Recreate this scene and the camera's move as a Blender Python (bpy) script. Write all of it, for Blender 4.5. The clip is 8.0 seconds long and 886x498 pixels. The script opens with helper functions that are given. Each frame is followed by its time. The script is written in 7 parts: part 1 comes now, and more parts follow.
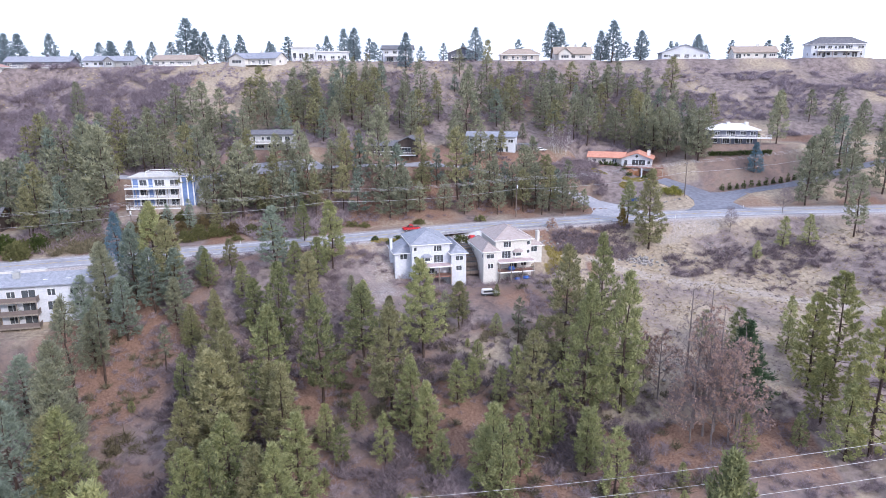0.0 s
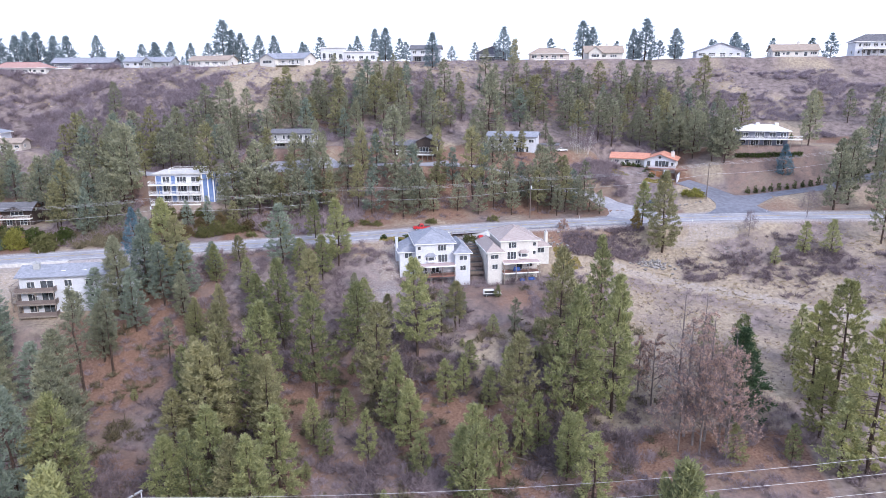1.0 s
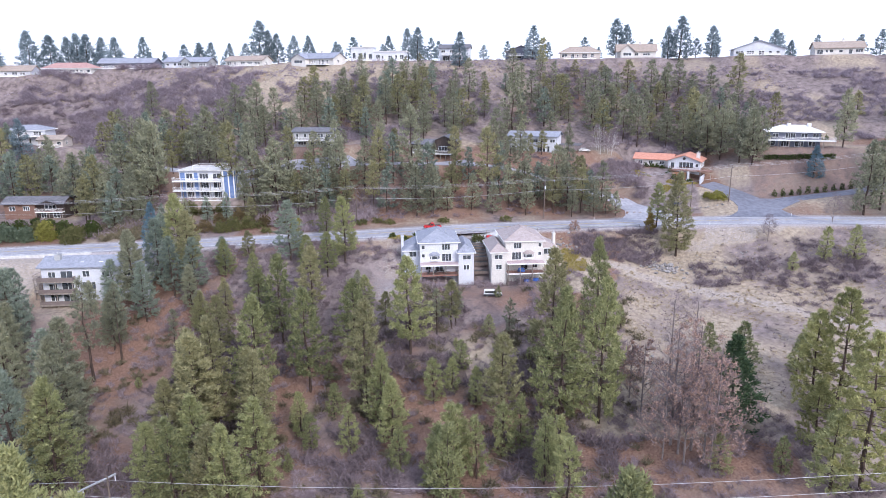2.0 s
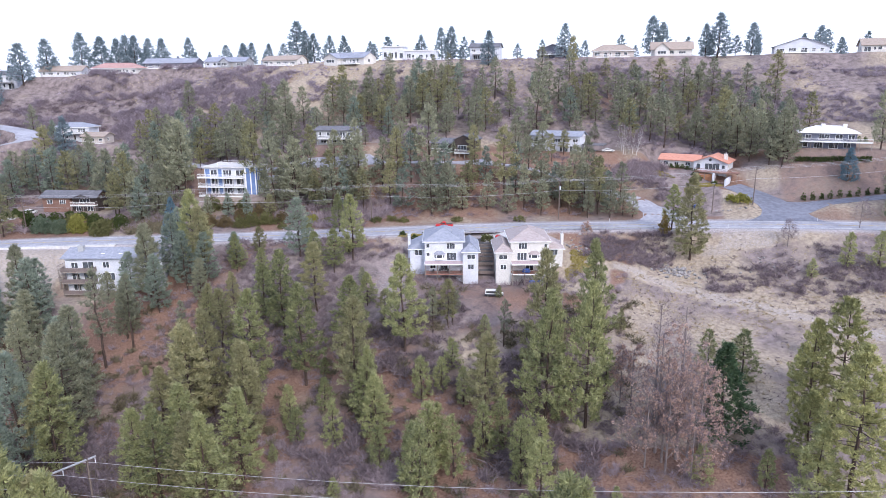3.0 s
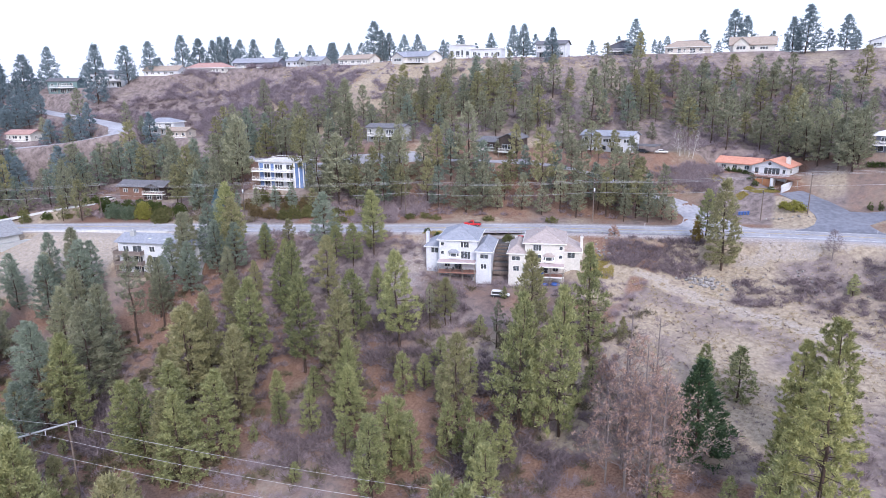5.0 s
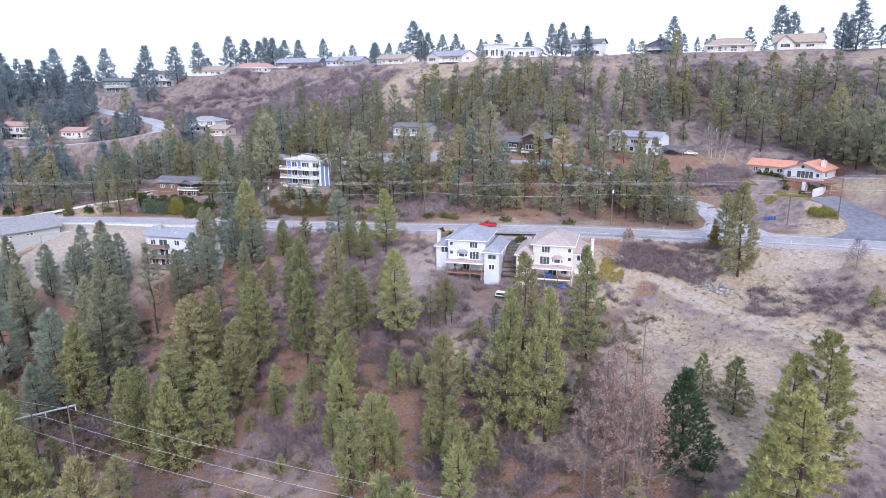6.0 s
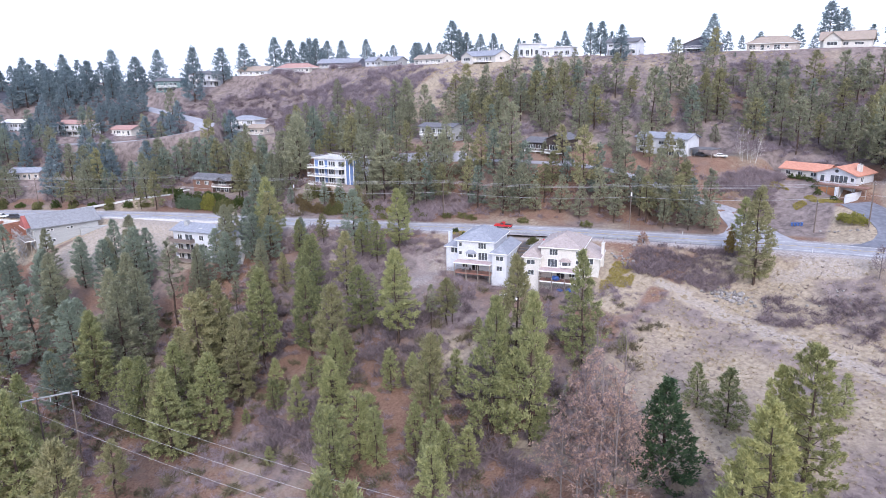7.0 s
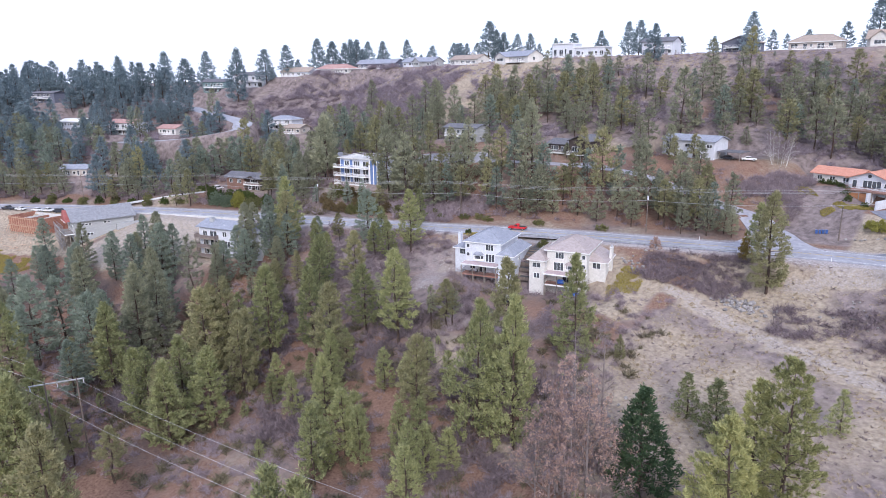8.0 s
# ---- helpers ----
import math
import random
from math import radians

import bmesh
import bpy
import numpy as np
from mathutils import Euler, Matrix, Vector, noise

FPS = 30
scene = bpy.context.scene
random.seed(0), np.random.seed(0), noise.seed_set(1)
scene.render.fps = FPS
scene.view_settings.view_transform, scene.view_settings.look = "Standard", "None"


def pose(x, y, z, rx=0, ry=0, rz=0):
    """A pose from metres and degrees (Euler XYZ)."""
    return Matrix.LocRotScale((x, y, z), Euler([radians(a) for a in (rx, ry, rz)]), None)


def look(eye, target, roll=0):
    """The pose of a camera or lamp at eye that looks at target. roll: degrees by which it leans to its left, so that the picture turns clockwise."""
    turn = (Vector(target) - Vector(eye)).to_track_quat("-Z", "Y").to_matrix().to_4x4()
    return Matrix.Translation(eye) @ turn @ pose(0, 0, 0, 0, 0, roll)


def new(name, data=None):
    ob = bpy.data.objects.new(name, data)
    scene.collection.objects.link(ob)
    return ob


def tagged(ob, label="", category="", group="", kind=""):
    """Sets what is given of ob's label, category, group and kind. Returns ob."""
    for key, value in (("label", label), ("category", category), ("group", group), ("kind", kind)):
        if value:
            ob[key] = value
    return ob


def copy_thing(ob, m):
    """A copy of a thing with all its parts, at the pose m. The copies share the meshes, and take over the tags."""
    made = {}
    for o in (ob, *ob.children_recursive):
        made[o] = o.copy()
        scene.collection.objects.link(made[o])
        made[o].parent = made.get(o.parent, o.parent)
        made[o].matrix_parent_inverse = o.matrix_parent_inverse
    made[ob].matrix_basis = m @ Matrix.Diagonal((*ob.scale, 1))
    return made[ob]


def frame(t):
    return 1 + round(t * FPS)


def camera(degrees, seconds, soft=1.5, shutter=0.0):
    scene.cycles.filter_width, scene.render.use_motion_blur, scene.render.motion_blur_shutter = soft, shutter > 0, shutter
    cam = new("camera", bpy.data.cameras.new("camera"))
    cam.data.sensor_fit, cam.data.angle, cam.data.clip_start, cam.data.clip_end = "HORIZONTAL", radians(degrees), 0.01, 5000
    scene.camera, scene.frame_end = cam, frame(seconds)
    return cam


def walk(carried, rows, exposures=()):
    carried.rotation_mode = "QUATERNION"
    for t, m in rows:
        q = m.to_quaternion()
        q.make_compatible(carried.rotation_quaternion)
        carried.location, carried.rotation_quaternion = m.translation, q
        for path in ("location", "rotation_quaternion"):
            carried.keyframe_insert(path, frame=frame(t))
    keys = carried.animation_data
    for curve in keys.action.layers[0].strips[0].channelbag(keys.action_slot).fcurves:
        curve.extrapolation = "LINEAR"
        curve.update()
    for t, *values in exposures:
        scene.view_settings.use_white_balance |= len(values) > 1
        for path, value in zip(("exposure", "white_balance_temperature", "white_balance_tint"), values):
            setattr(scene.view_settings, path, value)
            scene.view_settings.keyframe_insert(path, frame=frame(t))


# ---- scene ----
# camera: a drone that circles the two white houses; t, x, y, z, yaw, pitch, lean
cam = camera(67.5, 8.0, soft=0.8)
PATH = [
    (0.0, 0.855, -0.355, 61.568, 0.306, -14.134, -0.268),
    (0.5, 6.931, -0.404, 61.644, 2.513, -14.153, -0.297),
    (1.0, 13.268, -0.213, 61.703, 4.778, -14.178, -0.327),
    (1.5, 19.787, 0.240, 61.749, 7.097, -14.207, -0.358),
    (2.0, 26.418, 0.974, 61.782, 9.468, -14.240, -0.389),
    (2.5, 33.101, 2.003, 61.807, 11.887, -14.274, -0.422),
    (3.0, 39.780, 3.339, 61.826, 14.351, -14.309, -0.456),
    (3.5, 46.408, 4.986, 61.841, 16.853, -14.343, -0.491),
    (4.0, 52.945, 6.946, 61.854, 19.389, -14.374, -0.526),
    (4.5, 59.359, 9.218, 61.869, 21.951, -14.402, -0.563),
    (5.0, 65.627, 11.794, 61.888, 24.533, -14.425, -0.601),
    (5.5, 71.731, 14.663, 61.913, 27.126, -14.442, -0.640),
    (6.0, 77.662, 17.810, 61.948, 29.720, -14.450, -0.679),
    (6.5, 83.418, 21.216, 61.994, 32.307, -14.450, -0.720),
    (7.0, 89.005, 24.856, 62.054, 34.875, -14.439, -0.762),
    (7.5, 94.437, 28.702, 62.130, 37.414, -14.417, -0.805),
    (8.0, 99.734, 32.723, 62.226, 39.912, -14.381, -0.848),
]
walk(cam, [(t, pose(x, y, z, 90 + pitch, 0, yaw) @ pose(0, 0, 0, 0, 0, lean)) for t, x, y, z, yaw, pitch, lean in PATH],
     exposures=((0.0, 0.42, 5900, 15), (6.5, 0.42, 5900, 15), (7.5, 0.38, 5900, 15), (8.0, 0.25, 5900, 15)))

# ---- light: a bright overcast sky with a soft low sun from the right ----
SUN_ELEVATION, SUN_AZIMUTH = radians(34), radians(140)  # azimuth clockwise from +y
world = bpy.data.worlds.new("overcast_sky")
scene.world = world
world.use_nodes = True
wn, wl = world.node_tree.nodes, world.node_tree.links
wn.clear()
sky = wn.new("ShaderNodeTexSky")
sky.sky_type, sky.sun_disc = "NISHITA", False
sky.sun_elevation, sky.sun_rotation = SUN_ELEVATION, SUN_AZIMUTH
sky.air_density, sky.dust_density = 1.0, 3.0
sky_part = wn.new("ShaderNodeBackground")
sky_part.inputs["Strength"].default_value = 0.08
wl.new(sky.outputs["Color"], sky_part.inputs["Color"])
# the cloud sheet: nearly even white, a little uneven
cloud_place = wn.new("ShaderNodeTexCoord")
cloud_noise = wn.new("ShaderNodeTexNoise")
cloud_noise.inputs["Scale"].default_value, cloud_noise.inputs["Detail"].default_value = 1.6, 4
wl.new(cloud_place.outputs["Generated"], cloud_noise.inputs["Vector"])
cloud_ramp = wn.new("ShaderNodeValToRGB")
cloud_ramp.color_ramp.elements[0].position, cloud_ramp.color_ramp.elements[1].position = 0.3, 0.7
cloud_ramp.color_ramp.elements[0].color = (0.86, 0.92, 1.10, 1)
cloud_ramp.color_ramp.elements[1].color = (0.92, 0.98, 1.16, 1)
wl.new(cloud_noise.outputs["Fac"], cloud_ramp.inputs["Fac"])
cloud_part = wn.new("ShaderNodeBackground")
cloud_part.inputs["Strength"].default_value = 0.88
wl.new(cloud_ramp.outputs["Color"], cloud_part.inputs["Color"])
sky_sum = wn.new("ShaderNodeAddShader")
wl.new(sky_part.outputs[0], sky_sum.inputs[0])
wl.new(cloud_part.outputs[0], sky_sum.inputs[1])
world_out = wn.new("ShaderNodeOutputWorld")
wl.new(sky_sum.outputs[0], world_out.inputs["Surface"])

sun = new("sun", bpy.data.lights.new("sun", "SUN"))
sun.data.energy, sun.data.angle, sun.data.color = 1.7, radians(9), (1.0, 0.92, 0.81)
sun_way = Vector((math.sin(SUN_AZIMUTH) * math.cos(SUN_ELEVATION), math.cos(SUN_AZIMUTH) * math.cos(SUN_ELEVATION), math.sin(SUN_ELEVATION)))
sun.matrix_world = look(sun_way * 300, (0, 0, 0))


# ---- materials ----
def mat(name, dark, light, scale=3.0, rough=0.8, bump=0.15, broad=0.25, metal=0.0, world_size=False, stretch=(1, 1, 1), island=0.0, per_object=0.0, spec=0.3):
    """A surface whose colour runs from dark to light in a fine grain, with broad stains and relief."""
    m = bpy.data.materials.new(name)
    m.use_nodes = True
    n, l = m.node_tree.nodes, m.node_tree.links
    b = n["Principled BSDF"]
    b.inputs["Roughness"].default_value, b.inputs["Metallic"].default_value = rough, metal
    b.inputs["Specular IOR Level"].default_value = spec
    if world_size:
        place = n.new("ShaderNodeNewGeometry").outputs["Position"]
    else:
        place = n.new("ShaderNodeTexCoord").outputs["Object"]
    mapping = n.new("ShaderNodeMapping")
    mapping.inputs["Scale"].default_value = stretch
    l.new(place, mapping.inputs["Vector"])
    grain = n.new("ShaderNodeTexNoise")
    grain.inputs["Scale"].default_value, grain.inputs["Detail"].default_value = scale, 6
    l.new(mapping.outputs[0], grain.inputs["Vector"])
    ramp = n.new("ShaderNodeValToRGB")
    ramp.color_ramp.elements[0].position, ramp.color_ramp.elements[1].position = 0.32, 0.68
    ramp.color_ramp.elements[0].color, ramp.color_ramp.elements[1].color = (*dark, 1), (*light, 1)
    stain = n.new("ShaderNodeTexNoise")
    stain.inputs["Scale"].default_value, stain.inputs["Detail"].default_value = scale * 0.13, 3
    l.new(mapping.outputs[0], stain.inputs["Vector"])
    total = n.new("ShaderNodeMath")
    total.operation = "MULTIPLY_ADD"
    total.inputs[1].default_value = broad * 2
    l.new(stain.outputs["Fac"], total.inputs[0])
    shift = n.new("ShaderNodeMath")
    shift.operation = "SUBTRACT"
    shift.inputs[1].default_value = broad
    l.new(grain.outputs["Fac"], shift.inputs[0])
    l.new(shift.outputs[0], total.inputs[2])
    last = total.outputs[0]
    for amount, source in ((island, ("ShaderNodeNewGeometry", "Random Per Island")), (per_object, ("ShaderNodeObjectInfo", "Random"))):
        if amount:
            rnd = n.new(source[0]).outputs[source[1]]
            centred = n.new("ShaderNodeMath")
            centred.operation = "SUBTRACT"
            centred.inputs[1].default_value = 0.5
            l.new(rnd, centred.inputs[0])
            add = n.new("ShaderNodeMath")
            add.operation = "MULTIPLY_ADD"
            add.inputs[1].default_value = amount
            l.new(centred.outputs[0], add.inputs[0])
            l.new(last, add.inputs[2])
            last = add.outputs[0]
    l.new(last, ramp.inputs["Fac"])
    l.new(ramp.outputs["Color"], b.inputs["Base Color"])
    if bump:
        relief = n.new("ShaderNodeBump")
        relief.inputs["Strength"].default_value, relief.inputs["Distance"].default_value = bump, 0.1
        l.new(grain.outputs["Fac"], relief.inputs["Height"])
        l.new(relief.outputs[0], b.inputs["Normal"])
    return m


def leaf_mat(name, dark, light, island=0.45, per_object=0.36, see_through=0.38):
    """Needles and leaves: each blade and each tree differ, and some light comes through."""
    m = mat(name, dark, light, scale=1.1, rough=0.7, bump=0, broad=0.25, island=island, per_object=per_object, spec=0.15)
    n, l = m.node_tree.nodes, m.node_tree.links
    b, ramp = n["Principled BSDF"], next(x for x in n if x.type == "VALTORGB")
    ramp.color_ramp.elements[0].position, ramp.color_ramp.elements[1].position = 0.1, 0.9
    thin = n.new("ShaderNodeBsdfTranslucent")
    l.new(ramp.outputs["Color"], thin.inputs["Color"])
    both = n.new("ShaderNodeMixShader")
    both.inputs[0].default_value = see_through
    l.new(b.outputs[0], both.inputs[1])
    l.new(thin.outputs[0], both.inputs[2])
    l.new(both.outputs[0], n["Material Output"].inputs["Surface"])
    return m


def glass_mat(name):
    m = bpy.data.materials.new(name)
    m.use_nodes = True
    b = m.node_tree.nodes["Principled BSDF"]
    b.inputs["Base Color"].default_value = (0.16, 0.18, 0.21, 1)
    b.inputs["Roughness"].default_value = 0.04
    b.inputs["Transmission Weight"].default_value = 0.55
    b.inputs["IOR"].default_value = 1.35
    return m


def shingle_mat(name, dark, light):
    """Roof shingles: courses of short tabs that differ in tone."""
    m = mat(name, dark, light, scale=9.0, rough=0.85, bump=0.3, broad=0.3)
    n, l = m.node_tree.nodes, m.node_tree.links
    b = n["Principled BSDF"]
    ramp = next(x for x in n if x.type == "VALTORGB")
    brick = n.new("ShaderNodeTexBrick")
    brick.inputs["Scale"].default_value = 1.0
    brick.inputs["Brick Width"].default_value, brick.inputs["Row Height"].default_value = 0.45, 0.22
    brick.inputs["Mortar Size"].default_value = 0.012
    brick.inputs["Color1"].default_value, brick.inputs["Color2"].default_value = (1, 1, 1, 1), (0.72, 0.72, 0.74, 1)
    brick.inputs["Mortar"].default_value = (0.55, 0.55, 0.55, 1)
    l.new(n.new("ShaderNodeTexCoord").outputs["Object"], brick.inputs["Vector"])
    mix = n.new("ShaderNodeMix")
    mix.data_type, mix.blend_type = "RGBA", "MULTIPLY"
    mix.inputs["Factor"].default_value = 0.6
    l.new(ramp.outputs["Color"], mix.inputs["A"])
    l.new(brick.outputs["Color"], mix.inputs["B"])
    l.new(mix.outputs["Result"], b.inputs["Base Color"])
    return m


STUCCO = mat("white_stucco", (0.495, 0.515, 0.57), (0.62, 0.64, 0.695), scale=2.5, rough=0.9, bump=0.1, broad=0.3)
CREAM = mat("cream_stucco", (0.52, 0.505, 0.485), (0.64, 0.625, 0.60), scale=2.5, rough=0.9, bump=0.1, broad=0.3)
TAN_WALL = mat("tan_siding", (0.40, 0.36, 0.33), (0.53, 0.48, 0.45), scale=3, stretch=(0.3, 0.3, 6))
GREY_WALL = mat("grey_siding", (0.30, 0.31, 0.32), (0.42, 0.43, 0.44), scale=3, stretch=(0.3, 0.3, 6))
DARK_WALL = mat("dark_brown_siding", (0.045, 0.035, 0.035), (0.10, 0.08, 0.075), scale=3, stretch=(4, 4, 0.4))
SLATE_WALL = mat("slate_blue_siding", (0.10, 0.11, 0.15), (0.18, 0.19, 0.24), scale=3, stretch=(0.3, 0.3, 6))
TEAL_WALL = mat("teal_siding", (0.10, 0.16, 0.17), (0.18, 0.26, 0.27), scale=3, stretch=(0.3, 0.3, 6))
BLUE_WALL = mat("blue_panel", (0.10, 0.16, 0.34), (0.18, 0.26, 0.46), scale=3, stretch=(0.3, 0.3, 4))
BROWN_WALL = mat("red_brown_siding", (0.14, 0.08, 0.06), (0.24, 0.15, 0.12), scale=3, stretch=(0.3, 0.3, 6))
TRIM = mat("white_trim", (0.72, 0.72, 0.72), (0.82, 0.82, 0.82), scale=5, rough=0.6, bump=0.03, broad=0.2)
DARK_TRIM = mat("dark_window_trim", (0.03, 0.03, 0.035), (0.06, 0.06, 0.065), scale=5, rough=0.5, bump=0.03)
GLASS = glass_mat("window_glass")
ROOF_BLUE_GREY = shingle_mat("blue_grey_shingles", (0.21, 0.225, 0.27), (0.36, 0.38, 0.44))
ROOF_BROWN_GREY = shingle_mat("brown_grey_shingles", (0.31, 0.262, 0.252), (0.46, 0.40, 0.385))
ROOF_SLATE = shingle_mat("slate_grey_shingles", (0.20, 0.205, 0.225), (0.31, 0.315, 0.34))
ROOF_DARK = shingle_mat("dark_shingles", (0.10, 0.10, 0.115), (0.19, 0.19, 0.21))
ROOF_TAN = shingle_mat("tan_shingles", (0.28, 0.23, 0.19), (0.42, 0.35, 0.30))
ROOF_RED = shingle_mat("red_brown_shingles", (0.34, 0.20, 0.18), (0.48, 0.31, 0.28))
ROOF_ORANGE = shingle_mat("orange_clay_tiles", (0.50, 0.215, 0.145), (0.65, 0.34, 0.255))
ROOF_WHITE = mat("white_membrane_roof", (0.62, 0.62, 0.62), (0.78, 0.77, 0.77), scale=2, rough=0.7, bump=0.05)
DECK_WOOD = mat("redwood_decking", (0.20, 0.10, 0.08), (0.36, 0.21, 0.17), scale=4, stretch=(0.3, 5, 1))
CANOPY = mat("faded_mauve_canopy", (0.36, 0.28, 0.285), (0.50, 0.41, 0.41), scale=2, rough=0.85, bump=0.1)
BALCONY_BROWN = mat("balcony_boards", (0.13, 0.105, 0.10), (0.22, 0.185, 0.175), scale=3, stretch=(0.3, 0.3, 6))
GREY_WOOD = mat("weathered_wood", (0.20, 0.17, 0.15), (0.34, 0.30, 0.27), scale=4, stretch=(4, 4, 0.3))
POLE_WOOD = mat("pole_wood", (0.10, 0.08, 0.07), (0.20, 0.16, 0.14), scale=4, stretch=(5, 5, 0.4))
PALE_WOOD = mat("fresh_lumber", (0.34, 0.22, 0.15), (0.52, 0.37, 0.27), scale=4, stretch=(4, 4, 0.4))
PLY_RED = mat("form_plywood", (0.20, 0.085, 0.06), (0.36, 0.18, 0.13), scale=2)
ASPHALT = mat("worn_asphalt", (0.25, 0.25, 0.28), (0.37, 0.37, 0.41), scale=0.8, rough=0.6, bump=0.1, broad=0.35, world_size=True)
COURT = mat("dark_drive_asphalt", (0.125, 0.132, 0.165), (0.20, 0.207, 0.25), scale=0.8, rough=0.6, bump=0.1, broad=0.3, world_size=True)
CONCRETE = mat("pale_concrete", (0.45, 0.44, 0.43), (0.62, 0.61, 0.60), scale=1.2, rough=0.8, bump=0.1, world_size=True)
# gravel with the shade between the white houses put into its colour
DARK_GRAVEL = mat("damp_dark_gravel", (0.045, 0.047, 0.05), (0.115, 0.115, 0.12), scale=2.2, rough=0.95, bump=0.5, world_size=True)
GRAVEL = mat("grey_gravel", (0.27, 0.26, 0.27), (0.46, 0.45, 0.46), scale=2.2, rough=0.95, bump=0.5, world_size=True)
LINE_WHITE = mat("white_road_paint", (0.55, 0.55, 0.55), (0.75, 0.75, 0.75), scale=1.5, bump=0, world_size=True)
LINE_YELLOW = mat("yellow_road_paint", (0.45, 0.32, 0.08), (0.60, 0.44, 0.14), scale=1.5, bump=0, world_size=True)
ROCK = mat("basalt_rock", (0.16, 0.15, 0.15), (0.34, 0.32, 0.31), scale=1.5, bump=0.6, per_object=0.3)
STEEL = mat("galvanised_steel", (0.38, 0.39, 0.41), (0.52, 0.53, 0.55), scale=2, rough=0.45, metal=0.7, bump=0.05)
WIRE = mat("wire_aluminium", (0.42, 0.42, 0.44), (0.55, 0.55, 0.57), scale=2, rough=0.5, metal=0.3, bump=0)
BARK = mat("pine_bark", (0.035, 0.026, 0.023), (0.105, 0.070, 0.056), scale=3, stretch=(3, 3, 0.6), bump=0.5)
GREY_BARK = mat("grey_bark", (0.12, 0.10, 0.10), (0.26, 0.22, 0.21), scale=3, stretch=(3, 3, 0.6), bump=0.4)
WHITE_BARK = mat("birch_bark", (0.45, 0.43, 0.42), (0.72, 0.70, 0.68), scale=3, bump=0.2)
NEEDLES = leaf_mat("ponderosa_needles", (0.130, 0.150, 0.082), (0.460, 0.468, 0.222))
# paler and greyer than NEEDLES, with some distance haze mixed into the colour
NEEDLES_HILL = leaf_mat("hillside_needles", (0.155, 0.168, 0.126), (0.405, 0.405, 0.268))
NEEDLES_BRIGHT = leaf_mat("sunny_pine_needles", (0.160, 0.172, 0.080), (0.510, 0.500, 0.220))
NEEDLES_OLIVE = leaf_mat("olive_hillside_needles", (0.145, 0.148, 0.086), (0.430, 0.405, 0.220))
NEEDLES_DARK = leaf_mat("fir_needles", (0.040, 0.070, 0.042), (0.130, 0.195, 0.090))
# pale blue-green: the blue haze of distance is put into the needles' colour
NEEDLES_HAZE = leaf_mat("blue_green_needles", (0.125, 0.172, 0.195), (0.320, 0.390, 0.420))
# green lightened towards blue, so that haze is part of the colour
NEEDLES_FIR = leaf_mat("fir_green_needles", (0.135, 0.172, 0.146), (0.365, 0.415, 0.322))
NEEDLES_BLUE = leaf_mat("blue_spruce_needles", (0.06, 0.11, 0.14), (0.20, 0.30, 0.36))
NEEDLES_GOLD = leaf_mat("golden_larch_needles", (0.14, 0.10, 0.03), (0.34, 0.26, 0.09))
LAWN = leaf_mat("winter_lawn", (0.26, 0.215, 0.06), (0.46, 0.39, 0.14))
YELLOW_SHRUB = leaf_mat("yellow_green_shrub", (0.13, 0.14, 0.035), (0.38, 0.36, 0.10))
HEDGE = leaf_mat("hedge_leaves", (0.030, 0.050, 0.018), (0.13, 0.16, 0.05))
DEAD_LEAF = leaf_mat("dead_oak_leaves", (0.28, 0.175, 0.135), (0.56, 0.41, 0.335))
TWIGS = leaf_mat("bare_twigs", (0.125, 0.097, 0.108), (0.330, 0.270, 0.290), see_through=0.0)
BLUE_SHRUB = leaf_mat("blue_green_leaves", (0.060, 0.085, 0.060), (0.20, 0.25, 0.17))
RUSSET = leaf_mat("russet_leaves", (0.090, 0.072, 0.040), (0.25, 0.19, 0.10))
OLIVE = leaf_mat("olive_leaves", (0.085, 0.090, 0.040), (0.24, 0.235, 0.10))
MAUVE_TWIGS = leaf_mat("mauve_twigs", (0.165, 0.135, 0.160), (0.380, 0.325, 0.370), see_through=0.0)
UNDERBRUSH = leaf_mat("underbrush_leaves", (0.085, 0.075, 0.050), (0.250, 0.215, 0.140), see_through=0.1)
DARK_TWIGS = leaf_mat("dark_mauve_twigs", (0.085, 0.066, 0.074), (0.235, 0.190, 0.205), see_through=0.0)
STRAW = leaf_mat("dry_grass", (0.30, 0.235, 0.15), (0.52, 0.44, 0.31), see_through=0.1)
TYRE = mat("tyre_rubber", (0.015, 0.015, 0.015), (0.03, 0.03, 0.03), scale=4, bump=0.1)
CHROME = mat("wheel_alloy", (0.45, 0.45, 0.46), (0.6, 0.6, 0.6), scale=4, rough=0.3, metal=0.9, bump=0)
LAMP_GLASS = mat("lamp_lens", (0.5, 0.5, 0.5), (0.7, 0.7, 0.7), scale=4, rough=0.15, bump=0)
TAIL_RED = mat("tail_lamp_red", (0.3, 0.02, 0.02), (0.4, 0.04, 0.03), scale=4, rough=0.2, bump=0)


def paint(name, colour):
    c2 = tuple(min(1, v * 1.15 + 0.01) for v in colour)
    return mat(name, colour, c2, scale=1.5, rough=0.3, bump=0, broad=0.2, spec=0.5)


CAR_WHITE, CAR_RED = paint("white_car_paint", (0.62, 0.62, 0.62)), paint("red_car_paint", (0.45, 0.02, 0.025))
CAR_DARK, CAR_TAN = paint("dark_car_paint", (0.03, 0.035, 0.05)), paint("tan_car_paint", (0.40, 0.30, 0.18))
TARP_BLUE = paint("blue_tarp", (0.03, 0.10, 0.38))
BIN_BLUE = paint("blue_plastic", (0.04, 0.09, 0.26))


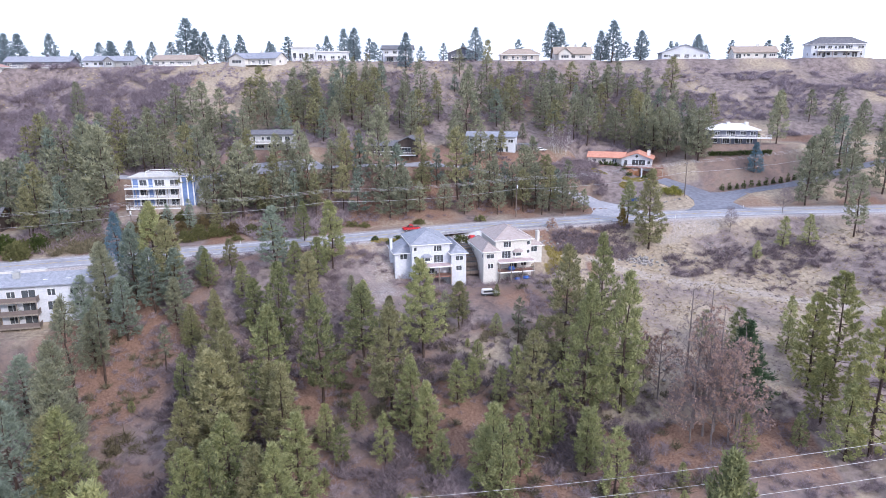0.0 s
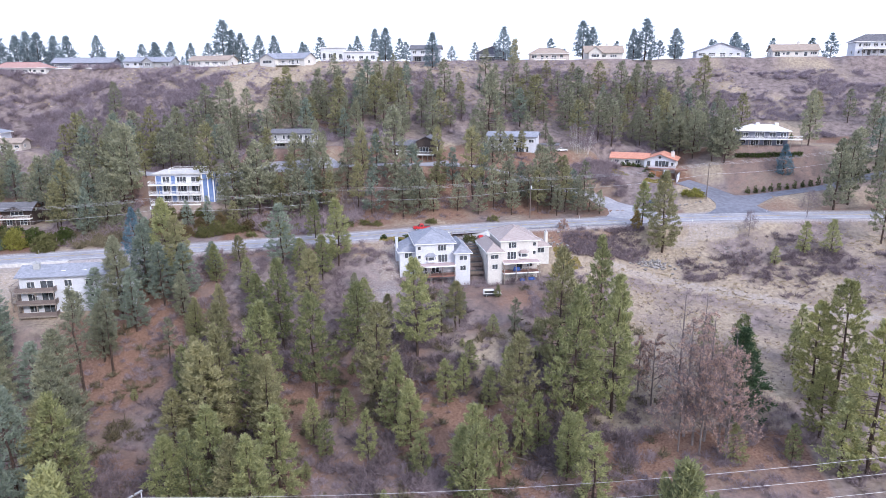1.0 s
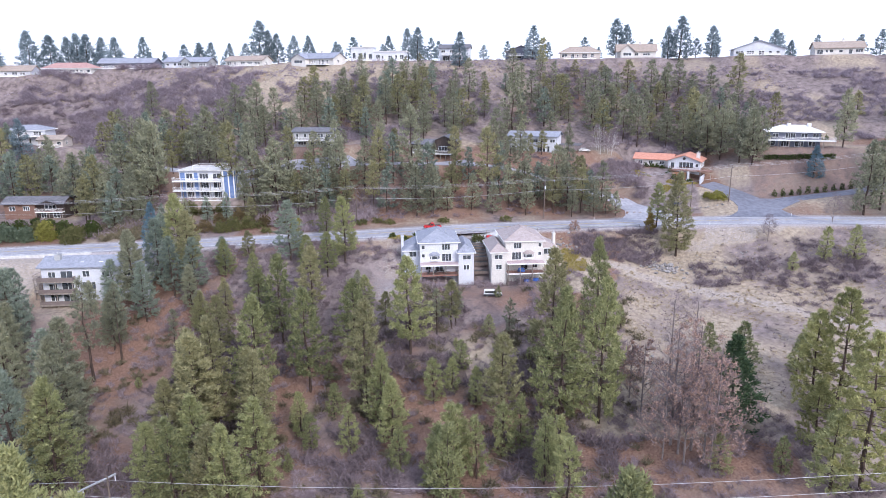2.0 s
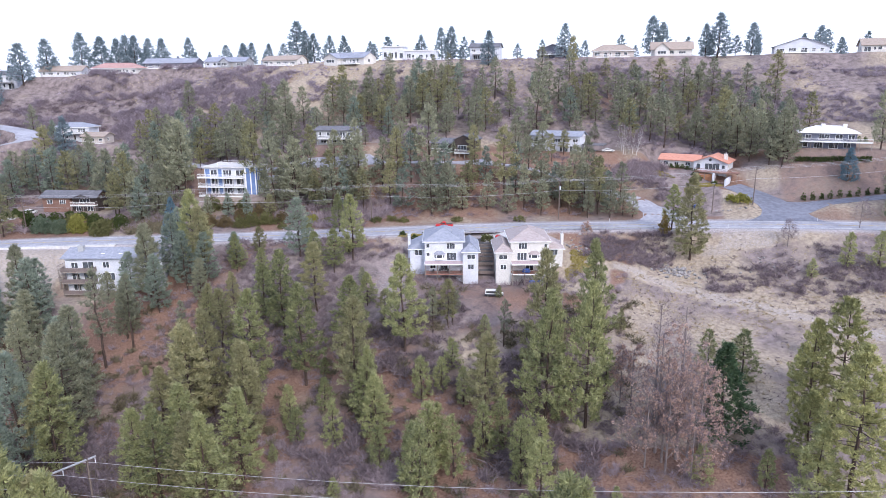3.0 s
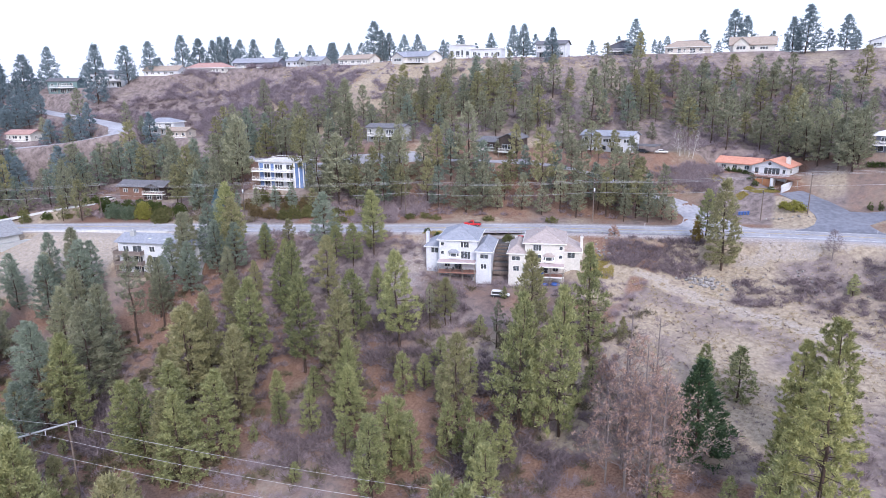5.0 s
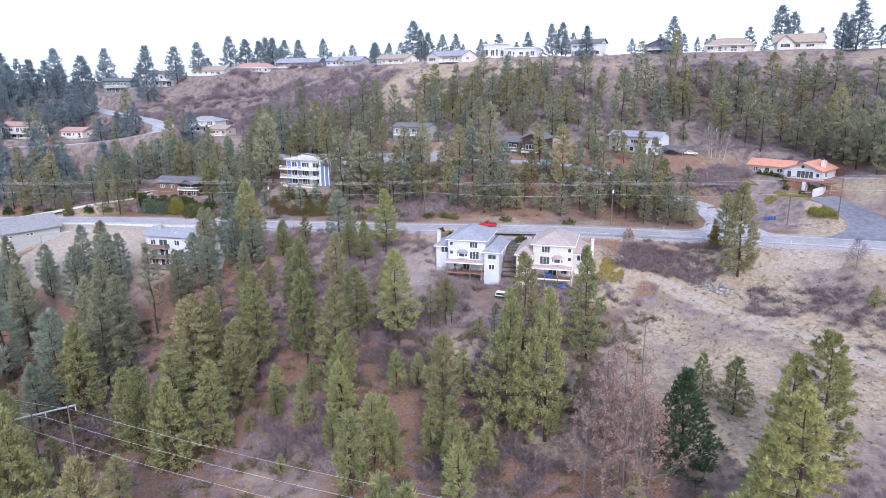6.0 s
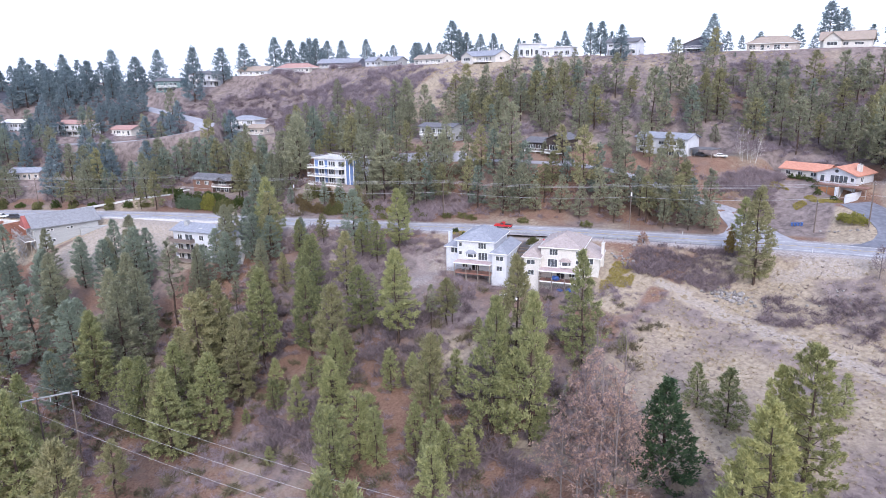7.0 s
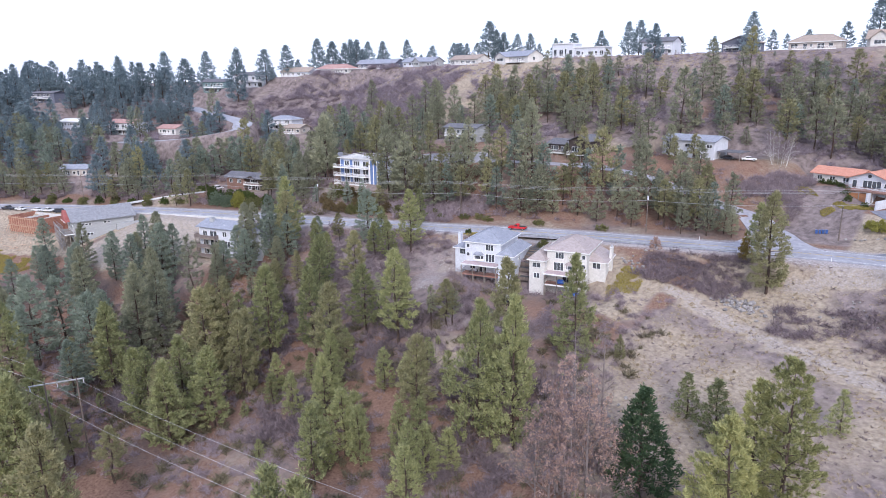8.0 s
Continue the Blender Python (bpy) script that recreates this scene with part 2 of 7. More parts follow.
# ---- building blocks ----
def part(name, bm, material, parent=None, label=""):
    """Links a bmesh as one mesh object, under a thing or a part."""
    me = bpy.data.meshes.new(name)
    bm.to_mesh(me)
    bm.free()
    me.materials.append(material)
    ob = new(name, me)
    if parent is not None:
        ob.parent = parent
    return tagged(ob, label)


def raw_part(name, verts, faces, material, parent=None, label=""):
    me = bpy.data.meshes.new(name)
    me.from_pydata(verts, [], faces)
    me.update()
    me.materials.append(material)
    ob = new(name, me)
    if parent is not None:
        ob.parent = parent
    return tagged(ob, label)


def thing(name, m, label, category, group=""):
    ob = new(name)
    ob.matrix_basis = m
    return tagged(ob, label, category, group)


def box(bm, x0, x1, y0, y1, z0, z1, m=None):
    pts = [(x, y, z) for z in (z0, z1) for y in (y0, y1) for x in (x0, x1)]
    vs = [bm.verts.new((m @ Vector(p)) if m else p) for p in pts]
    for f in ((0, 2, 3, 1), (4, 5, 7, 6), (0, 1, 5, 4), (2, 6, 7, 3), (0, 4, 6, 2), (1, 3, 7, 5)):
        bm.faces.new([vs[i] for i in f])


def boxes(*rows, m=None):
    bm = bmesh.new()
    for r in rows:
        box(bm, *r, m=m)
    return bm


def bevelled(bm, width, segments=1):
    bmesh.ops.bevel(bm, geom=bm.edges[:], offset=width, segments=segments, affect="EDGES")
    return bm


def rod(bm, a, b, r0, r1=None, sides=6):
    a, b = Vector(a), Vector(b)
    r1 = r0 if r1 is None else r1
    q = (b - a).to_track_quat("Z", "Y")
    rings = []
    for p, r in ((a, r0), (b, r1)):
        rings.append([bm.verts.new(p + q @ Vector((r * math.cos(2 * math.pi * i / sides), r * math.sin(2 * math.pi * i / sides), 0))) for i in range(sides)])
    for i in range(sides):
        j = (i + 1) % sides
        bm.faces.new((rings[0][i], rings[0][j], rings[1][j], rings[1][i]))
    bm.faces.new(rings[0][::-1])
    bm.faces.new(rings[1])


def poly_solid(bm, outline, y0, y1):
    """Extrudes an outline of (x, z) points from y0 to y1."""
    a = [bm.verts.new((x, y0, z)) for x, z in outline]
    b = [bm.verts.new((x, y1, z)) for x, z in outline]
    k = len(outline)
    bm.faces.new(a)
    bm.faces.new(b[::-1])
    for i in range(k):
        bm.faces.new((a[i], b[i], b[(i + 1) % k], a[(i + 1) % k]))
    bmesh.ops.recalc_face_normals(bm, faces=bm.faces[:])


# ---- the lie of the land ----
ROAD_X = (-420, -260, -194, -140, -105, -72, -30, 3, 39, 77, 124, 170, 230, 420)
ROAD_Y = (42, 114, 144, 166, 174, 180.5, 190.5, 202, 208.5, 212.5, 211, 205, 195, 150)
ROAD_Z = (7, 10.3, 12.2, 13.1, 14.0, 15.1, 16.5, 17.2, 18, 19.4, 21, 22.6, 24.5, 31)


def smooth_line(xs, ys, step=2.0, blur=14):
    gx = np.arange(xs[0], xs[-1] + step, step)
    gy = np.interp(gx, xs, ys)
    k = np.exp(-0.5 * (np.arange(-3 * blur, 3 * blur + step, step) / blur) ** 2)
    pad = len(k) // 2
    return gx, np.convolve(np.pad(gy, pad, mode="reflect", reflect_type="odd"), k / k.sum(), "valid")


ROAD_LINE, ROAD_HEIGHT = smooth_line(ROAD_X, ROAD_Y), smooth_line(ROAD_X, ROAD_Z)


def road_y(x):
    return np.interp(x, *ROAD_LINE)


def road_z(x):
    return np.interp(x, *ROAD_HEIGHT)


# heights along sections across the road, at these distances before and behind it
BEFORE = (-400, -180, -120, -90, -75, -60, -45, -30, -15, -6)
SECTIONS_BEFORE = {
    -260: (-24, -17, -14, -10, -7, -4, -1, 3, 8, 10),
    -190: (-25, -18, -15, -11, -8, -4, 0.5, 6, 10.5, 12.2),
    -140: (-26, -20, -16, -12, -9, -5, 0, 6.3, 11.2, 12.9),
    -90: (-27, -20, -17, -15, -14, -11.5, -5, 5.5, 12.0, 14.2),
    -30: (-27, -20, -16, -12, -10, -7, -1, 8, 14, 16.2),
    0: (-27, -20, -15, -9.5, -5, 1, 7, 11, 16, 17),
    30: (-26, -19, -14, -9, -5.5, 1.5, 7, 10.5, 15, 17.3),
    60: (-25, -18, -12, -6, -2, 1, 3, 6, 11, 18),
    90: (-24, -17, -11, -5, -1.5, 1.5, 3.5, 6.5, 15.5, 19.2),
    130: (-22, -16, -10, -4, 0, 4, 8, 13, 17.5, 20.7),
}
BEHIND = (8, 14, 25, 35, 45, 60, 80, 100, 120, 140, 180)
SECTIONS_BEHIND = {
    -330: (7, 8, 12, 16, 20, 26, 31, 36, 43, 50, 57),
    -260: (10.3, 10.8, 14, 17.5, 22, 28, 33, 37, 43, 50, 62),
    -200: (12.4, 12.8, 14.5, 16.5, 19, 22, 27, 33, 39, 49, 68.5),
    -140: (13.2, 13.5, 17, 19.5, 21.5, 25, 30, 38, 52, 66, 71),
    -90: (14.6, 15, 20, 23.5, 26, 30, 36, 49, 65, 71, 71.5),
    -45: (16.2, 16.5, 18.5, 22, 31, 39, 44, 55, 68.5, 71.5, 72),
    0: (17.3, 17.5, 22, 29, 36, 38, 45, 58, 70, 72, 72.5),
    40: (18, 18.2, 21, 25, 30, 35, 43, 56, 69, 72, 72.5),
    80: (19.4, 20, 23.5, 28, 31, 34, 41, 54, 67, 71.5, 72.5),
    115: (20.8, 21.2, 26, 29, 37, 40, 46, 57, 67, 71.5, 72.5),
    200: (23.8, 24.3, 28, 32, 36, 41, 48, 58, 67, 71, 72.5),
}
GX0, GX1, GY0, GY1, GSTEP = -460.0, 300.0, -120.0, 480.0, 2.0


def raw_height(x, v):
    out = np.zeros_like(x)
    for sections, dist, side in ((SECTIONS_BEFORE, BEFORE, v < 0), (SECTIONS_BEHIND, BEHIND, v >= 0)):
        keys = sorted(sections)
        d = np.array((*dist, 0.0) if dist[-1] < 0 else (0.0, *dist))
        grid = []
        for k in keys:
            z0 = float(road_z(k))
            grid.append(np.interp(v, d, (*sections[k], z0) if dist[-1] < 0 else (z0, *sections[k])))
        grid = np.array(grid)
        pos = np.clip(np.interp(x, keys, np.arange(len(keys))), 0, len(keys) - 1.001)
        i = pos.astype(int)
        f = pos - i
        f = f * f * (3 - 2 * f)
        r, c = np.indices(x.shape)
        both = grid[i, r, c] * (1 - f) + grid[i + 1, r, c] * f
        out = np.where(side, both, out)
    return out


def blur_grid(g, metres):
    n = int(round(3 * metres / GSTEP))
    k = np.exp(-0.5 * (np.arange(-n, n + 1) * GSTEP / metres) ** 2)
    k /= k.sum()
    p = len(k) // 2
    g = np.apply_along_axis(lambda a: np.convolve(np.pad(a, p, mode="edge"), k, "valid"), 0, g)
    return np.apply_along_axis(lambda a: np.convolve(np.pad(a, p, mode="edge"), k, "valid"), 1, g)


gxs, gys = np.arange(GX0, GX1 + 1, GSTEP), np.arange(GY0, GY1 + 1, GSTEP)
XX, YY = np.meshgrid(gxs, gys, indexing="ij")
LAND = blur_grid(raw_height(XX, YY - road_y(XX)), 3.0)
# hummocks
HUMMOCK = np.zeros_like(LAND)
for size, amount in ((34, 0.9), (13, 0.5), (6, 0.22)):
    HUMMOCK += amount * np.array([[noise.noise((x / size, y / size, size)) for y in gys[::2]] for x in gxs[::2]]).repeat(2, 0).repeat(2, 1)[: len(gxs), : len(gys)]
LAND += blur_grid(HUMMOCK, 2.0) * np.clip(np.abs(YY - road_y(XX)) / 25 - 0.35, 0, 1)


def flatten(mask, level):
    """Pulls the land to a level where the mask, 0 to 1, says so."""
    global LAND
    LAND = LAND * (1 - mask) + level * mask


def near_line(points, half, soft):
    """How near the land lies to a bent line of (x, y, z): a mask and the line's height there."""
    best, level = np.full(LAND.shape, 1e9), np.zeros(LAND.shape)
    for (ax, ay, az), (bx, by, bz) in zip(points, points[1:]):
        lx, ly = bx - ax, by - ay
        f = np.clip(((XX - ax) * lx + (YY - ay) * ly) / (lx * lx + ly * ly), 0, 1)
        d = np.hypot(XX - ax - f * lx, YY - ay - f * ly)
        level = np.where(d < best, az + f * (bz - az), level)
        best = np.minimum(best, d)
    s = np.clip(1 - (best - half) / soft, 0, 1)
    return s * s * (3 - 2 * s), level


def pad(x, y, z, w, d, turn, soft=5.0):
    """A level place for a building."""
    c, s = math.cos(radians(turn)), math.sin(radians(turn))
    u, v = (XX - x) * c + (YY - y) * s, -(XX - x) * s + (YY - y) * c
    away = np.hypot(np.maximum(np.abs(u) - w / 2, 0), np.maximum(np.abs(v) - d / 2, 0))
    k = np.clip(1 - away / soft, 0, 1)
    flatten(k * k * (3 - 2 * k), z)


def on_land(x, y):
    """The height of the ground at a place."""
    fx = min(max((x - GX0) / GSTEP, 0), len(gxs) - 1.001)
    fy = min(max((y - GY0) / GSTEP, 0), len(gys) - 1.001)
    i, j = int(fx), int(fy)
    a, b = fx - i, fy - j
    return float((LAND[i, j] * (1 - b) + LAND[i, j + 1] * b) * (1 - a) + (LAND[i + 1, j] * (1 - b) + LAND[i + 1, j + 1] * b) * a)


def curve_points(points, step=3.0):
    """Catmull-Rom points along a line of (x, y, z)."""
    p = [Vector(q) for q in points]
    p = [p[0] * 2 - p[1], *p, p[-1] * 2 - p[-2]]
    out = []
    for a, b, c, d in zip(p, p[1:], p[2:], p[3:]):
        k = max(1, int((c - b).length / step))
        for i in range(k):
            t = i / k
            out.append(0.5 * ((2 * b) + (c - a) * t + (2 * a - 5 * b + 4 * c - d) * t * t + (3 * b - a - 3 * c + d) * t ** 3))
    out.append(p[-2])
    return out


HIGHWAY = [(x, float(road_y(x)), float(road_z(x))) for x in np.arange(-400, 400, 6.0)]
SIDE_STREET = curve_points([(59, 211.5, 18.7), (57, 221, 19.4), (53.5, 229, 20.5), (47.5, 236, 21.9), (37, 239, 23.9), (24, 241, 27.5), (8, 239, 31.5), (-12, 235, 33), (-40, 230, 33), (-70, 227, 31), (-100, 225, 30), (-128, 231, 31)])
COURT_DRIVE = curve_points([(91.5, 212.8, 19.9), (92.3, 222, 21.0), (91, 230, 22.3), (86.5, 237, 24.2), (79.5, 243, 26.4)])
EAST_LANE = curve_points([(92, 226.5, 21.7), (101, 231.5, 22.8), (112, 232.5, 24.4), (125, 233.5, 26.2), (142, 238.5, 29.4), (160, 242, 32.8), (185, 244, 36)])
HILL_STREET = curve_points([(-262, 194, 32), (-232, 201, 33.6), (-210, 208, 35.6), (-195, 214, 38), (-188, 220.5, 40), (-193, 228, 42), (-208, 232, 43.6), (-230, 237, 45), (-262, 246, 46.5), (-300, 257, 48.5), (-345, 268, 51)])
LEFT_STREET = curve_points([(-181, 151, 13.1), (-176, 160, 14), (-171, 167, 15), (-164, 174.5, 16.3), (-156, 182, 17.4)])
for line, half, soft in ((SIDE_STREET, 4.2, 5.0), (SIDE_STREET[:5], 7.5, 7.0), (EAST_LANE, 5.0, 7.0), (COURT_DRIVE, 7.0, 8.0), (HILL_STREET, 5.2, 6.0), (LEFT_STREET, 2.4, 4.0), (HIGHWAY, 6.0, 6.0)):
    flatten(*near_line([tuple(q) for q in line], half, soft))


# building plots: x, y, height, width, depth, turn
PLOTS = (
    (-2.0, 190.5, 15.9, 17, 8, 14), (-93, 164, 12.2, 26, 4, 13), (-88, 214, 23.6, 20, 12, 5), (-143, 196, 18, 22, 12, 5), (68, 262, 30.2, 28, 10, -18),
    (118, 260, 38.3, 36, 17, -12), (-16, 249, 36.3, 22, 12, 0), (22, 268, 35, 34, 14, -10), (-62, 240, 38.5, 30, 12, 4), (-184, 126, 7.0, 24, 14, 13), (-128, 160.5, 13.0, 34, 8, 14), (-201, 130.5, 12.2, 36, 6, 24),
)
for p in PLOTS:
    pad(*p)
pad(-92, 147.5, 4.3, 30, 5, 13, 4)
pad(-7.5, 169.5, 9.0, 20, 8, 14, 4)
pad(13.5, 171, 7.7, 22, 12, 14, 4)
pad(26, 174, 8.6, 10, 10, 14, 4)


def axis(inner0, inner1, step, reach):
    a = list(np.arange(inner0, inner1 + 0.1, step))
    lo, hi, d = [], [], step
    while not hi or hi[-1] < reach:
        d *= 1.35
        hi.append((hi[-1] if hi else inner1) + d)
        lo.append((lo[-1] if lo else inner0) - d)
    return lo[::-1] + a + hi


def patch(x, y, size, seed=0.0):
    return noise.noise((x / size, y / size, seed)) + 0.5 * noise.noise((x * 2.1 / size, y * 2.1 / size, seed + 7))


# worn dirt tracks over the field
TRACKS = (((98, 206), (88, 203), (76, 201), (68, 199)), ((44, 187), (58, 184), (72, 179), (90, 172), (112, 160), (130, 150)))


def build_ground():
    xs, ys = axis(-300, 190, 2.0, 3300), axis(40, 380, 2.0, 3300)
    verts, faces, tint = [], [], []
    for x in xs:
        for y in ys:
            z = on_land(x, y)
            if y > GY1:
                z += 6 * math.sin(x / 700) * min(1, (y - GY1) / 900)
            verts.append((x, y, z + 0.06 * noise.noise((x * 0.7, y * 0.7, 3))))
            v = y - float(road_y(x))
            # how far the ground is pine duff, straw, or gravel
            duff = 0.55 + 0.7 * patch(x, y, 22)
            straw = 0.45 + 0.8 * patch(x, y, 17, 5)
            if v < -8 and x > 32 + 0.2 * (y - 120) and (y > 122 or x > 72):
                duff, straw = duff - 0.75, straw + (0.2 if x < 75 else 0.05)
            elif v < -25:
                straw, duff = straw - 0.25, duff + 0.12
            if v > 60:
                meadow = math.exp(-((x + 95) / 55) ** 2) if v > 88 else 0.0
                duff, straw = duff - 0.5, straw - 0.35 + 0.8 * meadow
            if 14 < v < 60:
                duff += 0.15
            if -118 < x < -70 and 8 < v < 32:
                duff, straw = duff - 0.45, straw - 0.1
            if x < -120 and v > 22:
                duff, straw = duff - 0.4, straw - 0.2
            if v > 14 and x > 85:
                duff, straw = duff - 0.3, straw + 0.2
            if -152 < x < -108 and -20 < v < -6 or -215 < x < -150 and -40 < v < -8:
                duff, straw = 0.1, 1.0
            if -60 < x < 30 and -52 < v < -12:
                duff -= 0.4
            if -70 < x < -18 and -48 < v < -7:
                straw -= 0.5
            if abs(x + 20) < 7 and -15 < v < -5:
                duff, straw = 0.45, 1.0
            if 74 < x < 90 and 5 < v < 26:
                duff, straw = 0.1, 0.9
            if 95 < x < 128 and 24 < v < 46:
                duff, straw = 0.45, 0.3
            if 57 < x < 76 and 12 < v < 45:
                duff, straw = 0.0, 0.15
            if 28 < x < 42 and -38 < v < -18:
                duff, straw = 0.0, 0.9
            grit = max(0.0, 1 - abs(abs(v) - 6.0) / 3.5)
            if -150 < x < -108 and -42 < v < -7:
                duff, straw, grit = 0.0, 0.9, 0.42
            if -30 < x < -2 and -36 < v < -8:
                grit = max(grit, 0.55 - abs(x + 15) / 22)
            for track in TRACKS:
                for (ax, ay), (bx, by) in zip(track, track[1:]):
                    lx, ly = bx - ax, by - ay
                    f = min(max(((x - ax) * lx + (y - ay) * ly) / (lx * lx + ly * ly), 0), 1)
                    if math.hypot(x - ax - f * lx, y - ay - f * ly) < 2.4:
                        duff, straw, grit = 0.0, 0.9, max(grit, 0.45)
            tint.append((min(max(duff, 0), 1), min(max(straw, 0), 1), min(max(grit, 0), 1), 1))
    k = len(ys)
    for i in range(len(xs) - 1):
        for j in range(k - 1):
            faces.append((i * k + j, (i + 1) * k + j, (i + 1) * k + j + 1, i * k + j + 1))
    ob = raw_part("ground", verts, faces, ground_mat())
    layer = ob.data.color_attributes.new("cover", "FLOAT_COLOR", "POINT")
    layer.data.foreach_set("color", np.array(tint, dtype=np.float32).ravel())
    ob.data.polygons.foreach_set("use_smooth", [True] * len(faces))
    return tagged(ob, "dry hillside of straw grass, red pine duff and scrub", "ground", kind="structure")


def ground_mat():
    """Bare scrubland soil, with pine duff, straw and gravel where the cover layer says so."""
    m = bpy.data.materials.new("hillside_soil")
    m.use_nodes = True
    n, l = m.node_tree.nodes, m.node_tree.links
    b = n["Principled BSDF"]
    b.inputs["Roughness"].default_value, b.inputs["Specular IOR Level"].default_value = 0.95, 0.1
    place = n.new("ShaderNodeNewGeometry").outputs["Position"]

    def grain(scale, detail=6):
        t = n.new("ShaderNodeTexNoise")
        t.inputs["Scale"].default_value, t.inputs["Detail"].default_value, t.inputs["Roughness"].default_value = scale, detail, 0.65
        l.new(place, t.inputs["Vector"])
        return t.outputs["Fac"]

    def tones(fac, a, c, p0=0.35, p1=0.65):
        r = n.new("ShaderNodeValToRGB")
        r.color_ramp.elements[0].position, r.color_ramp.elements[1].position = p0, p1
        r.color_ramp.elements[0].color, r.color_ramp.elements[1].color = (*a, 1), (*c, 1)
        l.new(fac, r.inputs["Fac"])
        return r.outputs["Color"]

    def mixed(fac, a, c):
        x = n.new("ShaderNodeMix")
        x.data_type = "RGBA"
        l.new(fac, x.inputs["Factor"])
        l.new(a, x.inputs["A"])
        l.new(c, x.inputs["B"])
        return x.outputs["Result"]

    def sharper(fac, texture, width=0.5):
        s = n.new("ShaderNodeMath")
        s.operation = "ADD"
        l.new(fac, s.inputs[0])
        l.new(texture, s.inputs[1])
        r = n.new("ShaderNodeMapRange")
        r.inputs["From Min"].default_value, r.inputs["From Max"].default_value = 1.0 - width / 2, 1.0 + width / 2
        l.new(s.outputs[0], r.inputs["Value"])
        return r.outputs["Result"]

    cover = n.new("ShaderNodeVertexColor")
    cover.layer_name = "cover"
    split = n.new("ShaderNodeSeparateColor")
    l.new(cover.outputs["Color"], split.inputs["Color"])
    fine, middle, wide = grain(2.2), grain(0.45), grain(0.09)
    soil = tones(middle, (0.120, 0.098, 0.096), (0.270, 0.222, 0.215))
    duff = tones(fine, (0.130, 0.078, 0.058), (0.265, 0.170, 0.130))
    straw = tones(grain(1.0, 8), (0.222, 0.178, 0.138), (0.400, 0.340, 0.266))
    grit = tones(fine, (0.25, 0.23, 0.23), (0.42, 0.39, 0.39))
    c = mixed(sharper(split.outputs["Green"], wide), soil, straw)
    c = mixed(sharper(split.outputs["Red"], middle), c, duff)
    c = mixed(sharper(split.outputs["Blue"], fine), c, grit)
    l.new(c, b.inputs["Base Color"])
    relief = n.new("ShaderNodeBump")
    relief.inputs["Strength"].default_value, relief.inputs["Distance"].default_value = 0.6, 0.35
    l.new(fine, relief.inputs["Height"])
    l.new(relief.outputs[0], b.inputs["Normal"])
    return m



def ribbon(points, left, right, lift, material, name, label="", category="", parent=None, crown=0.0, thick=0.0, kind="", widen=None, draped=False):
    """A strip along a line, from left to right of it, with a rounded crown; thick gives it side faces, widen a wider mouth."""
    verts, faces = [], []
    pts = [Vector(p) for p in points]
    cuts = np.linspace(left, right, 7)
    for i, p in enumerate(pts):
        way = (pts[min(i + 1, len(pts) - 1)] - pts[max(i - 1, 0)])
        side = Vector((way.y, -way.x, 0)).normalized()
        k = widen(i) if widen else 1.0
        for c in cuts:
            f = 2 * (c - left) / (right - left) - 1
            q = p + side * c * k
            if draped:
                q.z = on_land(q.x, q.y)
            verts.append(q + Vector((0, 0, lift + crown * (1 - f * f))))
        if thick:
            for c in (right, left):
                q = p + side * c * k
                if draped:
                    q.z = on_land(q.x, q.y)
                verts.append(q + Vector((0, 0, lift - thick)))
    k = 9 if thick else 7
    for i in range(len(pts) - 1):
        for j in range(k if thick else k - 1):
            a, b = i * k + j, i * k + (j + 1) % k
            faces.append((a, b, b + k, a + k))
    ob = raw_part(name, [tuple(v) for v in verts], faces, material, parent)
    bm = bmesh.new()
    bm.from_mesh(ob.data)
    bmesh.ops.recalc_face_normals(bm, faces=bm.faces[:])
    if sum(f.normal.z for f in bm.faces) < 0:
        bmesh.ops.reverse_faces(bm, faces=bm.faces[:])
    bm.to_mesh(ob.data)
    bm.free()
    return tagged(ob, label, category, kind=kind)


road = ribbon(HIGHWAY, -5.2, 5.2, 0.16, ASPHALT, "road", "worn grey two-lane asphalt highway along the hillside", "road", crown=0.08, thick=0.4, kind="structure")
for at, wide, material in ((-4.3, 0.24, LINE_WHITE), (4.3, 0.24, LINE_WHITE), (-0.24, 0.16, LINE_YELLOW), (0.24, 0.16, LINE_YELLOW)):
    lift = 0.175 + 0.08 * (1 - (at / 5.2) ** 2)
    ribbon(HIGHWAY, at - wide / 2, at + wide / 2, lift, material, "lane_line", parent=road)
kerb = ribbon([p for p in HIGHWAY if -200 < p[0] < -104], 5.5, 6.3, 0.26, CONCRETE, "kerb", "pale concrete kerb along the highway beside the dirt lot", "kerb", thick=1.3, kind="structure")
side_street = ribbon([tuple(p) for p in SIDE_STREET], -3.2, 3.2, 0.12, ASPHALT, "side_street", "narrow grey asphalt street that climbs behind the pines", "road", thick=0.4, kind="structure", draped=True, widen=lambda i: 1.1 + 2.3 * math.exp(-(i / 2.6) ** 2) + 0.6 * math.exp(-(i / 8) ** 2))
hill_street = ribbon([tuple(p) for p in HILL_STREET], -4.6, 4.6, 0.12, ASPHALT, "hill_street", "winding grey asphalt street up the hillside", "road", thick=0.3, kind="structure")
left_street = ribbon([tuple(p) for p in LEFT_STREET], -1.9, 1.9, 0.12, CONCRETE, "private_lane", "narrow pale concrete lane off the highway", "driveway", thick=0.3, kind="structure")
court = ribbon([tuple(p) for p in COURT_DRIVE], -5.6, 5.6, 0.13, COURT, "driveway", "wide dark asphalt driveway up to a garage", "driveway", thick=0.4, kind="structure", draped=True, widen=lambda i: 1.0 + 1.3 * math.exp(-(i / 2.4) ** 2))
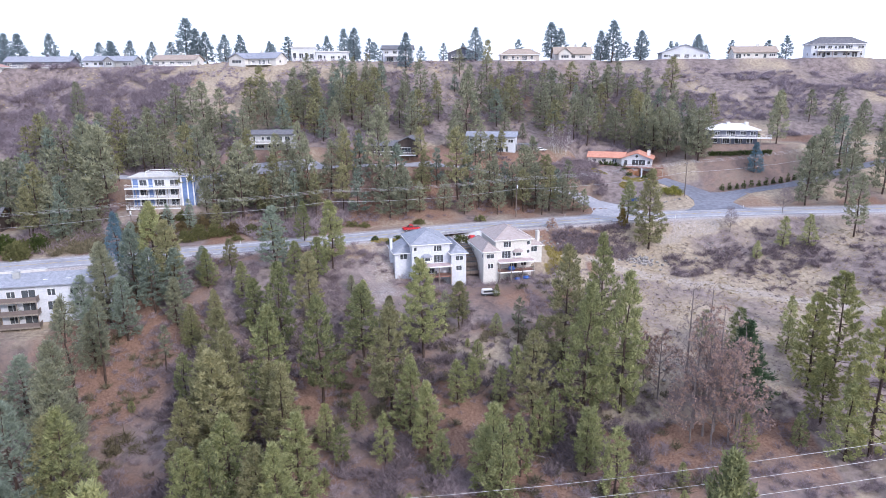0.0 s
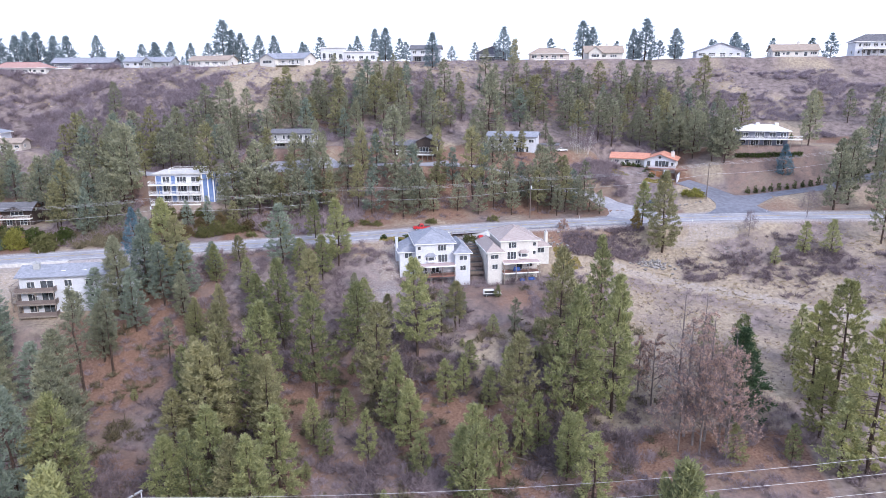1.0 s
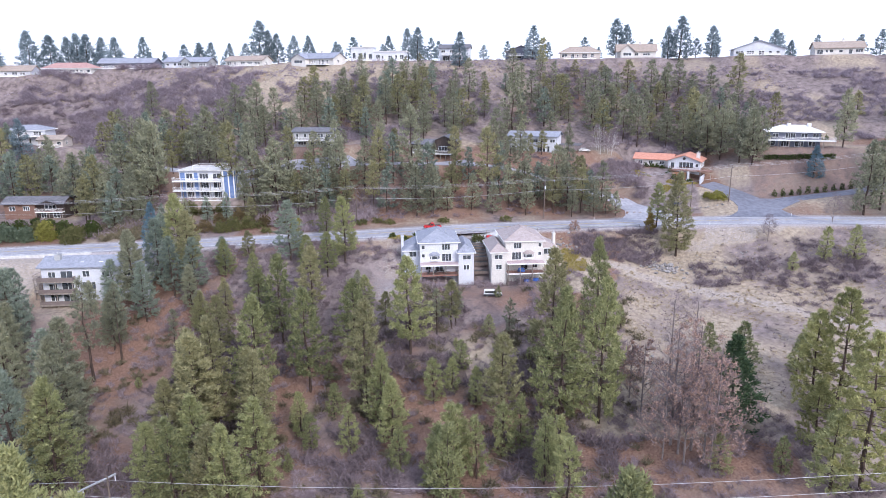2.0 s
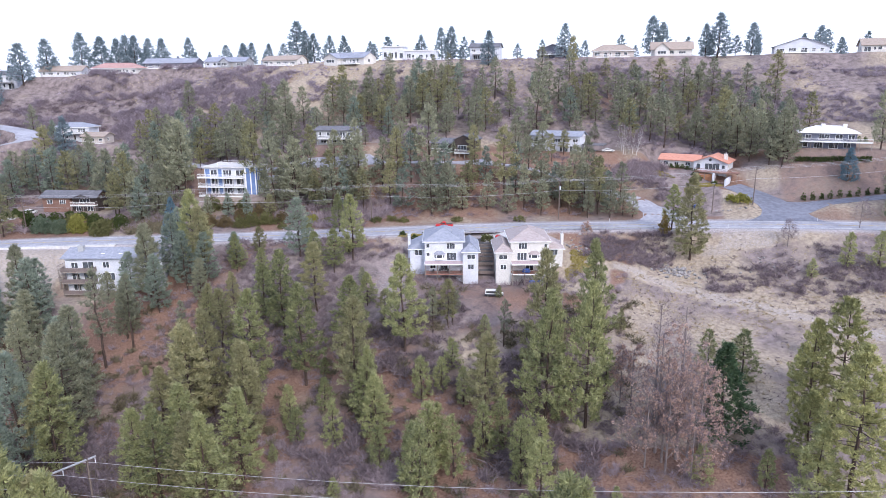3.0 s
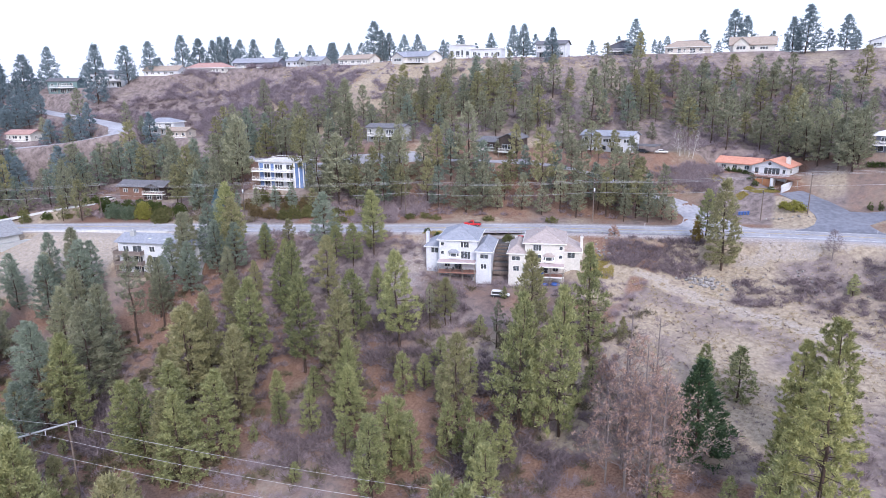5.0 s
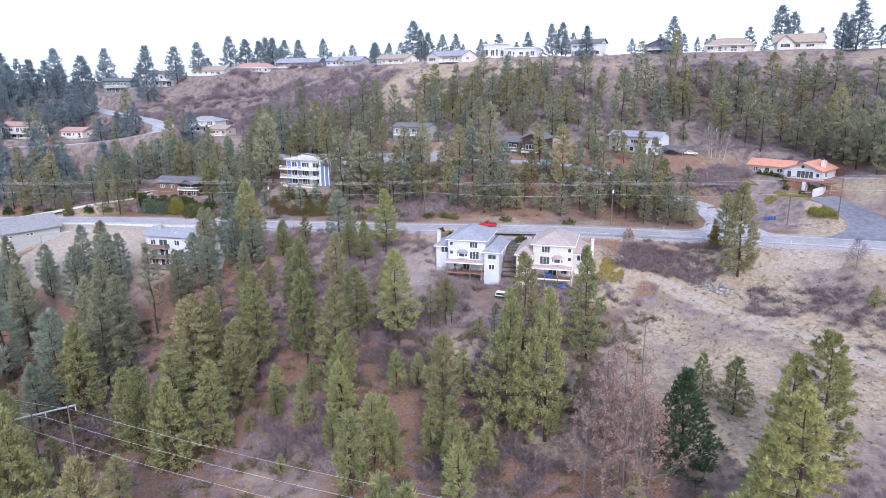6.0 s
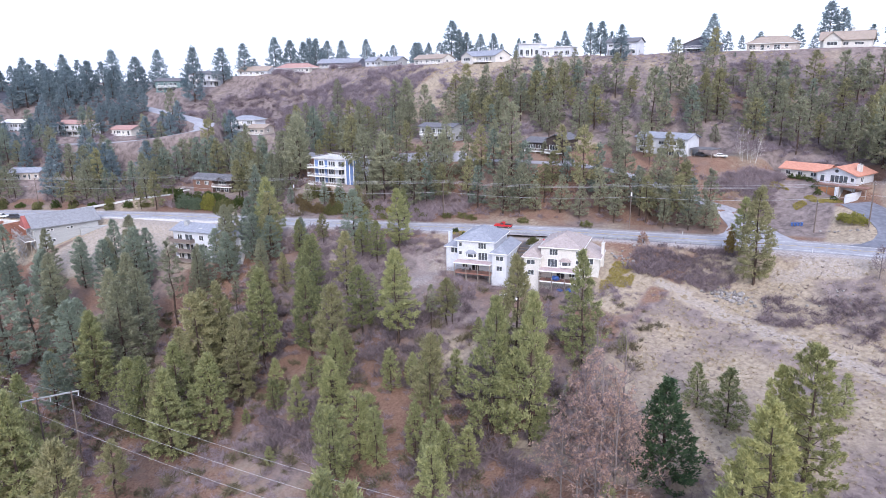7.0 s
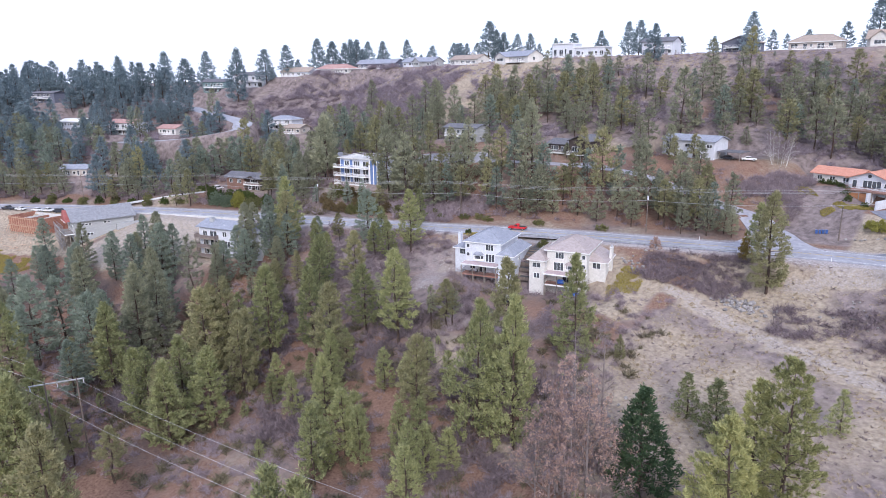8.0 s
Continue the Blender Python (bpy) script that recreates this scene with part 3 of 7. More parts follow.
east_lane = ribbon([tuple(p) for p in EAST_LANE], -3.3, 3.3, 0.10, COURT, "side_lane", "dark asphalt lane that climbs beside a cypress row", "road", thick=0.4, kind="structure", draped=True, widen=lambda i: 1.0 + 0.9 * math.exp(-(i / 3.0) ** 2))


def apron(outline, lift, material, name, label, category="driveway"):
    """A paved sheet that follows the ground inside a rectangle: x, y, width, depth, turn."""
    x, y, w, d, turn = outline
    c, s = math.cos(radians(turn)), math.sin(radians(turn))
    k, bm = 8, bmesh.new()
    grid = {}
    for i in range(k + 1):
        for j in range(k + 1):
            u, v = (i / k - 0.5) * w, (j / k - 0.5) * d
            px, py = x + u * c - v * s, y + u * s + v * c
            grid[i, j] = bm.verts.new((px, py, on_land(px, py) + lift))
    for i in range(k):
        for j in range(k):
            bm.faces.new((grid[i, j], grid[i + 1, j], grid[i + 1, j + 1], grid[i, j + 1]))
    ring = bmesh.ops.extrude_face_region(bm, geom=bm.faces[:])
    bmesh.ops.translate(bm, verts=[e for e in ring["geom"] if isinstance(e, bmesh.types.BMVert)], vec=(0, 0, -0.3))
    bmesh.ops.recalc_face_normals(bm, faces=bm.faces[:])
    return tagged(part(name, bm, material), label, category, kind="structure")


# ---- buildings: u along the front, v into the depth, z up ----
def wall(parent, side, a0, a1, at, z0, z1, material, holes=(), thick=0.22, trim=None, name="wall"):
    """One wall with real openings. side: front, back, left or right; a0 to a1 along it, at its outer face.
    holes: (centre along, sill, width, height, panes)."""
    inward = {"front": 1, "back": -1, "left": 1, "right": -1}[side]
    along_u = side in ("front", "back")
    bm = bmesh.new()
    ca = sorted({a0, a1, *(h[0] - h[2] / 2 for h in holes), *(h[0] + h[2] / 2 for h in holes)})
    cz = sorted({z0, z1, *(h[1] for h in holes), *(h[1] + h[3] for h in holes)})

    def slab(b, p0, p1, q0, q1, d0, d1):
        e0, e1 = sorted((at + inward * d0, at + inward * d1))
        if along_u:
            box(b, p0, p1, e0, e1, q0, q1)
        else:
            box(b, e0, e1, p0, p1, q0, q1)

    for p0, p1 in zip(ca, ca[1:]):
        for q0, q1 in zip(cz, cz[1:]):
            pc, qc = (p0 + p1) / 2, (q0 + q1) / 2
            if not any(abs(pc - h[0]) < h[2] / 2 and h[1] < qc < h[1] + h[3] for h in holes):
                slab(bm, p0, p1, q0, q1, 0, thick)
    bmesh.ops.remove_doubles(bm, verts=bm.verts[:], dist=0.001)
    w = part(name, bm, material, parent)
    for c, sill, wide, high, panes in holes:
        fr = bmesh.new()
        t, l0, l1 = 0.09, -0.05, 0.1
        bars = [c - wide / 2 - t, c - wide / 2]
        for i in range(1, panes):
            x = c - wide / 2 + wide * i / panes
            bars += [x - 0.035, x + 0.035]
        bars += [c + wide / 2, c + wide / 2 + t]
        for i, (x0, x1) in enumerate(zip(bars, bars[1:])):
            slab(fr, x0, x1, sill - t, sill, l0, l1)
            slab(fr, x0, x1, sill + high, sill + high + t, l0, l1)
            if i % 2 == 0:
                slab(fr, x0, x1, sill, sill + high, l0, l1)
        bmesh.ops.remove_doubles(fr, verts=fr.verts[:], dist=0.001)
        win = part("window", fr, trim or TRIM, w)
        gl = bmesh.new()
        slab(gl, c - wide / 2, c + wide / 2, sill, sill + high, 0.05, 0.07)
        part("pane", gl, GLASS, win).visible_shadow = False
    return w


def walls(parent, u0, u1, v0, v1, z0, z1, material, front=(), right=(), left=(), back=(), trim=None):
    """Four walls round a block."""
    wall(parent, "front", u0, u1, v0, z0, z1, material, front, trim=trim)
    wall(parent, "back", u0, u1, v1, z0, z1, material, back, trim=trim)
    wall(parent, "left", v0 + 0.22, v1 - 0.22, u0, z0, z1, material, left, trim=trim)
    wall(parent, "right", v0 + 0.22, v1 - 0.22, u1, z0, z1, material, right, trim=trim)


def floor_slab(parent, u0, u1, v0, v1, z):
    part("floor_slab", boxes((u0 + 0.23, u1 - 0.23, v0 + 0.23, v1 - 0.23, z - 0.15, z)), GREY_WOOD, parent)


def sheet_roof(parent, tops, faces, eave_z, material, thick=0.22, name="roof"):
    """A roof of sloping faces with a thick edge."""
    bm = bmesh.new()
    vs = [bm.verts.new(p) for p in tops]
    for f in faces:
        bm.faces.new([vs[i] for i in f])
    bmesh.ops.recalc_face_normals(bm, faces=bm.faces[:])
    if sum(f.normal.z * f.calc_area() for f in bm.faces) < 0:
        bmesh.ops.reverse_faces(bm, faces=bm.faces[:])
    ring = bmesh.ops.extrude_face_region(bm, geom=bm.faces[:])
    bmesh.ops.translate(bm, verts=[e for e in ring["geom"] if isinstance(e, bmesh.types.BMVert)], vec=(0, 0, -thick))
    bmesh.ops.recalc_face_normals(bm, faces=bm.faces[:])
    r = part(name, bm, material, parent)
    return r


def hip_roof(parent, u0, u1, v0, v1, z, rise, over, material, gutter=True):
    u0, u1, v0, v1 = u0 - over, u1 + over, v0 - over, v1 + over
    w, d = u1 - u0, v1 - v0
    if w >= d:
        a, b = (u0 + d / 2, (v0 + v1) / 2), (u1 - d / 2, (v0 + v1) / 2)
        faces = ((0, 1, 5, 4), (1, 2, 5), (2, 3, 4, 5), (3, 0, 4))
    else:
        a, b = ((u0 + u1) / 2, v0 + w / 2), ((u0 + u1) / 2, v1 - w / 2)
        faces = ((0, 1, 4), (1, 2, 5, 4), (2, 3, 5), (3, 0, 4, 5))
    if abs(w - d) < 0.05:
        tops = [(u0, v0, z), (u1, v0, z), (u1, v1, z), (u0, v1, z), (*a, z + rise)]
        faces = ((0, 1, 4), (1, 2, 4), (2, 3, 4), (3, 0, 4))
    else:
        tops = [(u0, v0, z), (u1, v0, z), (u1, v1, z), (u0, v1, z), (*a, z + rise), (*b, z + rise)]
    r = sheet_roof(parent, tops, faces, z, material)
    if gutter:
        eave_trim(parent, u0, u1, v0, v1, z)
    if len(tops) == 6:
        cap = bmesh.new()
        rod(cap, tops[4], tops[5], 0.12, sides=5)
        for k, e in ((0, 4), (3, 4 if w >= d else 5), (1, 5 if w >= d else 4), (2, 5)):
            rod(cap, tops[k], tops[e], 0.10, sides=5)
        part("ridge_cap", cap, material, r)
    return r


def eave_trim(parent, u0, u1, v0, v1, z, high=0.24):
    bm = boxes((u0 - 0.08, u1 + 0.08, v0 - 0.08, v0, z - high, z - 0.01), (u0 - 0.08, u1 + 0.08, v1, v1 + 0.08, z - high, z - 0.01),
               (u0 - 0.08, u0, v0, v1, z - high, z - 0.01), (u1, u1 + 0.08, v0, v1, z - high, z - 0.01))
    part("fascia", bm, TRIM, parent)
    part("soffit", boxes((u0, u1, v0, v1, z - high, z - high + 0.03)), TRIM, parent)


def gable_roof(parent, u0, u1, v0, v1, z, rise, over, material, ridge="u", gable_material=None, thick=0.22):
    """ridge u: it runs along the front; v: the gable faces the front."""
    a0, a1, b0, b1 = u0 - over, u1 + over, v0 - over, v1 + over
    if ridge == "u":
        m = (b0 + b1) / 2
        drop = rise * over / ((b1 - b0) / 2)
        tops = [(a0, b0, z - drop * 0), (a1, b0, z), (a1, m, z + rise), (a0, m, z + rise), (a1, b1, z), (a0, b1, z)]
    else:
        m = (a0 + a1) / 2
        tops = [(a0, b0, z), (a0, b1, z), (m, b1, z + rise), (m, b0, z + rise), (a1, b1, z), (a1, b0, z)]
    r = sheet_roof(parent, tops, ((0, 1, 2, 3), (3, 2, 4, 5)), z, material, thick)
    gm = gable_material or TRIM
    low = z - thick - 0.02
    if ridge == "u":
        for x0, x1 in ((u0, u0 + 0.2), (u1 - 0.2, u1)):
            bm = bmesh.new()
            poly = [(v0, low - 0.1), (v1, low - 0.1), (v1, low + rise * over / ((b1 - b0) / 2)), ((v0 + v1) / 2, low + rise), (v0, low + rise * over / ((b1 - b0) / 2))]
            lo = [bm.verts.new((x0, y, q)) for y, q in poly]
            hi = [bm.verts.new((x1, y, q)) for y, q in poly]
            bm.faces.new(lo)
            bm.faces.new(hi)
            for i in range(5):
                bm.faces.new((lo[i], lo[(i + 1) % 5], hi[(i + 1) % 5], hi[i]))
            bmesh.ops.recalc_face_normals(bm, faces=bm.faces[:])
            part("gable", bm, gm, parent)
    else:
        for y0, y1 in ((v0, v0 + 0.2), (v1 - 0.2, v1)):
            bm = bmesh.new()
            e = rise * over / ((a1 - a0) / 2)
            poly_solid(bm, [(u0, low - 0.1), (u1, low - 0.1), (u1, low + e), ((u0 + u1) / 2, low + rise), (u0, low + e)], y0, y1)
            part("gable", bm, gm, parent)
    return r


def chimney(parent, u, v, z0, z1, w=1.0, d=0.8, material=None):
    c = part("chimney", boxes((u - w / 2, u + w / 2, v - d / 2, v + d / 2, z0, z1), (u - w / 2 - 0.08, u + w / 2 + 0.08, v - d / 2 - 0.08, v + d / 2 + 0.08, z1, z1 + 0.15)), material or STUCCO, parent)
    bm = bmesh.new()
    rod(bm, (u, v, z1 + 0.15), (u, v, z1 + 0.55), 0.16, 0.16, 8)
    rod(bm, (u, v, z1 + 0.6), (u, v, z1 + 0.66), 0.24, 0.2, 8)
    rod(bm, (u, v, z1 + 0.5), (u, v, z1 + 0.62), 0.04, 0.04, 4)
    part("flue", bm, STEEL, c)
    return c


def deck(parent, u0, u1, v0, v1, z, ground_z, material, posts=3, rail=TRIM, solid=False, cover_only=False, edge=None):
    """A balcony: floor, joist edge, rail with balusters and posts down to the ground."""
    d = part("deck", boxes((u0, u1, v0, v1, z - 0.06, z)), material, parent)
    part("deck_edge", boxes((u0, u1, v0 - 0.05, v0, z - 0.32, z + 0.02), (u0 - 0.05, u0, v0, v1, z - 0.32, z + 0.02), (u1, u1 + 0.05, v0, v1, z - 0.32, z + 0.02)), edge or TRIM, d)
    for i in range(posts):
        u = u0 + 0.2 + (u1 - u0 - 0.4) * i / max(1, posts - 1)
        part("post", boxes((u - 0.09, u + 0.09, v0 + 0.1, v0 + 0.28, ground_z, z - 0.06)), GREY_WOOD, d)
    if not cover_only:
        if solid:
            part("rail", boxes((u0, u1, v0, v0 + 0.06, z + 0.05, z + 1.05), (u0, u0 + 0.06, v0, v1, z + 0.05, z + 1.05), (u1 - 0.06, u1, v0, v1, z + 0.05, z + 1.05)), rail, d)
        else:
            rows = [(u0, u1, v0, v0 + 0.06, z + 0.98, z + 1.06), (u0, u0 + 0.06, v0, v1, z + 0.98, z + 1.06), (u1 - 0.06, u1, v0, v1, z + 0.98, z + 1.06)]
            k = int((u1 - u0) / 0.3)
            for i in range(k + 1):
                u = u0 + 0.03 + (u1 - u0 - 0.06) * i / k
                rows.append((u - 0.025, u + 0.025, v0 + 0.01, v0 + 0.05, z, z + 0.98))
            part("rail", boxes(*rows), rail, d)
    return d


def bay_window(parent, u, v, z, w, high, roof_material):
    """A shallow three-sided bay with its own small roof."""
    bm = bmesh.new()
    out = [(u - w / 2, v), (u - w / 2 + 0.6, v - 0.75), (u + w / 2 - 0.6, v - 0.75), (u + w / 2, v)]
    for z0, z1 in ((z, z + 0.5), (z + high - 0.25, z + high)):
        a = [bm.verts.new((x, y, z0)) for x, y in out]
        b = [bm.verts.new((x, y, z1)) for x, y in out]
        bm.faces.new(a)
        bm.faces.new(b)
        for i in range(3):
            bm.faces.new((a[i], a[i + 1], b[i + 1], b[i]))
    for x, y in out:
        box(bm, x - 0.08, x + 0.08, y - 0.04, y + 0.1, z, z + high)
    bmesh.ops.recalc_face_normals(bm, faces=bm.faces[:])
    bay = part("bay_window", bm, TRIM, parent)
    gl = bmesh.new()
    for (ax, ay), (bx, by) in zip(out, out[1:]):
        q = [gl.verts.new(p) for p in ((ax, ay + 0.03, z + 0.5), (bx, by + 0.03, z + 0.5), (bx, by + 0.03, z + high - 0.25), (ax, ay + 0.03, z + high - 0.25))]
        gl.faces.new(q)
    ring = bmesh.ops.extrude_face_region(gl, geom=gl.faces[:])
    bmesh.ops.translate(gl, verts=[e for e in ring["geom"] if isinstance(e, bmesh.types.BMVert)], vec=(0, 0.03, 0))
    part("pane", gl, GLASS, bay)
    tops = [(x + (-0.2 if x < u else 0.2), y - (0.2 if y < v else 0), z + high) for x, y in out] + [(u - w / 4, v, z + high + 0.75), (u + w / 4, v, z + high + 0.75)]
    sheet_roof(bay, tops, ((0, 1, 4), (1, 2, 5, 4), (2, 3, 5)), z, roof_material, 0.1, "bay_roof")
    return bay


def white_house(m, mirror, wall_material, roof_material, label, foot):
    """One of the two tall white houses on the slope: a three-storey main block, a recessed wing with a chimney and a garage wing.
    Heights count from the world's zero; foot is the ground before it."""
    h = thing("house", m, label, "house", "tall white houses below the highway")
    s = -1 if mirror else 1

    def span(a, b):
        return tuple(sorted((s * a, s * b)))

    def holes(rows):
        return [(s * c, z, w, hh, k) for c, z, w, hh, k in rows]

    eave, wing_eave, up, main, low = 19.35, 16.65, 16.75, 14.0, 11.1
    u0, u1 = span(-5.2, 5.2)
    # main block
    walls(h, u0, u1, 0, 13.5, foot - 1.5, eave, wall_material,
          front=holes([(-4.3, up + 0.9, 0.8, 1.0, 1), (1.9, up + 0.55, 2.1, 1.55, 3), (-4.3, main + 1.3, 0.8, 0.9, 1), (2.1, main + 0.15, 2.5, 2.05, 3), (0.0, low + 0.1, 2.0, 2.1, 2), (-3.0, low + 0.7, 1.4, 1.3, 2)]),
          back=holes([(-2.5, up + 0.6, 1.6, 1.4, 2), (2.0, up + 0.6, 1.6, 1.4, 2)]))
    for z in (low, main, up):
        floor_slab(h, u0, u1, 0, 13.5, z)
    hip_roof(h, u0, u1, 0, 13.5, eave + 0.1, 2.7, 0.55, roof_material)
    bay_window(h, s * -1.2, 0, main + 0.35, 2.9, 1.6, roof_material)
    # recessed wing with the chimney
    a, b = span(-9.4, -5.2)
    walls(h, a, b, 2.6, 11.5, foot - 1.5, wing_eave, wall_material, front=holes([(-7.0, main + 0.9, 1.9, 1.45, 2)]), left=[(6.5, main + 0.9, 1.4, 1.4, 2)], right=[(6.5, main + 0.9, 1.4, 1.4, 2)])
    floor_slab(h, a, b, 2.6, 11.5, main)
    over = 0.5
    e, f = (a - over, b) if s > 0 else (a, b + over)
    inner, outer = (f, e) if s > 0 else (e, f)
    tops = [(outer, 2.1, wing_eave + 0.1), (inner, 2.1, wing_eave + 0.1), (inner, 4.4, wing_eave + 2.4), (inner, 12.0, wing_eave + 2.4), (outer, 12.0, wing_eave + 0.1), (outer + 0.55 * (inner - outer), 4.6, wing_eave + 1.6)]
    sheet_roof(h, tops, ((0, 1, 2, 5), (0, 5, 4), (5, 2, 3, 4)), wing_eave, roof_material)
    eave_trim(h, min(e, f), max(e, f), 2.1, 12.0, wing_eave + 0.1)
    chimney(h, s * -9.75, 7.0, foot, 19.7, 0.7, 1.5, wall_material)
    # garage wing, reaching forward and back to the drive
    a, b = span(5.2, 9.3)
    walls(h, a, b, -2.0, 11.5, foot - 1.5, wing_eave + 0.2, wall_material,
          front=holes([(7.4, main + 0.95, 2.1, 1.15, 2), (7.3, low + 1.0, 1.5, 1.3, 2)]),
          left=[(-0.9, main + 0.95, 0.9, 1.15, 1), (8.0, main + 0.9, 1.2, 1.0, 2)] if s < 0 else [(-0.9, main + 0.95, 0.9, 1.15, 1)],
          right=[(-0.9, main + 0.95, 0.9, 1.15, 1)] if s < 0 else [(3.0, main + 0.9, 1.2, 1.0, 2)])
    floor_slab(h, a, b, -2.0, 11.5, main)
    hip_roof(h, a, b, -2.0, 11.5, wing_eave + 0.3, 2.0, 0.5, roof_material)
    # decks before the main block: the upper one is wide and covers the lower
    a, b = span(-5.2, 5.1)
    deck(h, a, b, -3.3, 0, main - 0.1, foot - 0.6, CANOPY, 4, GREY_WOOD, cover_only=True)
    deck(h, a, b, -2.9, 0, low - 0.05, foot - 0.6, DECK_WOOD, 4, DARK_TRIM, edge=TRIM if mirror else DECK_WOOD)
    # vents on the roof
    for u, v, z in ((2.2, 5.0, eave + 1.5), (-2.4, 8.0, eave + 1.4), (1.8, 9.5, eave + 1.6)):
        bm = bmesh.new()
        rod(bm, (s * u, v, z), (s * u, v, z + 0.7), 0.09, 0.09, 6)
        part("roof_vent", bm, STEEL, h)
    return h


A_AT, B_AT = (-2.0 - 1.85 * math.cos(radians(14)) + 1.9 * math.sin(radians(14)), 175 - 1.85 * math.sin(radians(14)) - 1.9 * math.cos(radians(14))), \
    (-2.0 + 21.5 * math.cos(radians(14)) + 2.5 * math.sin(radians(14)), 175 + 21.5 * math.sin(radians(14)) - 2.5 * math.cos(radians(14)))
house_a = white_house(pose(*A_AT, 0, 0, 0, 14), False, STUCCO, ROOF_BLUE_GREY, "tall white stucco house with a blue-grey shingle hip roof", 9.3)
house_b = white_house(pose(*B_AT, 0, 0, 0, 14), True, CREAM, ROOF_BROWN_GREY, "tall cream stucco house with a brown-grey shingle hip roof", 8.2)
apron((9.5, 192.5, 11, 12, 14), 0.1, CONCRETE, "shared_driveway", "pale concrete driveway between two white houses")


# the white apartment house by the road
apt = thing("apartment_house", pose(-105.2, 148.6, 4.3, 0, 0, 13), "long white apartment house with brown balconies and grey roof", "apartment house")
walls(apt, 0, 27, 0, 9.5, -4.5, 10.5, STUCCO,
      front=[(2.6, 7.9, 1.8, 1.5, 2), (2.6, 4.6, 2.0, 1.5, 2), (2.6, 1.5, 2.0, 1.6, 2), (6.4, 7.4, 3.0, 2.2, 2), (6.4, 4.2, 3.0, 2.2, 2), (6.4, 1.0, 3.0, 2.2, 2), (11.4, 8.0, 1.7, 1.6, 2), (11.9, 4.4, 3.2, 2.1, 3), (12.2, 2.0, 1.9, 1.2, 2),
             (16.4, 8.0, 1.7, 1.6, 2), (17.2, 4.9, 1.5, 1.3, 2), (18.0, 1.8, 1.6, 1.1, 2), (22.0, 8.0, 1.7, 1.6, 2), (22.8, 4.4, 2.8, 2.1, 2), (23.2, 1.8, 1.6, 1.2, 2)],
      left=[(4.0, 7.6, 1.6, 1.4, 2), (4.0, 4.6, 1.6, 1.4, 2)])
for z in (0.9, 4.1, 7.3):
    floor_slab(apt, 0, 27, 0, 9.5, z)
    deck(apt, -0.4, 8.6, -2.0, -0.01, z + 0.05, z - 3, GREY_WOOD, 3, BALCONY_BROWN, solid=True, edge=GREY_WOOD)
    deck(apt, -2.6, -0.5, 0.2, 6.0, z + 0.05, z - 3, GREY_WOOD, 2, BALCONY_BROWN, edge=GREY_WOOD)
gable_roof(apt, 0, 27, 0, 9.5, 10.8, 1.9, 0.8, ROOF_BLUE_GREY, "u", STUCCO)
chimney(apt, 3.4, 3.0, 10.8, 13.4, 1.5, 1.1, GREY_WALL)
for u in (9.5, 14.5, 19.0):
    part("skylight", bevelled(boxes((u, u + 1.1, 1.5, 2.6, 11.2, 11.65)), 0.05), TRIM, apt)

# the blue-trimmed condominium above the road
condo = thing("condominium", pose(-98.6, 207.5, 23.2, 0, 0, 6), "white three-storey condominium with curved balconies and blue end panels", "apartment house")
walls(condo, 0, 19, 0, 10, -2, 9.6, STUCCO,
      front=[(3.5, 6.8, 2.2, 1.9, 2), (3.5, 3.7, 2.2, 2.0, 2), (3.5, 0.5, 2.2, 2.1, 2), (8.5, 6.8, 3.0, 1.9, 3), (8.5, 3.7, 3.0, 2.0, 3), (8.5, 0.5, 3.0, 2.1, 3), (13.0, 6.8, 2.6, 1.9, 2), (13.0, 3.7, 2.6, 2.0, 2), (13.0, 0.5, 2.6, 2.1, 2)],
      right=[(3, 6.8, 1.5, 1.5, 2), (7, 6.8, 1.5, 1.5, 2), (3, 3.7, 1.5, 1.5, 2)])
for u0, u1 in ((0.4, 1.9), (5.2, 6.4)):
    part("blue_panel", boxes((u0, u1, -0.08, -0.005, 0.2, 9.0)), BLUE_WALL, condo)
part("end_tower", boxes((15.2, 19.1, -0.35, -0.01, -1.5, 10.0), (19.01, 19.3, -0.35, 4.0, -1.5, 10.0)), BLUE_WALL, condo)
for u0, u1 in ((15.0, 15.5), (16.9, 17.3), (18.7, 19.1)):
    part("white_band", boxes((u0, u1, -0.42, -0.355, -1.5, 10.0)), TRIM, condo)
for v0 in (0.2, 1.6, 3.0):
    part("white_band", boxes((19.305, 19.36, v0, v0 + 0.5, -1.5, 10.0)), TRIM, condo)
for z in (0, 3.2, 6.4):
    floor_slab(condo, 0, 19, 0, 10, z)
    deck(condo, -1.6, 14.8, -2.4, 0, z, -1.8, CONCRETE, 6, TRIM)
part("roof", boxes((-0.7, 19.4, -0.9, 10.2, 9.6, 9.9)), CONCRETE, condo)
part("parapet_rail", boxes((3.5, 14.5, 3.0, 3.1, 10.9, 11.05), (3.5, 14.5, 8.0, 8.1, 10.9, 11.05), (3.5, 3.6, 3.0, 8.0, 10.9, 11.05), (14.4, 14.5, 3.0, 8.0, 10.9, 11.05), (3.5, 3.6, 3.0, 3.1, 9.95, 11), (9, 9.1, 3.0, 3.1, 9.95, 11), (14.4, 14.5, 3.0, 3.1, 9.95, 11)), TRIM, condo)

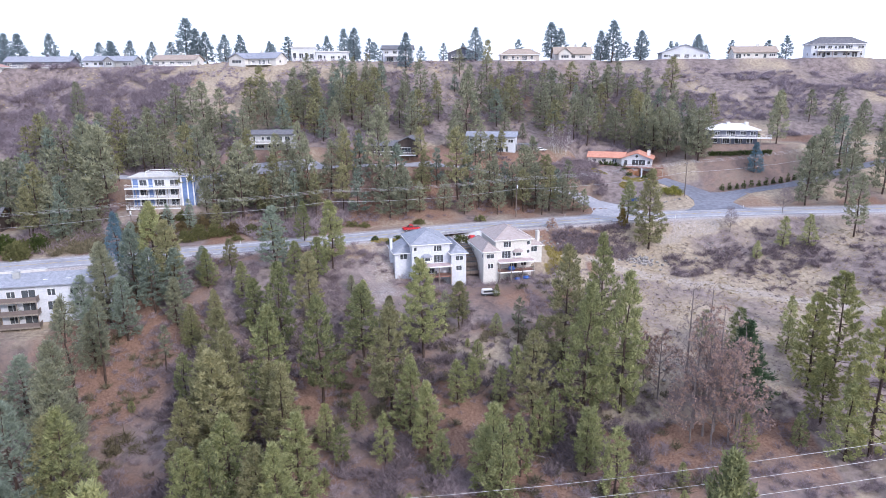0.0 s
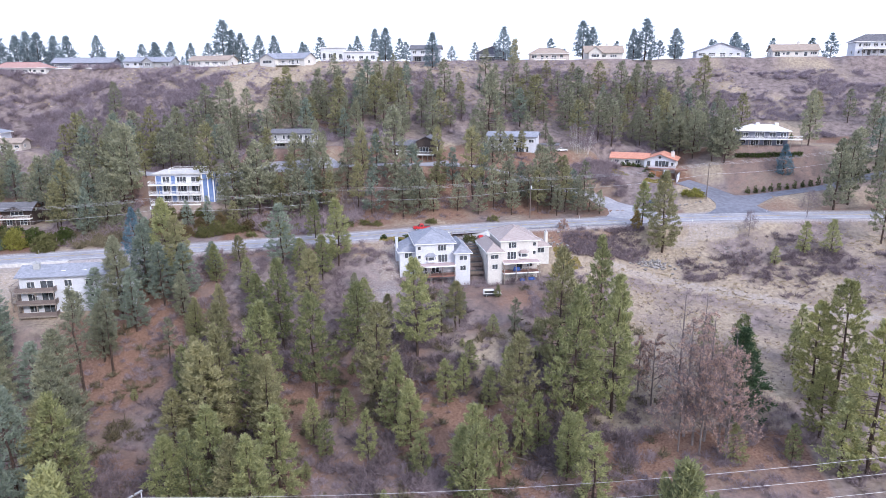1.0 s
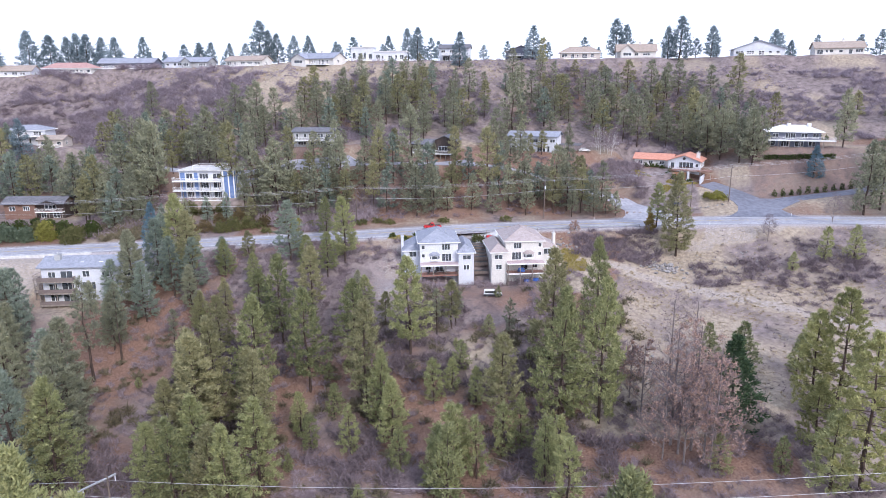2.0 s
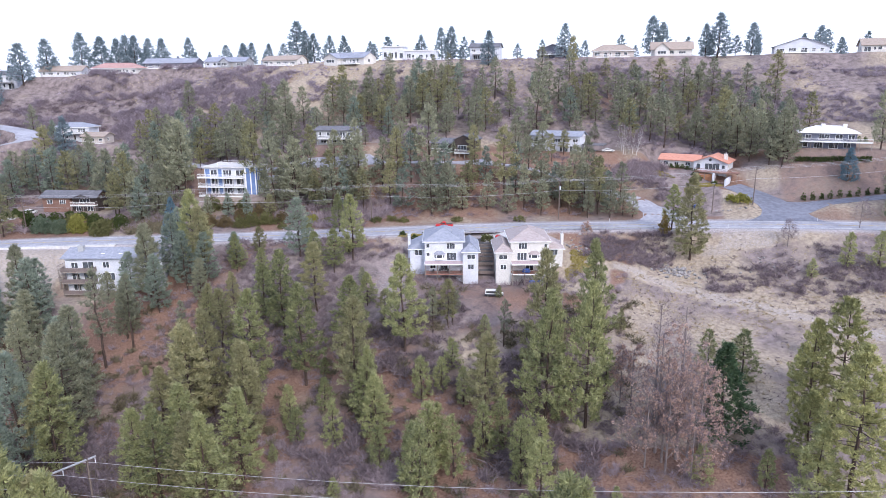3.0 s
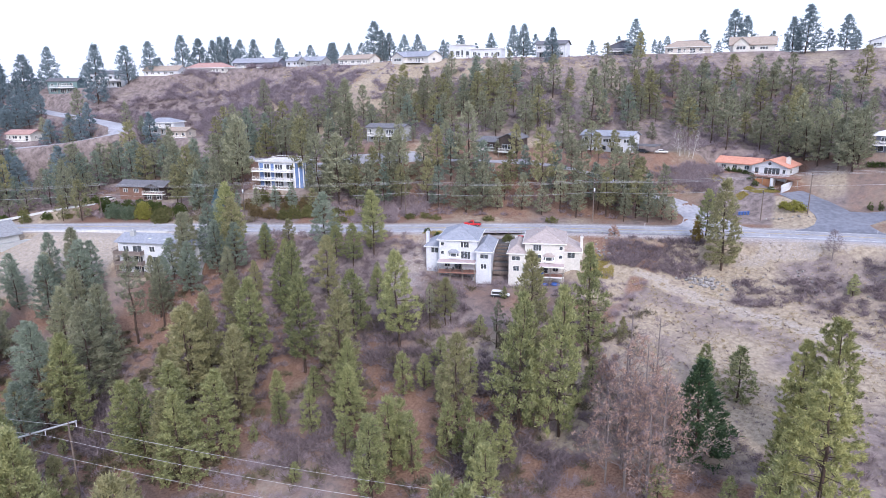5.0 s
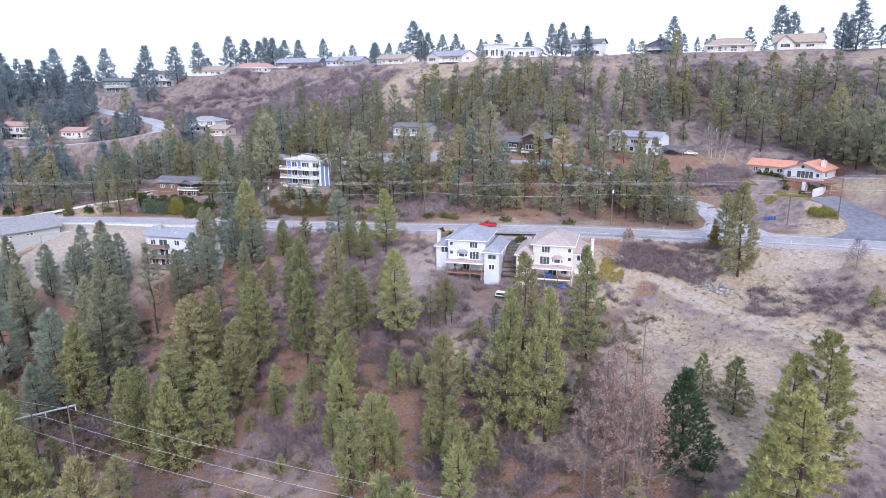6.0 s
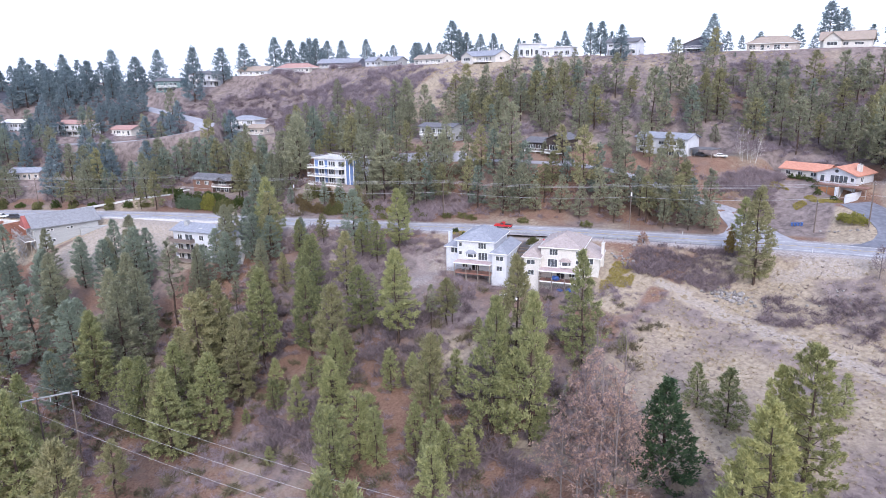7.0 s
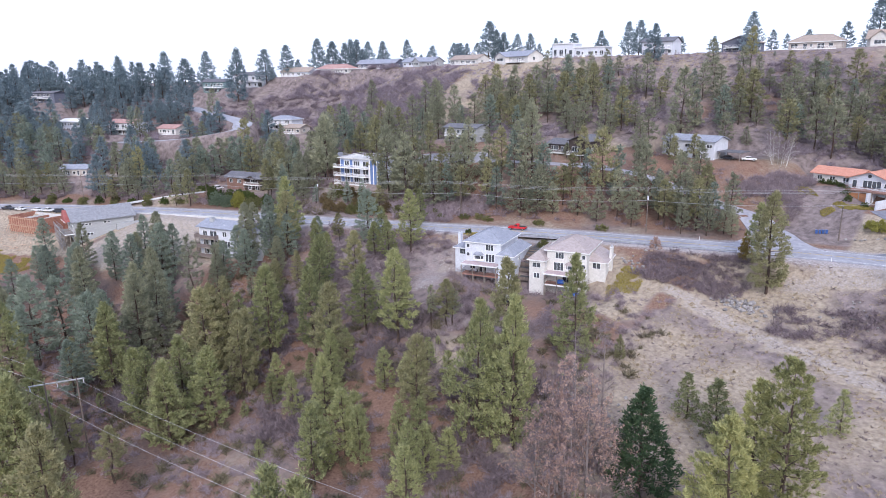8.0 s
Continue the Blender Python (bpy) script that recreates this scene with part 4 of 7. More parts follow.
# the brown split-level house
brown = thing("house", pose(-152.5, 190.5, 17.6, 0, 0, 12), "red-brown house with dark grey roof and two garage doors", "house")
walls(brown, 0, 10, 0, 8, -2, 5.4, BROWN_WALL, front=[(2.6, 3.3, 1.8, 1.3, 2), (7.2, 3.3, 2.0, 1.3, 3)])
walls(brown, 10.01, 19, 1.0, 8, -2, 5.3, DARK_WALL, front=[(12.0, 0.6, 1.6, 1.8, 2), (16.2, 0.6, 2.0, 1.8, 2), (14.5, 3.5, 3.6, 1.3, 3)])
for u in (2.6, 7.0):
    part("garage_door", bevelled(boxes((u - 1.7, u + 1.7, -0.08, -0.006, 0, 2.3)), 0.02), BROWN_WALL, brown)
gable_roof(brown, 0, 19, 0, 8, 5.6, 1.9, 0.9, ROOF_DARK, "u", BROWN_WALL)
gable_roof(brown, 12.0, 17.2, -0.6, 4.0, 5.6, 1.3, 0.5, ROOF_DARK, "v", DARK_WALL)
deck(brown, 10.2, 19, -0.8, 0.98, 2.9, 0, DECK_WOOD, 3, TRIM)


def ranch(at, turn, w, d, high, wall_material, roof_material, label, rise=1.6, roof="gable", deck_z=None, storeys=1, wide=2.0, ridge="u", below=2.0, group="", stack=None, wing=None):
    """A long low house."""
    h = thing("house", pose(*at, 0, 0, turn), label, "house", group)
    rng, rows = random.Random(int(at[0] * 7 + at[1])), []
    for s in range(storeys):
        u = rng.uniform(0.8, 1.8)
        while u < w - 2.0:
            k = min(rng.choice((0.9, 1.4, 1.8, 2.4, 3.2)), wide * 1.5, w - u - 0.8)
            door = rng.random() < 0.2
            rows.append((u + k / 2, s * high + (0.15 if door else 0.85), k, high * (0.72 if door else rng.uniform(0.36, 0.5)), max(1, int(k / 0.9))))
            u += k + rng.uniform(0.7, 2.6)
    if wing:
        wu = w * wing
        walls(h, wu, wu + w * 0.34, -2.6, -0.02, -below, high * storeys, wall_material, front=[(wu + w * 0.17, 0.8, w * 0.2, high * 0.5, 3)])
        gable_roof(h, wu, wu + w * 0.34, -2.6, d * 0.5, high * storeys + 0.2, rise * 0.85, 0.6, roof_material, "v", wall_material)
        rows = [r for r in rows if not wu - r[2] / 2 - 0.2 < r[0] < wu + w * 0.34 + r[2] / 2 + 0.2]
    walls(h, 0, w, 0, d, -below, high * storeys, wall_material, front=rows,
          right=[(d * 0.4, 0.9, 1.4, 1.2, 2)], left=[(d * 0.4, 0.9, 1.4, 1.2, 2)])
    floor_slab(h, 0, w, 0, d, 0.05)
    if roof == "hip":
        hip_roof(h, 0, w, 0, d, high * storeys + 0.15, rise, 0.7, roof_material)
    elif roof == "flat":
        part("roof", boxes((-0.6, w + 0.6, -0.6, d + 0.6, high * storeys, high * storeys + 0.35)), roof_material, h)
    else:
        gable_roof(h, 0, w, 0, d, high * storeys + 0.2, rise, 0.7, roof_material, ridge, wall_material)
    if deck_z is not None:
        deck(h, w * 0.1, w * 0.9, -2.4, 0, deck_z, -below, GREY_WOOD, 4, TRIM)
    if stack:
        chimney(h, stack * w, d * 0.5, high * storeys, high * storeys + rise + 0.9, 1.0, 0.8, wall_material)
    return h


# the houses on the bench above the side street
ranch((-26, 243.5, 36.2), -4, 9, 9, 2.8, DARK_WALL, ROOF_DARK, "dark brown house with a grey roof among pines", 1.6, deck_z=0.1, group="houses on the bench")
ranch((-16.5, 241.5, 36.0), -4, 7.2, 10, 4.4, DARK_WALL, ROOF_DARK, "dark timber house with a wide gable and tall windows", 1.9, ridge="v", deck_z=0.2, wide=2.6, group="houses on the bench")
ranch((9, 262.5, 34.9), -10, 19, 9, 2.9, STUCCO, ROOF_BLUE_GREY, "long white two-storey house with a blue-grey roof", 1.7, storeys=2, group="houses on the bench")
ranch((-68.5, 236, 38.4), 2, 15, 8.5, 2.7, GREY_WALL, ROOF_DARK, "grey two-storey house with a dark roof among pines", 1.3, deck_z=2.7, storeys=2, group="houses on the bench")

# the house with the orange tile roof, above its garage
orange = thing("house", pose(57.0, 262.3, 30.2, 0, 0, -19), "long white house with orange clay tile roof and garage", "house")
walls(orange, 0, 13, 0, 7, -2, 2.4, CREAM, front=[(2.2, 0.8, 1.4, 1.1, 2), (6, 0.8, 1.4, 1.1, 2), (10, 0.8, 1.6, 1.1, 2)])
gable_roof(orange, 0, 13.5, 0, 7, 2.6, 1.9, 0.7, ROOF_ORANGE, "u", CREAM)
walls(orange, 13.01, 24, -4.0, 8, -4, 2.7, STUCCO, front=[(14.6, 0.2, 1.2, 2.0, 1), (19.3, 0.3, 4.8, 2.1, 4), (23, 0.8, 0.9, 1.2, 1)], right=[(0, 0.6, 2.0, 1.4, 2)])
gable_roof(orange, 13.01, 24, -4.0, 8, 2.8, 2.3, 0.8, ROOF_ORANGE, "v", STUCCO)
round_window = bmesh.new()
rod(round_window, (18.5, -4.12, 3.7), (18.5, -3.99, 3.7), 0.5, 0.5, 12)
part("round_window", round_window, DARK_TRIM, orange)
chimney(orange, 22.6, 1.0, 2.8, 5.4, 1.2, 1.0, CREAM)
deck(orange, 14, 28.5, -7.4, -4.0, -0.1, -3.2, DECK_WOOD, 5, BROWN_WALL, edge=BROWN_WALL)
walls(orange, 14.5, 20.5, -6.8, -4.2, -3.6, -0.5, BROWN_WALL)
garage_door = part("garage_door", boxes((15.0, 20.0, -6.95, -6.81, -3.4, -0.9)), mat("orange_wood_door", (0.34, 0.15, 0.07), (0.46, 0.23, 0.12), 4, stretch=(0.3, 1, 5)), orange)
part("retaining_wall", boxes((20.6, 21.0, -9.0, -4.2, -3.8, -0.4)), STUCCO, orange)
part("retaining_wall", boxes((25.6, 25.95, -14.0, -4.2, -3.8, -1.4)), STUCCO, orange)

# the long white-roofed house on the knoll
knoll = thing("house", pose(102, 256, 38.2, 0, 0, -10), "large grey house with a white roof and a long white balcony", "house")
walls(knoll, 0, 16.6, 0, 9, -2, 5.2, SLATE_WALL, front=[(1.6, 0.5, 1.4, 1.8, 1), (5.5, 0.2, 2.4, 2.2, 3), (10, 0.2, 2.6, 2.1, 2), (14, 0.5, 2, 1.6, 2), (2.2, 3.2, 1.6, 1.4, 2), (7, 3.0, 3.0, 1.8, 4), (11.4, 3.2, 2.0, 1.5, 2), (15, 3.2, 1.8, 1.5, 2)])
hip_roof(knoll, 0, 16.6, 0, 9, 5.4, 2.0, 0.9, ROOF_WHITE)
for u in (6.0, 12.5):
    part("clerestory", bevelled(boxes((u, u + 1.2, 3.0, 4.5, 6.4, 8.1)), 0.05), ROOF_WHITE, knoll)
deck(knoll, -0.6, 21, -2.4, -0.01, 2.6, -1.0, CONCRETE, 7, TRIM)

# the houses along the rim
RIM = (
    ((-293, 268, 56), 28, 16, 9, 3.2, TEAL_WALL, ROOF_DARK, "dark teal two-storey house on the rim", 1.8, "gable", 2, 3.2),
    ((-274, 278, 59), 33, 20, 9, 3.6, STUCCO, ROOF_DARK, "white two-storey house with balconies on the rim", 1.8, "gable", 2, 3.6),
    ((-249.5, 296, 65.0), 12, 22, 9, 2.6, STUCCO, ROOF_TAN, "white house with a tan roof and a balcony on the rim", 2.8, "gable", 1, 0.3),
    ((-223.5, 303, 66.2), 7, 24.5, 9, 2.7, CREAM, ROOF_RED, "cream house with a red-brown tile roof on the rim", 2.6, "hip", 1, 0.3),
    ((-203, 317, 68.6), 5, 29, 9, 2.7, SLATE_WALL, ROOF_BLUE_GREY, "long slate-blue ranch house on the rim", 2.6, "gable", 1, 0.3),
    ((-168, 319.5, 69.2), 0, 10, 9, 2.5, STUCCO, ROOF_BLUE_GREY, "small white gabled house on the rim", 2.4, "gable", 1, None),
    ((-157.5, 318, 69.0), 0, 13.5, 9, 2.5, GREY_WALL, ROOF_BLUE_GREY, "grey and white ranch house on the rim", 2.4, "gable", 1, None),
    ((-138, 325.5, 69.5), -8, 21, 9, 2.6, CREAM, ROOF_TAN, "white ranch house with a tan roof on the rim", 2.4, "gable", 1, 0.2),
    ((-98, 313, 69.4), -20, 25, 9, 2.6, CREAM, ROOF_BLUE_GREY, "cream house with a front gable on the rim", 2.7, "gable", 1, 0.2),
    ((-71, 320.5, 71.2), 6, 11, 9, 6.2, STUCCO, ROOF_WHITE, "tall white modern block on the rim", 1.0, "flat", 1, 0.3),
    ((-59.9, 321.7, 71.2), 6, 15, 9, 4.2, STUCCO, ROOF_WHITE, "white modern flat-roofed house on the rim", 1.0, "flat", 1, 0.3),
    ((-29, 327, 71.0), 0, 14, 9, 2.8, STUCCO, ROOF_DARK, "white two-storey house behind pines on the rim", 2.0, "gable", 2, 2.8),
    ((2, 338, 71.4), 0, 14.5, 10, 3.6, SLATE_WALL, ROOF_TAN, "dark blue house with a wide gable on the rim", 3.0, "front", 1, 2.0),
    ((28, 339.5, 71.6), 0, 19, 9, 2.8, TAN_WALL, ROOF_TAN, "tan house with a veranda on the rim", 2.8, "hip", 1, 0.2),
    ((55, 342, 72.0), 0, 18, 9, 2.6, CREAM, ROOF_TAN, "cream house with a pink-brown gable on the rim", 3.6, "gable", 1, None),
    ((108, 342, 72.2), -4, 22, 9, 2.7, STUCCO, ROOF_BLUE_GREY, "white house with a tall glazed gable on the rim", 4.0, "front", 1, 0.3),
    ((142, 338, 72.2), -6, 20, 9, 2.6, CREAM, ROOF_TAN, "cream house near the rim", 3.0, "gable", 1, None),
    ((175, 330, 72.2), -8, 24, 10, 3.0, STUCCO, ROOF_DARK, "large white two-storey house near the rim", 3.2, "hip", 2, 3.0),
)
for at, turn, w, d, high, wm, rm, label, rise, roof, storeys, dz in RIM:
    pad(at[0] + w / 2, at[1] + d / 2, at[2] - 0.15, w + 4, d + 6, turn, 8)
    ranch(at, turn, w, d, high, wm, rm, label, rise, "gable" if roof == "front" else roof, dz, storeys, ridge="v" if roof == "front" else "u", below=3.0, group="houses along the rim", stack=0.6 if roof == "gable" else None, wing=0.08 if label.startswith(("cream house with a front", "cream house with a pink", "grey and white")) else None)

# the houses on the left hillside
HILLSIDE = (
    ((-287, 203.5, 34.6), 16, 21, 9, 3.2, STUCCO, ROOF_RED, "white house with a red-brown roof and a long balcony", 1.8, "gable", 2, 3.2),
    ((-252, 214, 35.5), 14, 13, 9, 3.0, CREAM, ROOF_RED, "cream house with a red-brown roof on the hillside", 1.8, "gable", 1, 0.2),
    ((-240, 157.5, 20.4), 36, 13, 8, 3.0, TAN_WALL, ROOF_BLUE_GREY, "tan house with a grey roof below the hill street", 1.8, "gable", 1, None),
    ((-331, 195, 35.0), 18, 17, 9, 3.0, STUCCO, ROOF_WHITE, "white house with a pale roof on the hillside", 1.6, "gable", 2, None),
    ((-376, 198, 51.5), 16, 20, 9, 2.8, SLATE_WALL, ROOF_DARK, "dark blue house with two long decks on the hillside", 1.2, "gable", 2, 2.8),
    ((-198.5, 247.5, 37.4), 14, 15, 9, 2.7, STUCCO, ROOF_BLUE_GREY, "white two-storey hillside house with a grey roof", 1.9, "hip", 2, 3.2),
    ((-184, 246.5, 36.3), 12, 10, 8, 2.8, TAN_WALL, ROOF_TAN, "pink-tan house beside a white one on the hillside", 1.6, "gable", 1, 0.2),
    ((-640, 300, 50.5), 20, 60, 14, 4, TAN_WALL, ROOF_DARK, "long dark-roofed house among far pines", 2, "gable", 1, None),
    ((-760, 310, 50.5), 20, 90, 16, 4, STUCCO, ROOF_WHITE, "far long white building at the edge of the hills", 1.5, "flat", 1, None),
)
for at, turn, w, d, high, wm, rm, label, rise, roof, storeys, dz in HILLSIDE:
    if at[0] > -420:
        pad(at[0] + w / 2 * math.cos(radians(turn)), at[1] + w / 2 * math.sin(radians(turn)) + d / 2, at[2] - 0.15, w + 3, d + 5, turn, 7)
    ranch(at, turn, w, d, high, wm, rm, label, rise, roof, dz, storeys, below=6.0, group="houses on the left hillside")


ground = build_ground()


# ---- plants ----
def blades(rng, centres, outward, count, length, width, spread=0.8, lift=0.45, facing=0.0):
    """Many single needle sprays round the given centres, as triangles; facing turns their flat sides out and up."""
    c = np.repeat(centres, count, 0)
    o = np.repeat(outward, count, 0)
    k = len(c)
    d = o * 0.6 + rng.normal(0, spread, (k, 3)) + np.array((0, 0, lift))
    d /= np.linalg.norm(d, axis=1)[:, None] + 1e-6
    side = np.cross(d, rng.normal(0, 1, (k, 3)) + facing * (o + np.array((0, 0, 0.7))))
    side /= np.linalg.norm(side, axis=1)[:, None] + 1e-6
    base = c + rng.normal(0, length * 0.38, (k, 3))
    ln = length * rng.uniform(0.6, 1.25, (k, 1))
    wd = width * rng.uniform(0.7, 1.2, (k, 1))
    v = np.stack((base - side * wd, base + side * wd, base + d * ln), 1).reshape(-1, 3)
    return v


def triangles(name, v, material, parent=None, label=""):
    me = bpy.data.meshes.new(name)
    k = len(v) // 3
    me.vertices.add(k * 3)
    me.vertices.foreach_set("co", v.astype(np.float32).ravel())
    me.loops.add(k * 3)
    me.loops.foreach_set("vertex_index", np.arange(k * 3, dtype=np.int32))
    me.polygons.add(k)
    me.polygons.foreach_set("loop_start", np.arange(0, k * 3, 3, dtype=np.int32))
    me.update(calc_edges=True)
    me.materials.append(material)
    ob = new(name, me)
    if parent is not None:
        ob.parent = parent
    return tagged(ob, label)


def conifer(seed, high, reach, bare, branches, clumps, count, needle, material, shape=0.7, droop=0.1, label="", wobble=0.22, name="pine_tree", slim=0.2):
    """A conifer of the given height: trunk with limbs in whorls, and a crown of needle tufts that fan out along them.
    reach: the longest limb; bare: the share of the trunk below the crown."""
    rng = np.random.default_rng(seed)
    t = thing(name, pose(0, 0, 0), label, "tree")
    bm = bmesh.new()
    bend = rng.normal(0, 0.012 * high, (6, 2))
    bend[0] = 0
    axis_at = [Vector((bend[i, 0] * 0.6, bend[i, 1] * 0.6, high * i / 5)) for i in range(6)]
    r0 = high * 0.012 + 0.06
    for i in range(5):
        rod(bm, axis_at[i] - Vector((0, 0, 0.8 if i == 0 else 0)), axis_at[i + 1], r0 * (1 - i / 5.4), r0 * (1 - (i + 1) / 5.4), 7)

    def on_axis(z):
        f = min(max(z / high * 5, 0), 4.999)
        return axis_at[int(f)].lerp(axis_at[int(f) + 1], f % 1)

    centres, outward = [], []
    lean, gap = rng.uniform(0, 2 * math.pi), rng.uniform(0, 2 * math.pi)
    per_whorl = 6
    whorls = max(4, branches // per_whorl)
    for i in range(branches):
        whorl = i // per_whorl
        s = min(0.985, ((whorl + rng.uniform(0.0, 0.92)) / whorls))
        z = high * (bare + (1 - bare) * s)
        profile = (1 - s) ** shape * (0.58 + 0.42 * min(1, s / 0.2)) + 0.035
        length = reach * profile * rng.uniform(1 - wobble * 1.4, 1 + wobble * 0.6)
        a = whorl * 0.87 + (i % per_whorl) * 2 * math.pi / per_whorl + rng.normal(0, 0.22)
        length *= 1 + 0.13 * math.cos(a - lean) - (0.35 if s < 0.35 and math.cos(a - gap) > 0.8 else 0)
        rise = (0.5 * s - droop) * length + rng.normal(0, 0.05) * length
        p0 = on_axis(z)
        way = Vector((math.cos(a), math.sin(a), 0))
        across = Vector((-way.y, way.x, 0))
        p1 = p0 + way * length + Vector((0, 0, rise))
        if length > 0.3 * reach and i % 2 == 0:
            rod(bm, p0, p0.lerp(p1, 0.9), 0.02 + 0.016 * length, 0.012, 3)
        k = max(2, int(round(clumps * (0.3 + 0.7 * length / reach))))
        for j in range(k):
            f = 0.36 + 0.66 * math.sqrt((j + rng.uniform(0.1, 0.9)) / k)
            c = p0.lerp(p1, f) + across * float(rng.normal(0, 0.17)) * length * f + Vector((0, 0, 0.16 * length * f * f + float(rng.normal(0, 0.12))))
            centres.append(tuple(c))
            outward.append((way.x, way.y, 0.25 + 0.5 * s))
    tip = on_axis(high)
    for j in range(4):
        centres.append((tip.x, tip.y, high * (0.94 + 0.018 * j)))
        outward.append((0, 0, 1))
    part("trunk", bm, BARK, t)
    v = blades(rng, np.array(centres), np.array(outward), count, needle, needle * slim, 0.5, 0.4, 0.9)
    triangles("crown", v, material, t)
    return t


PINE_LABEL = "ponderosa pine with yellow-green needles and a dark bare trunk"
YOUNG_LABEL = "young ponderosa pine with bright yellow-green needles"
HILL_LABEL = "tall pine on the hillside with green needles"
mature = [conifer(11, 20, 5.3, 0.12, 114, 7, 18, 0.52, NEEDLES, 0.82, label=PINE_LABEL), conifer(12, 20, 4.8, 0.18, 108, 7, 18, 0.52, NEEDLES, 0.72, label=PINE_LABEL),
          conifer(13, 20, 5.6, 0.08, 120, 7, 18, 0.52, NEEDLES, 0.9, label=PINE_LABEL), conifer(14, 20, 4.4, 0.24, 96, 7, 18, 0.52, NEEDLES_OLIVE, 0.68, wobble=0.34, label=PINE_LABEL),
          conifer(15, 20, 5.1, 0.07, 120, 7, 18, 0.52, NEEDLES_OLIVE, 0.84, label=PINE_LABEL), conifer(16, 20, 4.9, 0.10, 114, 7, 18, 0.52, NEEDLES_HILL, 0.78, label="ponderosa pine with needles greyed by haze and a dark trunk")]
warm = mature[:5]
sunny = [conifer(19, 20, 5.6, 0.06, 120, 7, 34, 0.38, NEEDLES_BRIGHT, 0.66, label="broad ponderosa pine with bright yellow-green needles"), conifer(20, 20, 5.2, 0.10, 120, 7, 34, 0.38, NEEDLES_BRIGHT, 0.78, label="ponderosa pine with bright yellow-green needles")]
cool = [mature[5], conifer(17, 20, 4.6, 0.10, 108, 6, 18, 0.52, NEEDLES_FIR, 0.72, label="ponderosa pine with green needles hazed to blue and a dark trunk"), conifer(18, 20, 4.9, 0.14, 108, 6, 18, 0.52, NEEDLES_FIR, 0.66, label="ponderosa pine with green needles hazed to blue and a dark trunk")]
young = [conifer(21, 10, 2.8, 0.05, 66, 5, 15, 0.42, NEEDLES, 0.70, label=YOUNG_LABEL), conifer(22, 10, 2.5, 0.09, 60, 5, 15, 0.42, NEEDLES, 0.62, label=YOUNG_LABEL), conifer(23, 10, 3.1, 0.03, 72, 5, 15, 0.42, NEEDLES, 0.76, label=YOUNG_LABEL)]
thin = [conifer(31, 18, 2.4, 0.40, 54, 5, 15, 0.44, NEEDLES_HILL, 0.5, wobble=0.4, label="slender pine with a long bare trunk"), conifer(32, 18, 2.8, 0.34, 60, 5, 15, 0.44, NEEDLES_HILL, 0.5, wobble=0.4, label="slender pine with a long bare trunk")]
fir = [conifer(41, 14, 3.9, 0.02, 132, 6, 15, 0.44, NEEDLES_DARK, 0.95, 0.2, label="dense dark green fir with a pointed crown", wobble=0.18, name="fir_tree")]
blue_spruce = conifer(51, 12, 3.8, 0.02, 120, 7, 11, 0.44, NEEDLES_BLUE, 0.98, 0.12, label="blue spruce with a dense conical crown", wobble=0.13, name="spruce_tree")
slope = [conifer(61, 20, 4.9, 0.12, 72, 5, 9, 0.80, NEEDLES_HILL, 0.74, label=HILL_LABEL, slim=0.24), conifer(62, 20, 4.4, 0.18, 66, 5, 9, 0.80, NEEDLES_HILL, 0.64, label=HILL_LABEL, slim=0.24),
         conifer(63, 20, 5.2, 0.08, 78, 5, 9, 0.80, NEEDLES_HILL, 0.82, label=HILL_LABEL, slim=0.24), conifer(64, 20, 4.0, 0.26, 60, 5, 9, 0.80, NEEDLES_OLIVE, 0.58, wobble=0.34, label=HILL_LABEL, slim=0.24),
         conifer(65, 20, 4.6, 0.06, 78, 5, 9, 0.80, NEEDLES_FIR, 0.86, label="green fir on the hillside with haze in its colour", slim=0.24)]
wood = [conifer(81, 20, 4.9, 0.12, 54, 5, 6, 0.98, NEEDLES_OLIVE, 0.74, slim=0.26), conifer(82, 20, 4.4, 0.18, 48, 5, 6, 0.98, NEEDLES_HILL, 0.64, slim=0.26), conifer(83, 20, 5.2, 0.08, 54, 5, 6, 0.98, NEEDLES_HILL, 0.82, slim=0.26),
        conifer(84, 20, 4.0, 0.24, 48, 5, 6, 0.98, NEEDLES_HILL, 0.58, wobble=0.34, slim=0.26), conifer(85, 20, 4.7, 0.06, 54, 5, 6, 0.98, NEEDLES_FIR, 0.86, slim=0.26)]
# far trees, their distance haze painted into the needle colour
far = [conifer(71, 18, 5.0, 0.07, 54, 6, 8, 0.92, NEEDLES_HAZE, 0.9, label="far blue-green conifer on the rim with haze in its colour", slim=0.24), conifer(72, 18, 4.6, 0.12, 54, 6, 8, 0.92, NEEDLES_HAZE, 0.75, wobble=0.34, label="far blue-green conifer on the rim with haze in its colour", slim=0.24),
       conifer(73, 18, 5.6, 0.03, 60, 6, 8, 0.92, NEEDLES_HAZE, 0.92, label="far blue-green conifer on the rim with haze in its colour", slim=0.24)]
RIM_LABEL = "far blue-green conifer on the rim with haze in its colour"
rim = [conifer(74, 18, 5.0, 0.05, 96, 5, 8, 0.86, NEEDLES_HAZE, 0.9, label=RIM_LABEL, slim=0.24), conifer(75, 18, 4.5, 0.10, 90, 5, 8, 0.86, NEEDLES_HAZE, 0.76, label=RIM_LABEL, slim=0.24), conifer(76, 18, 5.4, 0.03, 96, 5, 8, 0.86, NEEDLES_HAZE, 0.95, label=RIM_LABEL, slim=0.24)]
MODEL_HEIGHT = {}
